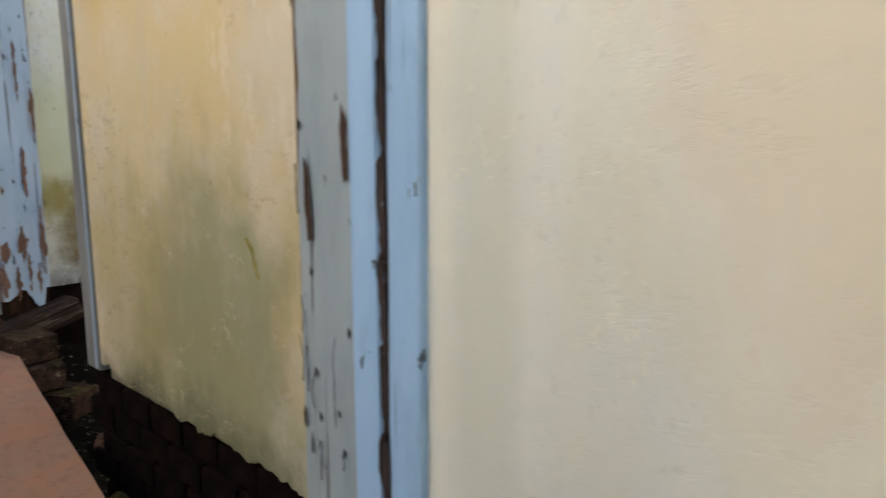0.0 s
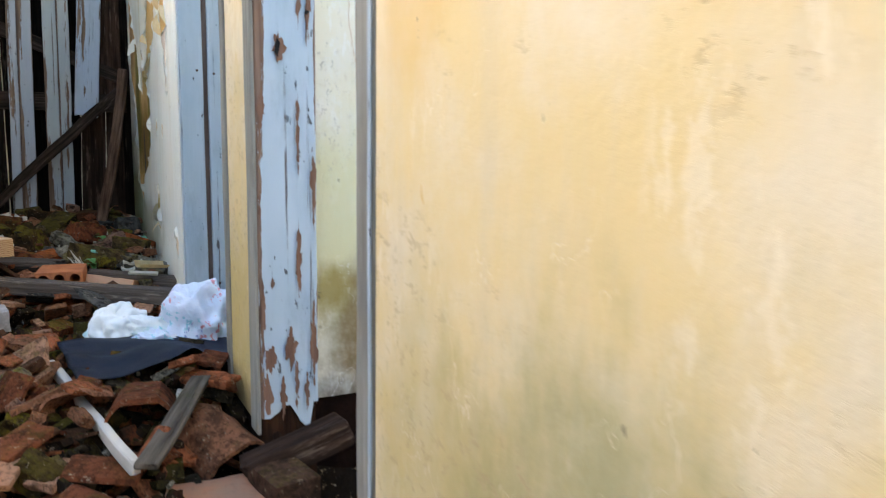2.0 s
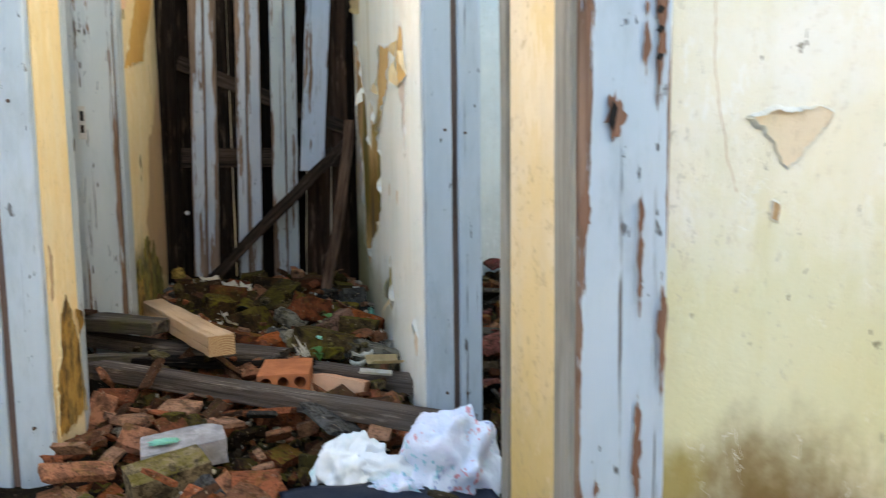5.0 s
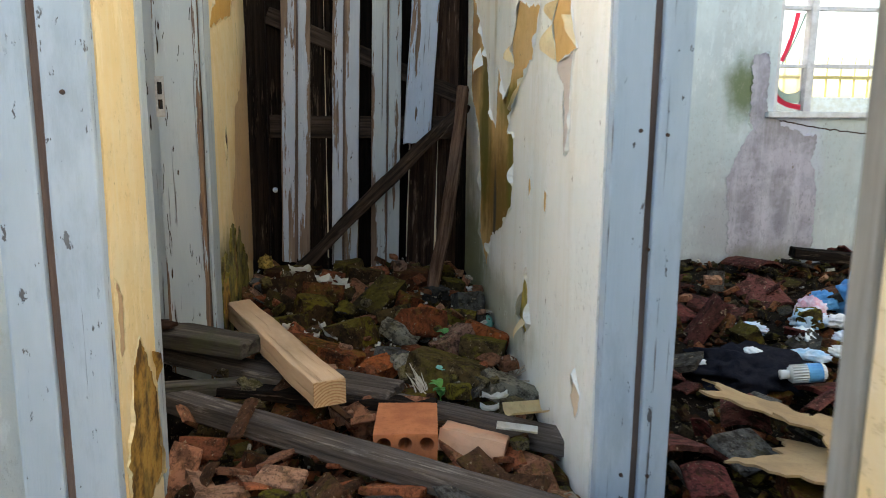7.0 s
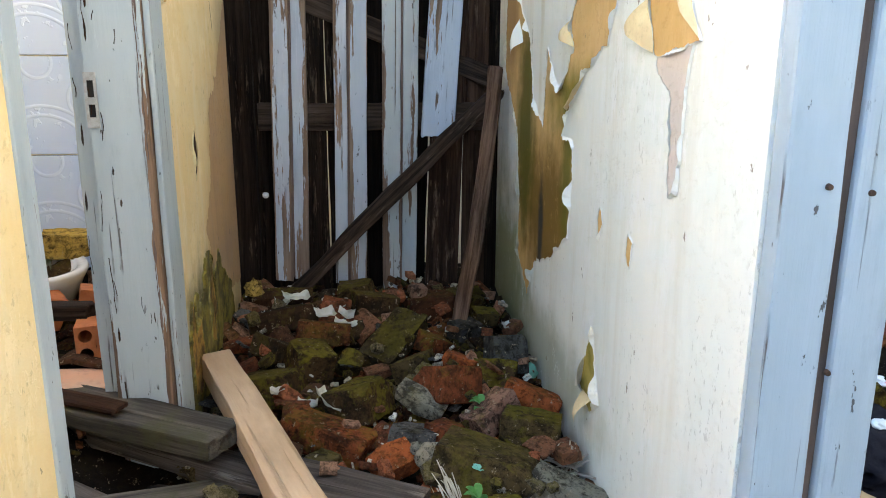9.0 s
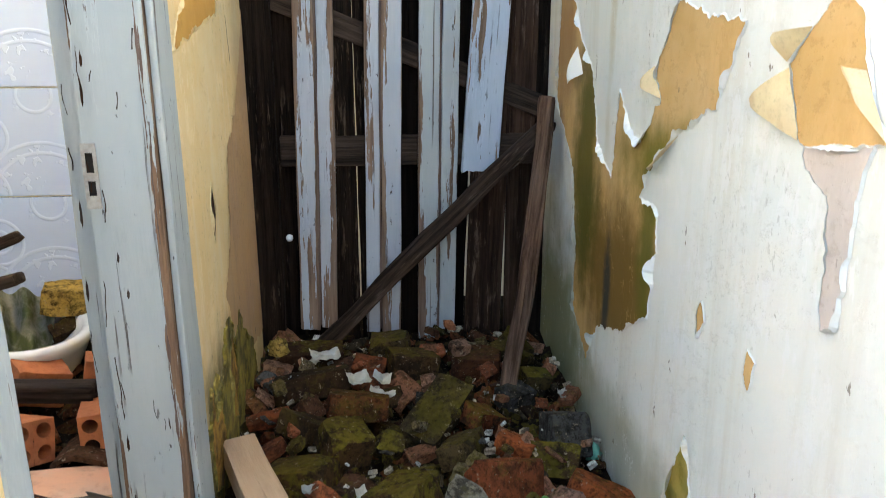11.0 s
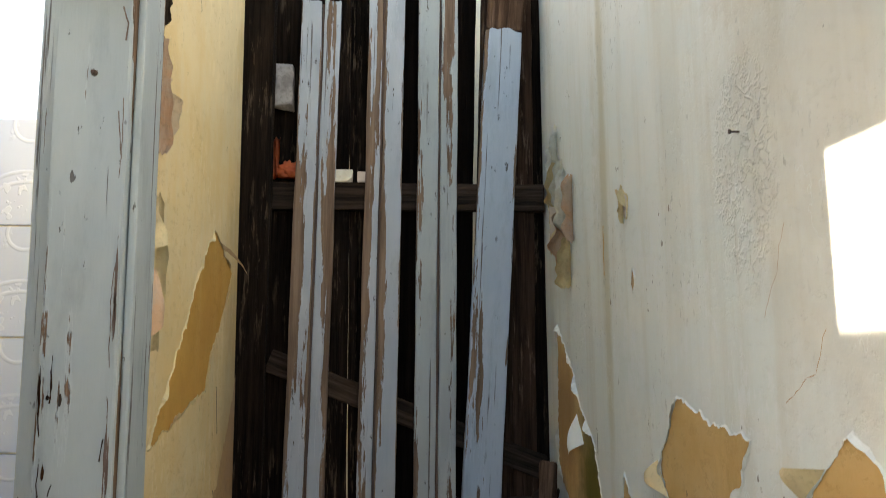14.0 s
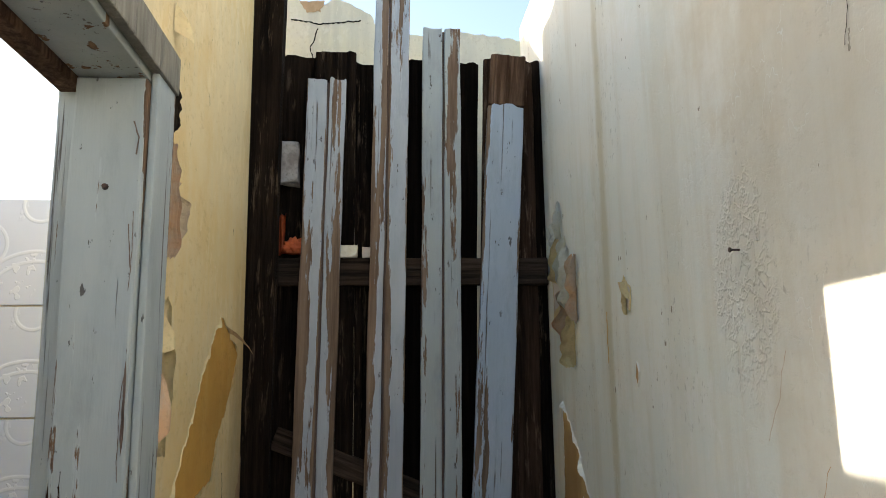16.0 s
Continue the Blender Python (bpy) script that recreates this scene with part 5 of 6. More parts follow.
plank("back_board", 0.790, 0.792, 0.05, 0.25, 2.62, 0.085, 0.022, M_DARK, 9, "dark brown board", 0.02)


def grooved(x_low, x_high, w, z0, z1, seed, material, label, split=0.55, ragged=0.012):
    """A painted tongue-and-groove plank: two faces with a dark bead between them."""
    boards = []
    for k, (a, b, y) in enumerate(((-0.5, split - 0.53, 0.0), (split - 0.47, 0.5, 0.001))):
        mid = (a + b) / 2 * w
        boards.append(plank("painted_plank", x_low + mid, x_high + mid, (b - a) * w, z0, z1, y + 0.012, 0.022, material, seed + k * 0.37, label, ragged))
    bead = plank("bead", x_low + (split - 0.5) * w, x_high + (split - 0.5) * w, 0.06 * w, z0 + 0.01, z1 - 0.01, 0.016, 0.018, M_GROOVE, seed + 0.7)
    bead.parent = boards[0]
    bead.matrix_parent_inverse = boards[0].matrix_basis.inverted()


WB = "white-blue paint flaking off brown wood"
grooved(0.066, 0.115, 0.120, 0.38, 2.52, 21, M_PLANK, WB)
grooved(0.275, 0.328, 0.112, 0.36, 2.98, 24, M_PLANK, WB, 0.42)
grooved(0.448, 0.482, 0.122, 0.33, 2.70, 27, M_PLANK2, "blue-grey paint with a few chips", 0.55)
plank("painted_plank", 0.588, 0.686, 0.115, 0.885, 2.44, 0.012, 0.024, M_PLANK3, 31.5, WB, 0.015)
plank("plank_end", 0.686, 0.699, 0.115, 2.44, 2.61, 0.013, 0.022, M_STICK, 32, "bare brown plank end", 0.012)


def batten(a, b, w, d, seed, material=M_RAIL, label="grey-brown rail"):
    ob = part("rail", rough_board(w, d, (Vector(b) - Vector(a)).length, seed, 0.004, 0.005, 0.0, 12), material, partition, label)
    ob.matrix_basis = pose(0, -5.70, 0) @ span(a, b, 0)
    return ob


batten((-0.04, 5.745, 1.905), (0.81, 5.745, 1.905), 0.030, 0.085, 41)
batten((-0.03, 5.742, 0.955), (0.79, 5.742, 0.955), 0.028, 0.095, 42)
batten((-0.03, 5.748, 1.41), (0.79, 5.748, 1.085), 0.024, 0.07, 43)
part("knob", crumple(0.011, 0.011, 0.018, 3, 0.1, 2), M_WPLASTIC, partition, "small white plastic knob", True).matrix_basis = pose(-0.012, -0.012, 0.692, 90)

# small things caught on the rail
single("stone", chunk(0.055, 0.04, 0.035, 5, 3), M_FLAKE, pose(0.185, 5.738, 1.965), "small white stone lying on the rail", "stone")
single("stone", chunk(0.04, 0.035, 0.03, 6, 3), M_PINK, pose(0.25, 5.738, 1.963), "small pinkish stone lying on the rail", "stone")
single("cloth_scrap", crumple(0.036, 0.02, 0.032, 8, 0.5, 4, 2.4), M_ORANGE, pose(0.022, 5.738, 1.975), "orange cloth scrap crumpled on the rail", "cloth", smooth=True)
single("cloth_scrap", sheet(0.022, 0.13, lambda u, v: 0.012 * math.sin(u * 5 + v * 3) + 0.01 * noise.noise(Vector((u * 3, v * 4, 2))), 8, 16, 0.002), M_ORANGE, pose(-0.022, 5.735, 2.02, 86, 4, 0), "orange cloth strip hanging between the planks", "cloth", smooth=True)
single("stone", chunk(0.06, 0.05, 0.13, 12, 3, 0.16, 0.004), M_BLOCK, pose(-0.002, 5.745, 2.25), "pale stone wedged between two planks", "stone")

# brace and stick
def pole(name, w, d, a, b, twist, seed, material, bend, label):
    """A rough-hewn pole with split slivers along it."""
    length = (Vector(b) - Vector(a)).length
    t = thing(name, span(a, b, twist), label, "timber")
    part("shaft", rough_board(w, d, length, seed, 0.011, 0.011, 0.025, 70, bend), material, t)
    r = random.Random(seed)
    for k in range(5):
        h = r.uniform(0.12, 0.3)
        bm = rough_board(r.uniform(0.006, 0.012), 0.005, h, seed + k + 0.5, 0.004, 0.0015, 0.0, 10, r.uniform(-0.004, 0.004))
        z = r.uniform(0.05, length - h - 0.05)
        part("split", bm, material, t).matrix_basis = pose(r.uniform(-w, w) * 0.35 + bend * math.sin(math.pi * (z + h / 2) / length), -d / 2 - 0.002, z, r.uniform(-1, 1), r.uniform(-2, 2), 0)


pole("brace", 0.052, 0.046, (0.085, 5.60, 0.36), (0.785, 5.61, 1.045), 90, 51, M_BRACE, 0.010, "dark rough-hewn timber brace leaning on the planks")
pole("stick", 0.046, 0.038, (0.600, 5.255, 0.27), (0.772, 5.585, 1.125), 20, 52, M_STICK, -0.010, "reddish-brown split stick leaning in the corner")

# ---- fallen timbers across the passage ----
def beam(a, b, w, d, seed, material, label, twist=0.0, ragged=0.02, bend=0.0, name="beam"):
    """w: across, d: upright."""
    length = (Vector(b) - Vector(a)).length
    way = Vector(b) - Vector(a)
    q = Matrix.Translation(a) @ way.to_track_quat("Z", "Y").to_matrix().to_4x4()
    up = q.to_3x3() @ Vector((0, 1, 0))
    return single(name, rough_board(w, d, length, seed, 0.005, 0.006, ragged, 16, bend), material, q @ pose(0, 0, 0, 0, 0, twist), label, "timber", "fallen timbers")


beam((-0.50, 4.64, 0.285), (0.88, 3.62, 0.262), 0.065, 0.05, 61, M_BEAM, "weathered grey beam lying across the passage")
beam((-0.55, 4.83, 0.345), (0.83, 4.145, 0.225), 0.075, 0.045, 62, M_BEAM, "weathered grey plank lying across the passage")
beam((-0.56, 4.81, 0.395), (0.03, 4.52, 0.375), 0.12, 0.045, 63, M_MOSSBEAM, "mossy green-grey plank resting on other timbers")
beam((-0.50, 4.745, 0.425), (-0.20, 4.60, 0.418), 0.05, 0.012, 76, M_ROT, "rotten dark strip along the mossy plank", name="splinter")
beam((-0.12, 4.47, 0.285), (0.52, 4.285, 0.275), 0.06, 0.028, 64, M_DARK, "thin dark wooden batten under the planks", name="batten")
beam((-0.3, 4.36, 0.31), (0.06, 4.50, 0.275), 0.06, 0.035, 65, M_MOSSBEAM, "short green-stained wooden batten", name="batten")
beam((0.02, 4.56, 0.30), (0.42, 4.36, 0.29), 0.13, 0.03, 66, M_BEAM, "grey board under the pine timber", name="board")
pine_a, pine_b = Vector((-0.075, 4.99, 0.36)), Vector((0.254, 4.10, 0.395))
pine_len = (pine_b - pine_a).length
pine = thing("pine_timber", Matrix.Translation(pine_a) @ (pine_b - pine_a).to_track_quat("Z", "Y").to_matrix().to_4x4(), "fresh pale pine timber with a clean sawn end", "timber", "fallen timbers")
part("shaft", rough_board(0.080, 0.062, pine_len, 67, 0.005, 0.006, 0.0, 16), M_PINE, pine)
part("sawn_end", box(-0.0385, 0.0385, -0.0295, 0.0295, pine_len - 0.004, pine_len + 0.0015, 0.001), M_ENDGRAIN, pine, "end grain with growth rings")
beam((0.395, 3.40, 0.165), (0.546, 2.685, 0.135), 0.022, 0.030, 68, M_PALEWOOD, "thin pale painted stick on broken tiles", name="stick")
beam((0.728, 3.03, 0.195), (0.560, 2.645, 0.150), 0.050, 0.014, 69, M_MOSSBEAM, "grey mossy board on broken tiles", name="board")
beam((0.86, 2.84, 0.13), (0.83, 2.70, -0.05), 0.02, 0.015, 70, M_ROT, "dark rotten splinter under the jamb", name="splinter")
beam((0.77, 2.745, 0.055), (1.0, 2.765, 0.115), 0.075, 0.065, 71, M_BROWN, "brown rounded timber below the doorway", name="timber_block")
beam((-0.62, 5.06, 0.50), (-0.40, 5.04, 0.50), 0.05, 0.045, 72, M_RAIL, "charred timber on bathroom rubble", name="timber_block")
beam((-0.95, 5.34, 0.62), (-0.655, 5.3, 0.70), 0.05, 0.03, 73, M_RAIL, "dark broken plank sticking up in the bathroom", name="splinter")
beam((-0.95, 5.30, 0.70), (-0.65, 5.32, 0.81), 0.03, 0.03, 74, M_RAIL, "dark broken batten sticking up in the bathroom", name="splinter")
beam((2.36, 5.72, 0.385), (2.95, 5.60, 0.33), 0.08, 0.05, 75, M_DARK, "black charred beam lying on the rubble")


# ---- hollow brick ----
def hollow_brick(w=0.146, h=0.095, d=0.19):
    """A clay block with six round channels, its holes towards -y."""
    bm = bmesh.new()
    seg, r = 12, 0.0165
    cols, rows_n = 3, 2
    cw, ch = w / cols, h / rows_n
    for i in range(cols):
        for j in range(rows_n):
            cx, cz = (i + 0.5) * cw - w / 2, (j + 0.5) * ch
            ring, outer = [], []
            for k in range(seg):
                a = 2 * math.pi * (k + 0.5) / seg
                c, s = math.cos(a), math.sin(a)
                m = max(abs(c) / (cw / 2), abs(s) / (ch / 2))
                ring.append((cx + r * c, cz + r * s))
                outer.append((cx + c / m, cz + s / m))
            for y in (0, d):
                v0 = [bm.verts.new((x, y, z)) for x, z in ring]
                v1 = [bm.verts.new((x, y, z)) for x, z in outer]
                for k in range(seg):
                    bm.faces.new((v0[k], v0[(k + 1) % seg], v1[(k + 1) % seg], v1[k]))
            t0 = [bm.verts.new((x, 0, z)) for x, z in ring]
            t1 = [bm.verts.new((x, d, z)) for x, z in ring]
            for k in range(seg):
                bm.faces.new((t0[k], t0[(k + 1) % seg], t1[(k + 1) % seg], t1[k]))
    for z in (0, h):
        bm.faces.new([bm.verts.new(p) for p in ((-w / 2, 0, z), (w / 2, 0, z), (w / 2, d, z), (-w / 2, d, z))])
    for x in (-w / 2, w / 2):
        bm.faces.new([bm.verts.new(p) for p in ((x, 0, 0), (x, d, 0), (x, d, h), (x, 0, h))])
    bmesh.ops.remove_doubles(bm, verts=bm.verts[:], dist=0.0005)
    for v in bm.verts:
        v.co += noise.noise_vector(v.co * 14) * 0.0025
    return bm


hb = single("hollow_brick", hollow_brick(), M_HOLLOW, pose(0.423, 4.045, 0.216, 0, 0, -6), "orange hollow clay brick with six round holes", "brick")
copy_thing(hb, pose(-0.50, 4.86, 0.41, -10, 12, 55))["label"] = "broken orange hollow brick on bathroom rubble"
copy_thing(hb, pose(-0.33, 4.93, 0.40, -5, 0, 15))["label"] = "pale orange hollow brick on bathroom rubble"

# ---- blocks, bag, mat and slab ----
single("brick", chunk(0.19, 0.12, 0.065, 81, 1, 0.04, 0.004), M_BLOCK, pose(0.185, 3.74, 0.225, 3, -4, 12), "pale grey brick with a green plastic shred", "brick")
single("plastic_shred", crumple(0.032, 0.013, 0.007, 4, 0.5, 4, 2.6), M_GREENBIT, pose(0.145, 3.70, 0.262, 0, 0, 10), "green plastic shred on a grey brick", "plastic", smooth=True)
single("brick", chunk(0.17, 0.10, 0.075, 82, 1, 0.04, 0.003), M_MOSSBLOCK, pose(0.165, 3.615, 0.205, 8, -5, 22), "yellow moss-covered brick on broken tiles", "brick")
single("brick", chunk(0.16, 0.14, 0.05, 83, 1, 0.05, 0.004), M_SLAB, pose(0.60, 4.16, 0.235, -14, 8, -20), "salmon broken clay tile beside the hollow brick", "brick")
single("brick", chunk(0.13, 0.10, 0.06, 84, 2, 0.06, 0.004), M_BRICK, pose(0.0, 4.38, 0.235, 0, 0, 15), "brown mossy brick under the planks", "brick")
single("brick", chunk(0.14, 0.10, 0.055, 85, 2, 0.06, 0.004), M_BRICK, pose(0.16, 4.37, 0.225, 10, 0, -10), "brown broken brick under the planks", "brick")

bag = thing("plastic_bag", pose(0.80, 3.53, 0.155), "white plastic bag with blue and red print, stuffed full", "plastic bag")
part("bag_body", crumple(0.126, 0.10, 0.18, 2.3, 0.2, 5, 1.6), M_BAG, bag, "", True)
part("bag_tail", crumple(0.075, 0.05, 0.05, 6.1, 0.2, 5, 2.6), M_BAG, bag, "", True).matrix_basis = pose(-0.12, -0.05, 0.01, 0, 10, 0)
single("white_cloth", crumple(0.085, 0.085, 0.10, 4.4, 0.22, 5, 1.5), M_WRAP, pose(0.575, 3.60, 0.175, 0, 20, 25), "crumpled white and pale green plastic wrapping", "plastic wrapping", smooth=True)
single("white_cloth", crumple(0.09, 0.04, 0.045, 7.4, 0.30, 4, 2.2), M_WRAP, pose(0.655, 3.53, 0.20, 0, 14, -20), "crumpled white plastic wrapping", "plastic wrapping", smooth=True)

single("rubber_sheet", sheet(0.46, 0.31, lambda u, v: 0.018 * math.sin(u * 4 + 1.2) * (1 - v) * 0.5 + 0.02 * math.exp(-((u - 0.25) / 0.16) ** 2) * (v < 0.4) * (0.4 - v) + 0.012 * noise.noise(Vector((u * 2, v * 2, 1))), 36, 20, 0.005), M_RUBBER, pose(0.660, 3.36, 0.190, 3, 2, 8), "dark blue-black rubber sheet with a wavy edge", "rubber sheet", smooth=True)
single("clay_slab", sheet(0.30, 1.30, lambda u, v: 0.008 * noise.noise(Vector((u * 2.5, v * 5, 2))), 16, 40, 0.016), M_SLAB, pose(0.575, 2.12, 0.015, 3.2, -2, -8), "salmon terracotta board lying on the rubble", "clay slab")
tile_a = single("roof_tile", roof_tile(0.155, 0.25, 0.052, 0.013, 4, 1), M_CLAY, pose(0.590, 3.015, 0.135, -8, 0, -8), "terracotta ridge roof tile among shards", "roof tile", "roof tiles")
for i, (x, y, z, rx, ry, rz) in enumerate(((0.50, 2.80, 0.085, 6, 20, 70), (0.72, 2.86, 0.10, 20, -18, 20), (0.36, 2.98, 0.10, 4, 10, 120), (0.44, 2.66, 0.06, 0, -15, 30), (0.25, 2.75, 0.07, 8, 8, 200), (0.30, 3.22, 0.13, 0, 12, 80))):
    single("roof_tile", roof_tile(0.15, 0.16 + 0.02 * (i % 3), 0.035, 0.012, i + 11, i % 2), M_CLAY, pose(x, y, z, rx, ry, rz), "broken terracotta roof tile among shards", "roof tile", "roof tiles")
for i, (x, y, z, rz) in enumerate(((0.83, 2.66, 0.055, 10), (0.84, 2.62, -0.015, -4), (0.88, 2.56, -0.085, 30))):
    single("brick", chunk(0.10, 0.14, 0.065, 90 + i, 1, 0.04), M_SHADEBRICK, pose(x, y, z, 0, 0, rz), "brown brick darkened for shade below the doorway", "brick")
single("plaster_flake", sheet(0.12, 0.05, lambda u, v: 0.02 * v * v, 8, 8, 0.004), M_FLAP, pose(0.735, 4.20, 0.285, 12, 8, 25), "pale yellow curled plaster flake", "plaster flake")
single("plaster_flake", sheet(0.10, 0.03, lambda u, v: 0.012 * v * v, 8, 8, 0.004), M_FLAKE, pose(0.70, 4.13, 0.27, 5, 4, -15), "white curled paint flake", "plaster flake")

# ---- bathroom ----
def toilet():
    bm = bmesh.new()
    prof = [(0.0, 0.10), (0.07, 0.02), (0.09, 0.0), (0.125, 0.06), (0.17, 0.17), (0.185, 0.20), (0.178, 0.213), (0.150, 0.205), (0.135, 0.17), (0.09, 0.09), (0.0, 0.075)]
    seg = 36
    rings = []
    for r, z in prof:
        rings.append([bm.verts.new((r * 0.92 * math.cos(2 * math.pi * k / seg), r * 1.2 * math.sin(2 * math.pi * k / seg), z)) for k in range(seg)])
    for a, b in zip(rings, rings[1:]):
        for k in range(seg):
            bm.faces.new((a[k], a[(k + 1) % seg], b[(k + 1) % seg], b[k]))
    bmesh.ops.remove_doubles(bm, verts=bm.verts[:], dist=0.0005)
    return bm


single("toilet_bowl", toilet(), M_PORCELAIN, pose(-0.70, 5.36, 0.34, 0, 4, 20), "white porcelain toilet bowl half buried in rubble", "toilet", smooth=True)
single("cloth", sheet(0.16, 0.26, lambda u, v: 0.03 * math.sin(u * 7 + v * 2) + 0.02 * noise.noise(Vector((u * 3, v * 3, 4))), 26, 26, 0.008), M_CLOTH, pose(-0.735, 5.43, 0.50, 50, 12, 20), "mouldy green-stained cloth hanging in the toilet", "cloth", smooth=True)
single("stone", chunk(0.15, 0.10, 0.075, 101, 2, 0.14, 0.004), M_YSTONE, pose(-0.615, 5.52, 0.575, 0, 4, 10), "yellow mossy stone on the toilet rim", "stone")
single("brick", chunk(0.12, 0.09, 0.09, 102, 1, 0.05, 0.004), M_HOLLOW, pose(-0.585, 5.16, 0.475, 10, 20, 40), "orange broken brick in the bathroom", "brick")
single("brick", chunk(0.12, 0.08, 0.08, 103, 1, 0.05, 0.004), M_HOLLOW, pose(-0.43, 5.22, 0.47, 0, 10, 20), "orange broken brick in the bathroom", "brick")
single("brick", chunk(0.22, 0.12, 0.05, 104, 1, 0.05, 0.004), M_SLAB, pose(-0.36, 4.80, 0.385, 0, 5, 12), "salmon broken brick by the bathroom doorway", "brick")
single("white_box", chunk(0.06, 0.08, 0.10, 105, 0, 0.02), M_WPLASTIC, pose(-0.755, 5.22, 0.57, 10, 20, 15), "white plastic container in the bathroom", "container")

# ---- the room behind the second doorway ----
window = thing("window_1", pose(2.31, 5.93, 1.035), "white flaking wooden window frame with broken panes", "window", kind="structure")
for nm, b in (("sill", (-0.04, 1.03, -0.06, 0.1, -0.028, 0.0)), ("frame_side", (0, 0.022, -0.02, 0.03, 0.001, 0.96)), ("mullion", (0.158, 0.196, -0.02, 0.03, 0.001, 0.96)), ("mullion", (0.60, 0.63, -0.02, 0.03, 0.001, 0.96)),
              ("glazing_bar", (0.022, 0.158, -0.012, 0.022, 0.205, 0.222)), ("glazing_bar", (0.196, 0.60, -0.012, 0.022, 0.205, 0.225)), ("glazing_bar", (0.022, 0.158, -0.012, 0.022, 0.47, 0.49)), ("glazing_bar", (0.196, 0.60, -0.012, 0.022, 0.47, 0.49)), ("head", (0.022, 0.96, -0.02, 0.03, 0.935, 0.96))):
    part(nm, box(*b, 0.003), M_WINFRAME, window)


def swoosh(pts, w0, w1, y):
    bm = bmesh.new()
    rows = []
    n = 14
    for i in range(n + 1):
        t = i / n
        a, b, c = (Vector(p) for p in pts)
        p = a * (1 - t) ** 2 + b * 2 * t * (1 - t) + c * t * t
        d = ((b - a) * (1 - t) + (c - b) * t).normalized()
        w = w0 + (w1 - w0) * t + 0.002 * noise.noise(Vector((t * 9, w0, 0)))
        s = Vector((-d.y, d.x)) * w
        rows.append((bm.verts.new((p.x + s.x, y, p.y + s.y)), bm.verts.new((p.x - s.x, y, p.y - s.y))))
    for i in range(n):
        bm.faces.new((rows[i][0], rows[i + 1][0], rows[i + 1][1], rows[i][1]))
    return bm


part("pane", box(0.022, 0.158, 0.008, 0.011, 0.0, 0.205), M_GLASS, window).visible_shadow = False
part("painted_sweep", swoosh(((0.018, 0.09), (0.05, 0.02), (0.19, 0.02)), 0.012, 0.012, 0.004), M_RED, window, "red painted sweep on the pane")
part("painted_sweep", swoosh(((0.105, 0.46), (0.085, 0.33), (0.04, 0.235)), 0.012, 0.010, 0.004), M_RED, window, "red painted sweep on the pane")
part("painted_sweep", swoosh(((0.02, 0.13), (0.06, 0.02), (0.20, 0.09)), 0.012, 0.030, 0.014), M_SMOKE, window, "dark green blotch on the pane")
part("painted_sweep", swoosh(((0.15, 0.46), (0.11, 0.34), (0.05, 0.22)), 0.005, 0.004, 0.014), M_SMOKE, window, "dark green line on the pane")
yrail = thing("yellow_railing", pose(2.9, 9.0, -0.2), "yellow metal spiked railing on a wall outside", "railing")
part("rail", box(-0.8, 2.2, -0.015, 0.015, 1.52, 1.55), M_YRAIL, yrail)
part("plinth", box(-0.8, 2.2, -0.06, 0.06, 0.0, 1.36), M_FLAKE, yrail, "white garden wall")
for i in range(22):
    bm = bmesh.new()
    bmesh.ops.create_cone(bm, cap_ends=True, segments=6, radius1=0.014, radius2=0.006, depth=0.36)
    part("spike", bm, M_YRAIL, yrail).matrix_basis = pose(-0.75 + i * 0.135, 0, 1.535)

single("black_cloth", crumple(0.20, 0.16, 0.06, 3.3, 0.4, 4, 1.8), M_BLACK, pose(1.52, 4.58, 0.235, 0, 0, 20), "black cloth lying crumpled on the rubble", "cloth", smooth=True)
bottle = thing("plastic_bottle", pose(1.60, 4.37, 0.30, 0, 84, -12), "white plastic bottle with a blue label lying on rubble", "bottle")
bm = bmesh.new()
bmesh.ops.create_cone(bm, cap_ends=True, segments=20, radius1=0.027, radius2=0.027, depth=0.10)
bmesh.ops.bevel(bm, geom=bm.edges[:], offset=0.006, segments=2, affect="EDGES")
bottle_body = part("body", bm, M_WPLASTIC, bottle, "", True)
bm = bmesh.new()
bmesh.ops.create_cone(bm, cap_ends=True, segments=16, radius1=0.014, radius2=0.012, depth=0.025)
part("cap", bm, M_WPLASTIC, bottle_body, "white cap", True).matrix_basis = pose(0, 0, -0.062)
bm = bmesh.new()
bmesh.ops.create_cone(bm, cap_ends=False, segments=20, radius1=0.0276, radius2=0.0276, depth=0.04)
part("label_band", bm, M_BLUEBAG, bottle_body, "blue label").matrix_basis = pose(0, 0, 0.018)


def torn_card(name, w, length, seed, m, label):
    bm = bmesh.new()
    line = ragged_line([(-w / 2, -length / 2), (w / 2, -length / 2), (w / 2, length / 2), (0, length * 0.3), (-w / 2, length / 2)], 0.03, seed, 0.02)
    f = bm.faces.new([bm.verts.new((p.x, p.y, 0)) for p in line])
    r = bmesh.ops.extrude_face_region(bm, geom=[f])
    bmesh.ops.translate(bm, vec=(0, 0, 0.006), verts=[v for v in r["geom"] if isinstance(v, bmesh.types.BMVert)])
    bmesh.ops.triangulate(bm, faces=bm.faces[:])
    return single(name, bm, M_CARD, m, label, "cardboard", "torn cardboard")


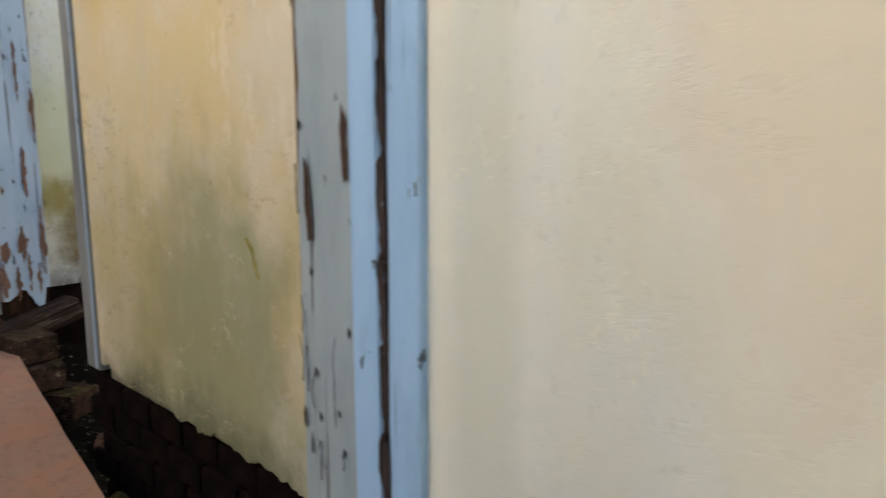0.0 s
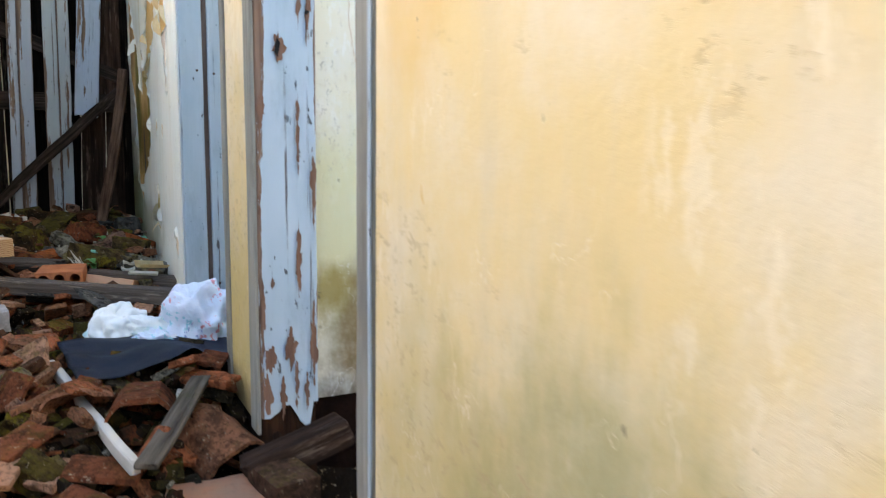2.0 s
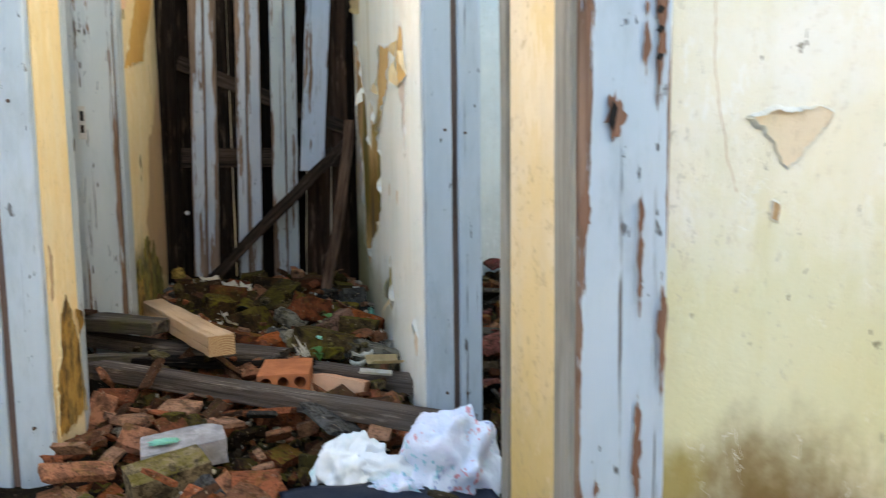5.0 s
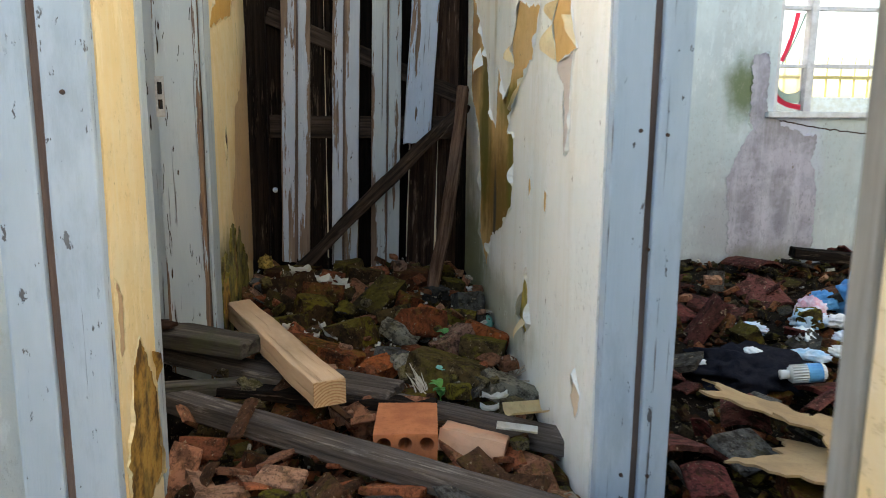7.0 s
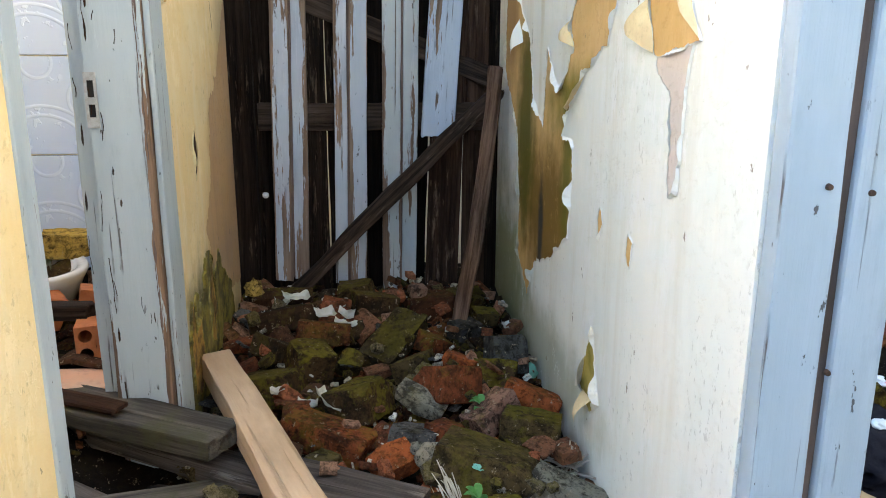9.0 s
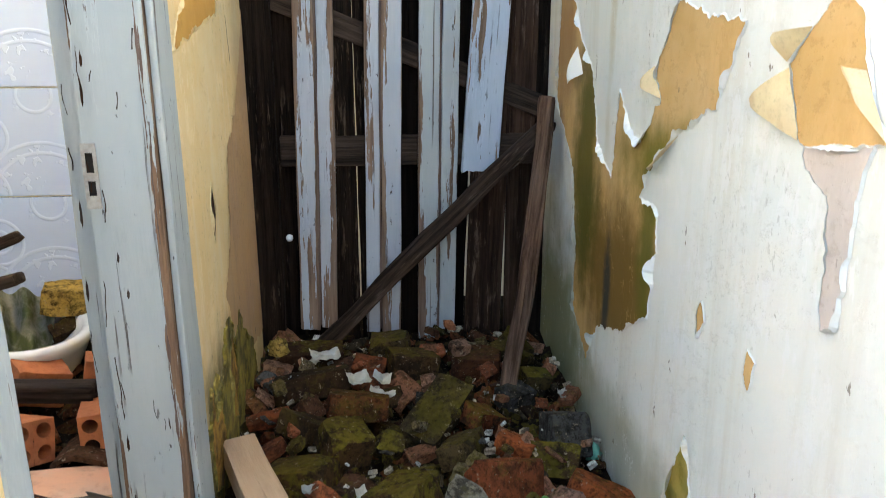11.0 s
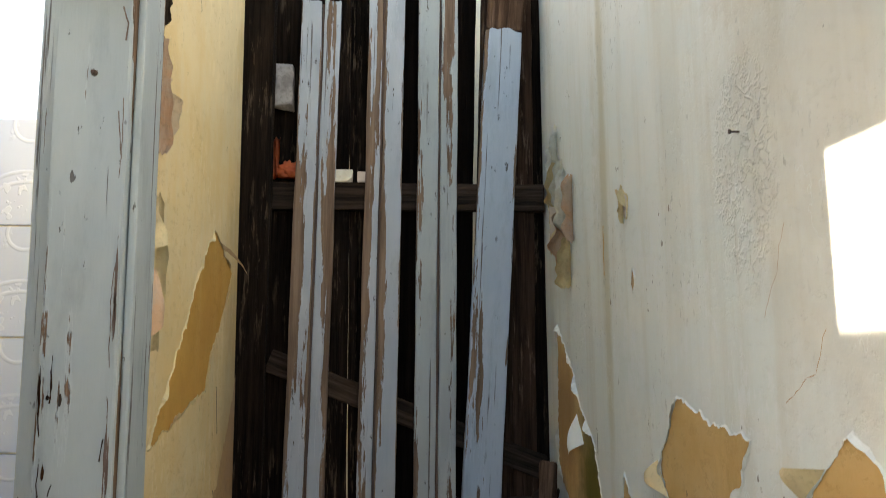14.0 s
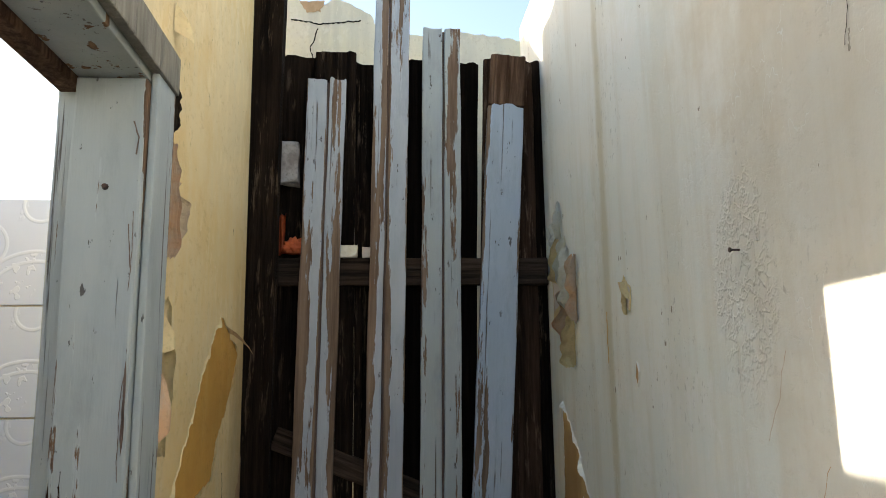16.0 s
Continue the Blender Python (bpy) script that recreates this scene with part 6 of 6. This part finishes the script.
torn_card("cardboard", 0.16, 0.28, 3, pose(1.36, 4.22, 0.275, 12, 8, 60), "torn tan cardboard on the rubble")
torn_card("cardboard", 0.20, 0.32, 5, pose(1.50, 4.02, 0.265, 10, -6, 100), "torn tan cardboard on the rubble")
torn_card("cardboard", 0.26, 0.30, 8, pose(1.36, 3.92, 0.25, -8, 4, 30), "torn tan cardboard on the rubble")
for n, (x, y, sx, sy, sz, material, label) in enumerate(((1.96, 4.93, 0.10, 0.08, 0.07, M_PALEBLUE, "pale blue cloth crumpled on the rubble"), (2.02, 5.02, 0.09, 0.08, 0.08, M_PINKCLOTH, "pink printed cloth crumpled on the rubble"), (1.86, 4.80, 0.11, 0.07, 0.05, M_WRAP, "white crumpled cloth on the rubble"), (2.12, 5.10, 0.08, 0.08, 0.07, M_BLUEBAG, "blue cloth crumpled on the rubble"), (1.78, 4.63, 0.09, 0.05, 0.035, M_PALEBLUE, "pale blue rag on broken slates"), (1.36, 4.57, 0.06, 0.03, 0.03, M_WRAP, "white shoe-shaped plastic scrap on rubble"), (1.56, 4.60, 0.04, 0.05, 0.03, M_WRAP, "white paper scrap on black cloth"))):
    single("rag", crumple(sx * 0.62, sy * 0.62, sz * 0.6, n + 1.7, 0.34, 4, 2.2), material, pose(x, y, ground_z(x, y) + 0.06 + (0.05 if n == 6 else 0), 0, 0, n * 37), label, "cloth", "rags", smooth=True)
single("plastic_bag", crumple(0.10, 0.08, 0.10, 5.7, 0.4, 4), M_BLUEBAG, pose(2.28, 5.1, 0.31, 0, 0, 30), "bright blue plastic bag crumpled on the rubble", "plastic bag", smooth=True)
for i, (x, y, s) in enumerate(((2.10, 4.95, 0.06), (1.98, 4.75, 0.05), (1.88, 4.62, 0.045), (1.72, 4.90, 0.05), (1.18, 4.55, 0.04), (2.2, 4.6, 0.06))):
    single("white_wrapper", crumple(s, s * 0.7, s * 0.45, i + 3.2, 0.45, 4), M_BAG if i % 2 else M_WPLASTIC, pose(x, y, 0.27, 0, 0, i * 50), "crumpled white plastic wrapper on rubble", "plastic wrapping", "wrappers", smooth=True)


# ---- rubble, piece by piece ----
# x, y, height over the ground, length, width, thickness, turns about x, y, z, material, label
HEAP = (
    (0.045, 5.54, 0.060, 0.22, 0.11, 0.070, 6, 0, 6, M_DKBRICK, "dark brown mossy brick on the rubble"),
    (0.070, 5.31, 0.075, 0.23, 0.115, 0.070, -14, -6, 8, M_DKBRICK, "dark reddish-brown brick lying on the rubble"),
    (0.228, 5.42, 0.060, 0.105, 0.07, 0.035, 18, 10, -10, M_REDBRICK, "orange-red brick shard on the rubble"),
    (0.352, 5.42, 0.060, 0.15, 0.12, 0.075, -6, 10, 14, M_MOSS, "yellow-green moss-covered brick in rubble"),
    (0.545, 5.43, 0.055, 0.16, 0.11, 0.080, 4, 0, -12, M_DKBRICK, "dark brown broken brick in the heap"),
    (0.495, 5.42, 0.115, 0.06, 0.05, 0.030, 8, 4, 20, M_PINKBRICK, "small pink brick chip on a dark brick"),
    (0.405, 5.14, 0.075, 0.23, 0.12, 0.055, 12, -24, 52, M_MOSS, "large slanting slab under olive moss"),
    (0.455, 5.00, 0.055, 0.15, 0.10, 0.060, -22, 12, 70, M_MOSS, "olive mossy brick in the heap"),
    (0.165, 5.02, 0.070, 0.125, 0.12, 0.105, 10, 12, 25, M_MOSS, "lumpy moss-covered brick end"),
    (0.200, 5.16, 0.080, 0.17, 0.10, 0.065, -16, 8, 4, M_BRICK, "reddish mossy brick in the heap"),
    (0.075, 4.92, 0.055, 0.165, 0.13, 0.085, -10, -10, -14, M_MOSS, "mossy brick beside the pine timber"),
    (0.305, 4.80, 0.075, 0.15, 0.135, 0.095, -18, 6, 60, M_MOSS, "thick yellow-green mossy brick"),
    (0.530, 4.83, 0.085, 0.15, 0.13, 0.095, -20, 16, 34, M_REDBRICK, "bright orange-red ribbed brick chunk"),
    (0.455, 4.775, 0.070, 0.14, 0.06, 0.045, 10, 22, -24, M_MORTAR, "grey lump of mortar stuck to a brick"),
    (0.620, 4.715, 0.070, 0.145, 0.09, 0.065, -12, -20, 38, M_PINKBRICK, "pinkish-brown brick tilted on the rubble"),
    (0.740, 4.80, 0.075, 0.165, 0.095, 0.065, -14, 18, -24, M_REDBRICK, "red brick by the white wall"),
    (0.700, 4.635, 0.085, 0.15, 0.115, 0.075, -10, 8, -16, M_MOSS, "brick with a moss-green top"),
    (0.715, 5.03, 0.075, 0.115, 0.11, 0.110, -24, 4, 8, M_SLATE, "dark grey brick by the white wall"),
    (0.575, 4.515, 0.065, 0.235, 0.17, 0.095, -12, 10, -22, M_MOSS, "large mossy lump of old masonry"),
    (0.228, 4.685, 0.060, 0.24, 0.105, 0.075, -8, 12, -24, M_BRICK, "long brown-red brick beside the pine timber"),
    (0.378, 4.56, 0.055, 0.11, 0.085, 0.045, 14, -14, 22, M_REDBRICK, "orange clay shard behind the board"),
    (0.740, 4.43, 0.060, 0.20, 0.085, 0.070, -8, 12, -34, M_MORTAR, "grey brick with a whitewashed top"),
    (0.425, 4.64, 0.045, 0.12, 0.10, 0.060, -12, 6, -8, M_SLATE, "dark grey broken brick in the heap"),
    (-0.030, 5.16, 0.060, 0.12, 0.05, 0.030, 10, -10, 10, M_REDBRICK, "orange clay shard by the yellow wall"),
    (-0.050, 5.36, 0.070, 0.075, 0.05, 0.035, 30, 20, -40, M_SLATE, "grey-blue stone chip in the rubble"),
    (0.520, 5.14, 0.060, 0.11, 0.09, 0.055, 10, 26, 40, M_BRICK, "reddish-brown broken brick corner in rubble"),
    (0.580, 4.98, 0.060, 0.10, 0.08, 0.050, -16, 10, -30, M_REDBRICK, "small red brick piece in rubble"),
    (0.630, 5.25, 0.050, 0.10, 0.08, 0.060, 8, 0, 30, M_SLATE, "grey stone in the rubble"),
    (0.700, 5.32, 0.055, 0.09, 0.07, 0.050, 8, 10, 10, M_STONE, "grey-green stone by the wall"),
    (0.660, 5.50, 0.060, 0.14, 0.09, 0.060, 4, 0, 10, M_STONE, "grey-green stone against the planks"),
    (0.290, 5.55, 0.060, 0.13, 0.09, 0.060, 4, -8, -10, M_MOSS, "mossy stone against the planks"),
    (0.500, 4.66, 0.050, 0.10, 0.07, 0.050, 4, 14, 50, M_REDBRICK, "broken red hollow brick in the heap"),
    (0.470, 4.42, 0.040, 0.15, 0.09, 0.050, -6, 0, 8, M_BRICK, "brown brick behind the long plank"),
)
for n, (x, y, lift, sx, sy, sz, rx, ry, rz, material, label) in enumerate(HEAP):
    single("brick" if sx > 0.12 else "stone", chunk(sx * 0.88, sy * 0.88, sz * 0.95, 600 + n, 2 + n % 3, 0.07, 0.0035), material, pose(x, y, ground_z(x, y) + lift, rx, ry, rz), label, "brick" if sx > 0.12 else "stone", "rubble pieces")
for n, (x, y, s) in enumerate(((0.455, 4.53, 0.030), (0.475, 4.52, 0.022), (0.44, 4.515, 0.02), (0.50, 4.53, 0.018), (0.43, 4.55, 0.016))):
    single("pebble", crumple(s, s * 0.8, s * 1.1, n + 2.2, 0.3, 3, 1.3), M_MORTAR, pose(x, y, ground_z(x, y) + 0.085, 0, 0, n * 40), "grey crumbly mortar pebble", "stone", "mortar pebbles", smooth=True)


def tuft(m, n, length, spread, seed, label):
    """A frayed bundle of pale wood fibres, each fibre a part."""
    t = thing("fibre_bundle", m, label, "wood fibre")
    r = random.Random(seed)
    for k in range(n):
        h, w = length * r.uniform(0.5, 1.1), r.uniform(0.002, 0.005)
        bm = rough_board(w, 0.0015, h, seed + k, 0.003, 0.0, 0.0, 5, r.uniform(-0.012, 0.012))
        part("fibre", bm, M_FIBRE, t).matrix_basis = pose(r.uniform(-0.02, 0.02), r.uniform(-0.02, 0.02), 0, r.gauss(0, spread), r.gauss(0, spread), r.uniform(0, 180))


tuft(pose(0.775, 4.56, ground_z(0.775, 4.56) + 0.045, 20, -14, 0), 24, 0.085, 30, 5, "frayed pale wood fibres by the white wall")
tuft(pose(0.50, 4.41, ground_z(0.50, 4.41) + 0.04, -50, -30, 0), 16, 0.12, 9, 9, "grey frayed splinter of weathered wood")
for n, (x, y, lift, w, h, rx, ry, rz) in enumerate(((0.225, 4.77, 0.10, 0.045, 0.085, 30, 20, 60), (0.175, 4.80, 0.085, 0.05, 0.03, 10, 5, 0), (0.20, 5.27, 0.10, 0.06, 0.05, 15, 0, 20), (0.26, 5.19, 0.11, 0.016, 0.07, 10, 60, 80), (0.06, 5.40, 0.10, 0.05, 0.022, 20, 0, 20), (0.26, 5.30, 0.09, 0.05, 0.04, 20, 20, 0), (0.10, 4.83, 0.10, 0.035, 0.016, 5, 0, 14), (0.02, 5.28, 0.09, 0.03, 0.02, 5, 10, 80), (0.745, 5.18, 0.08, 0.04, 0.03, 20, 10, 40), (0.68, 4.31, 0.10, 0.07, 0.02, 8, 0, 5), (0.66, 4.28, 0.09, 0.05, 0.018, 8, 0, -10))):
    single("plaster_flake", sheet(w, h, lambda u, v: 0.010 * u * u + 0.010 * v * v + 0.010 * noise.noise(Vector((u * 2, v * 2, n * 3.1))), 8, 8, 0.003), M_FLAKE, pose(x, y, ground_z(x, y) + lift, rx, ry, rz), "white curled paint flake on the rubble", "plaster flake", "paint flakes")
rnd = random.Random(7)
BRICKS = [mesh_of("broken_brick", chunk(0.195 - 0.014 * i, 0.11 - 0.003 * i, 0.062, 200 + i, 1 + i % 3, 0.045, 0.0055), M_BRICK) for i in range(7)]
LUMPS = [mesh_of("mortar_lump", chunk(0.10, 0.085, 0.06, 220 + i, 4, 0.18, 0.008), M_STONE) for i in range(5)]
TILES = [mesh_of("tile_shard", roof_tile(0.10 + 0.01 * i, 0.10 + 0.012 * i, 0.018 + 0.004 * (i % 3), 0.011, 240 + i, i % 2), M_CLAY) for i in range(7)]
REDS = [mesh_of("brick_shard", chunk(0.11, 0.07, 0.045, 260 + i, 3, 0.15, 0.005), M_CLAY) for i in range(5)]
DARKS = [mesh_of("dark_tile", roof_tile(0.13 + 0.01 * i, 0.17 + 0.012 * i, 0.022 + 0.004 * (i % 3), 0.011, 280 + i, i % 2), M_OXBLOOD) for i in range(5)]
SLATES = [mesh_of("slate", chunk(0.16 - 0.012 * i, 0.11, 0.018, 290 + i, 3, 0.14, 0.002), M_SLATE) for i in range(5)]
SLIVERS = [mesh_of("tile_sliver", chunk(0.15 - 0.012 * i, 0.05 + 0.006 * i, 0.016, 310 + i, 2, 0.12, 0.0025), M_CLAY) for i in range(6)]
KINDS = {"tile_sliver": (SLIVERS, "flat terracotta tile sliver in the rubble", "tile shard"), "dark_tile": (DARKS, "dark red broken roof tile in the rubble", "tile shard"), "slate": (SLATES, "grey broken slate in the rubble", "slate"),
         "broken_brick": (BRICKS, "mossy broken brick in the rubble", "brick"), "mortar_lump": (LUMPS, "grey mossy mortar lump in the rubble", "stone"),
         "tile_shard": (TILES, "terracotta roof tile shard in the rubble", "tile shard"), "brick_shard": (REDS, "reddish brick shard in the rubble", "brick")}


def scatter(kind, x, y, lift=0.0, scale=1.0, tilt=23.0):
    meshes, label, cat = KINDS[kind]
    ob = new(kind, rnd.choice(meshes))
    ob.matrix_basis = pose(x, y, ground_z(x, y) + lift, rnd.gauss(0, tilt), rnd.gauss(0, tilt), rnd.uniform(0, 360)) @ Matrix.Scale(scale, 4)
    return tagged(ob, label, cat, "rubble pieces")


def strew(n, x0, x1, y0, y1, weights, gap, lift, scale=(0.8, 1.15)):
    """n pieces over a stretch of the plan, not closer than gap."""
    done = []
    names = list(weights)
    keep_clear = ((0.38, 0.92, 3.14, 3.68), (0.50, 0.70, 2.88, 3.16), (0.40, 0.76, 1.5, 2.78), (0.08, 0.28, 3.52, 3.82), (0.34, 0.51, 4.0, 4.2), (0.47, 0.57, 2.64, 2.90))
    big = scale[1] > 0.5
    for _ in range(n * 8):
        if len(done) >= n:
            break
        x, y = rnd.uniform(x0, x1), rnd.uniform(y0, y1)
        if any(a < x < b and c < y < d for a, b, c, d in keep_clear) or (big and any(abs(x - p[0]) < 0.07 and abs(y - p[1]) < 0.07 for p in HEAP)) or any((x - a) ** 2 + (y - b) ** 2 < gap * gap for a, b in done):
            continue
        done.append((x, y))
        scatter(rnd.choices(names, [weights[k] for k in names])[0], x, y, lift + rnd.uniform(-0.02, 0.045), rnd.uniform(*scale))


strew(110, -0.06, 0.77, 4.32, 5.62, {"brick_shard": 3, "mortar_lump": 4, "tile_shard": 2, "slate": 1}, 0.035, 0.062, (0.2, 0.42))
strew(20, -0.03, 0.74, 4.36, 5.62, {"broken_brick": 4, "mortar_lump": 2}, 0.12, 0.012, (0.7, 1.0))
strew(60, -0.06, 0.77, 4.30, 5.64, {"brick_shard": 4, "mortar_lump": 2, "tile_shard": 1.5}, 0.07, 0.050, (0.35, 0.75))
strew(50, -0.08, 0.76, 3.50, 4.36, {"tile_shard": 5, "brick_shard": 1.5, "tile_sliver": 3, "broken_brick": 0.5}, 0.07, 0.015, (0.45, 0.85))
strew(120, -0.25, 0.78, 2.35, 3.60, {"tile_shard": 6, "brick_shard": 0.8, "tile_sliver": 3, "mortar_lump": 0.5}, 0.055, 0.02, (0.4, 0.85))
strew(130, -0.15, 0.78, 2.40, 4.30, {"tile_shard": 3, "brick_shard": 1.5, "tile_sliver": 4, "mortar_lump": 2}, 0.03, 0.04, (0.25, 0.5))
strew(110, -0.12, 0.78, 2.5, 4.32, {"tile_sliver": 6, "slate": 0.5}, 0.05, 0.055, (0.6, 1.1))
strew(26, -0.4, 0.40, 1.5, 2.5, {"tile_shard": 5, "brick_shard": 2}, 0.12, 0.02)
strew(60, 1.02, 2.9, 3.3, 5.8, {"broken_brick": 2, "mortar_lump": 1.5, "brick_shard": 1, "dark_tile": 5, "slate": 4}, 0.13, 0.035, (0.8, 1.3))
strew(70, 1.02, 2.5, 3.5, 5.4, {"dark_tile": 4, "slate": 3, "brick_shard": 2}, 0.07, 0.05, (0.35, 0.6))
strew(22, -1.2, -0.32, 4.4, 5.6, {"broken_brick": 2, "brick_shard": 3, "tile_shard": 2}, 0.13, 0.02)
strew(14, 0.98, 1.9, 2.3, 2.8, {"broken_brick": 2, "brick_shard": 2, "mortar_lump": 1}, 0.14, 0.0)
single("stone", crumple(0.028, 0.024, 0.034, 3, 0.35, 3, 1.2), M_YSTONE, pose(-0.03, 5.42, 0.43), "small yellow stone on the rubble", "stone")
single("plaster_flake", sheet(0.085, 0.05, lambda u, v: 0.012 * u * u + 0.012 * noise.noise(Vector((u * 2, v * 2, 6))), 10, 8, 0.004), M_FLAKE, pose(0.10, 5.42, 0.405, 10, 5, 14), "pale curled plaster flake on the rubble", "plaster flake")
single("plastic_shred", crumple(0.018, 0.010, 0.028, 5, 0.5, 3), M_GREENBIT, pose(0.785, 5.02, 0.28), "green plastic shred by the wall", "plastic", smooth=True)
single("plastic_shred", crumple(0.020, 0.012, 0.008, 8, 0.5, 3), M_GREENBIT, pose(0.555, 4.46, 0.315, 0, 30, 40), "green plastic shred on a mossy brick", "plastic", smooth=True)


def sprout(m):
    s = thing("weed", m, "small green weed sprouting from the rubble", "plant")
    for i in range(9):
        bm = bmesh.new()
        n = 5
        rows = []
        for j in range(n + 1):
            t = j / n
            w = 0.009 * math.sin(math.pi * min(1, t * 0.95 + 0.05))
            rows.append((bm.verts.new((-w, 0.035 * t, 0.03 + 0.02 * math.sin(2.2 * t))), bm.verts.new((w, 0.035 * t, 0.03 + 0.02 * math.sin(2.2 * t)))))
        for a, b in zip(rows, rows[1:]):
            bm.faces.new((a[0], b[0], b[1], a[1]))
        part("leaf", bm, M_LEAF, s).matrix_basis = pose(0, 0, -0.012 * (i % 3), 0, 0, i * 137)
    bm = bmesh.new()
    bmesh.ops.create_cone(bm, cap_ends=True, segments=6, radius1=0.003, radius2=0.002, depth=0.06)
    part("stem", bm, M_LEAF, s).matrix_basis = pose(0, 0, 0.005)


sprout(pose(0.60, 4.72, 0.30))
sprout(pose(0.545, 4.40, 0.25))
nail = thing("wall_nail", pose(0.808, 4.463, 1.748, 0, 90), "rusty nail in the white wall", "nail")
bm = bmesh.new()
bmesh.ops.create_cone(bm, cap_ends=True, segments=8, radius1=0.0016, radius2=0.0016, depth=0.014)
part("shank", bm, M_IRON, nail)
bm = bmesh.new()
bmesh.ops.create_cone(bm, cap_ends=True, segments=10, radius1=0.004, radius2=0.0035, depth=0.002)
part("head", bm, M_IRON, nail).matrix_basis = pose(0, 0, -0.0075)


def crumbs(name, n, areas, size, material, label, lift, seed):
    """Countless small bits, as one object."""
    r = np.random.default_rng(seed)
    shapes = []
    for i in range(6):
        bm = chunk(1.0, 0.75, 0.42, 400 + i, 3, 0.2)
        bm.verts.ensure_lookup_table()
        for k, v in enumerate(bm.verts):
            v.index = k
        shapes.append((np.array([v.co[:] for v in bm.verts]), [[v.index for v in f.verts] for f in bm.faces]))
        bm.free()
    vs, fs, base = [], [], 0
    total = sum((a[1] - a[0]) * (a[3] - a[2]) * a[4] for a in areas)
    for x0, x1, y0, y1, weight in areas:
        for _ in range(int(n * (x1 - x0) * (y1 - y0) * weight / total)):
            x, y = r.uniform(x0, x1), r.uniform(y0, y1)
            s = size * r.lognormal(0, 0.45)
            m = pose(x, y, ground_z(x, y) + lift + s * r.uniform(-0.1, 0.35), r.normal(0, 28), r.normal(0, 28), r.uniform(0, 360))
            v, f = shapes[r.integers(6)]
            w = v * s * np.array([1, r.uniform(0.6, 1.1), r.uniform(0.5, 1.3)])
            rot = np.array(m.to_3x3())
            vs.append(w @ rot.T + np.array(m.translation))
            fs += [[k + base for k in q] for q in f]
            base += len(v)
    me = bpy.data.meshes.new(name)
    me.from_pydata(np.concatenate(vs).tolist(), [], fs)
    me.materials.append(material)
    return tagged(new(name, me), label, "rubble", kind="stuff")


AREAS = [(-0.11, 0.80, 2.3, 5.7, 3.0), (-0.6, 0.80, 1.2, 2.3, 1.2), (1.0, 3.0, 3.1, 5.85, 1.0), (-1.5, -0.3, 4.1, 5.65, 1.0), (0.98, 2.4, 2.0, 2.85, 0.6), (-1.4, -0.1, 2.3, 3.7, 0.5)]
crumbs("rubble_bits", 12000, AREAS, 0.026, M_SHARD, "small brown and red clay rubble bits", 0.008, 3)
crumbs("pale_bits", 420, AREAS[:1] + AREAS[2:4], 0.014, M_CHIP, "pale plaster and paint bits on the rubble", 0.03, 4)
crumbs("pale_flakes", 170, [(-0.09, 0.79, 4.35, 5.6, 1.0)], 0.011, M_CHIP, "white paint flakes strewn on the mossy bricks", 0.07, 9)

# ---- bathroom tiles and foundation bricks ----
tile_mesh = mesh_of("tile", box(-0.2235, 0.2235, -0.005, 0.006, -0.1582, 0.1582, 0.0015), M_TILE)
for i in range(3):
    for j in range(6):
        t = new("tile", tile_mesh)
        t.parent = wall_bath_back
        t.matrix_basis = pose(-0.50 - 0.225 - 0.45 * i, 5.7055, 0.355 + 0.3215 * j)
half = mesh_of("tile", box(-0.1115, 0.1115, -0.005, 0.006, -0.1582, 0.1582, 0.0015), M_TILE)
for j in range(6):
    t = new("tile", half)
    t.parent = wall_bath_back
    t.matrix_basis = pose(-0.386, 5.7055, 0.355 + 0.3215 * j)
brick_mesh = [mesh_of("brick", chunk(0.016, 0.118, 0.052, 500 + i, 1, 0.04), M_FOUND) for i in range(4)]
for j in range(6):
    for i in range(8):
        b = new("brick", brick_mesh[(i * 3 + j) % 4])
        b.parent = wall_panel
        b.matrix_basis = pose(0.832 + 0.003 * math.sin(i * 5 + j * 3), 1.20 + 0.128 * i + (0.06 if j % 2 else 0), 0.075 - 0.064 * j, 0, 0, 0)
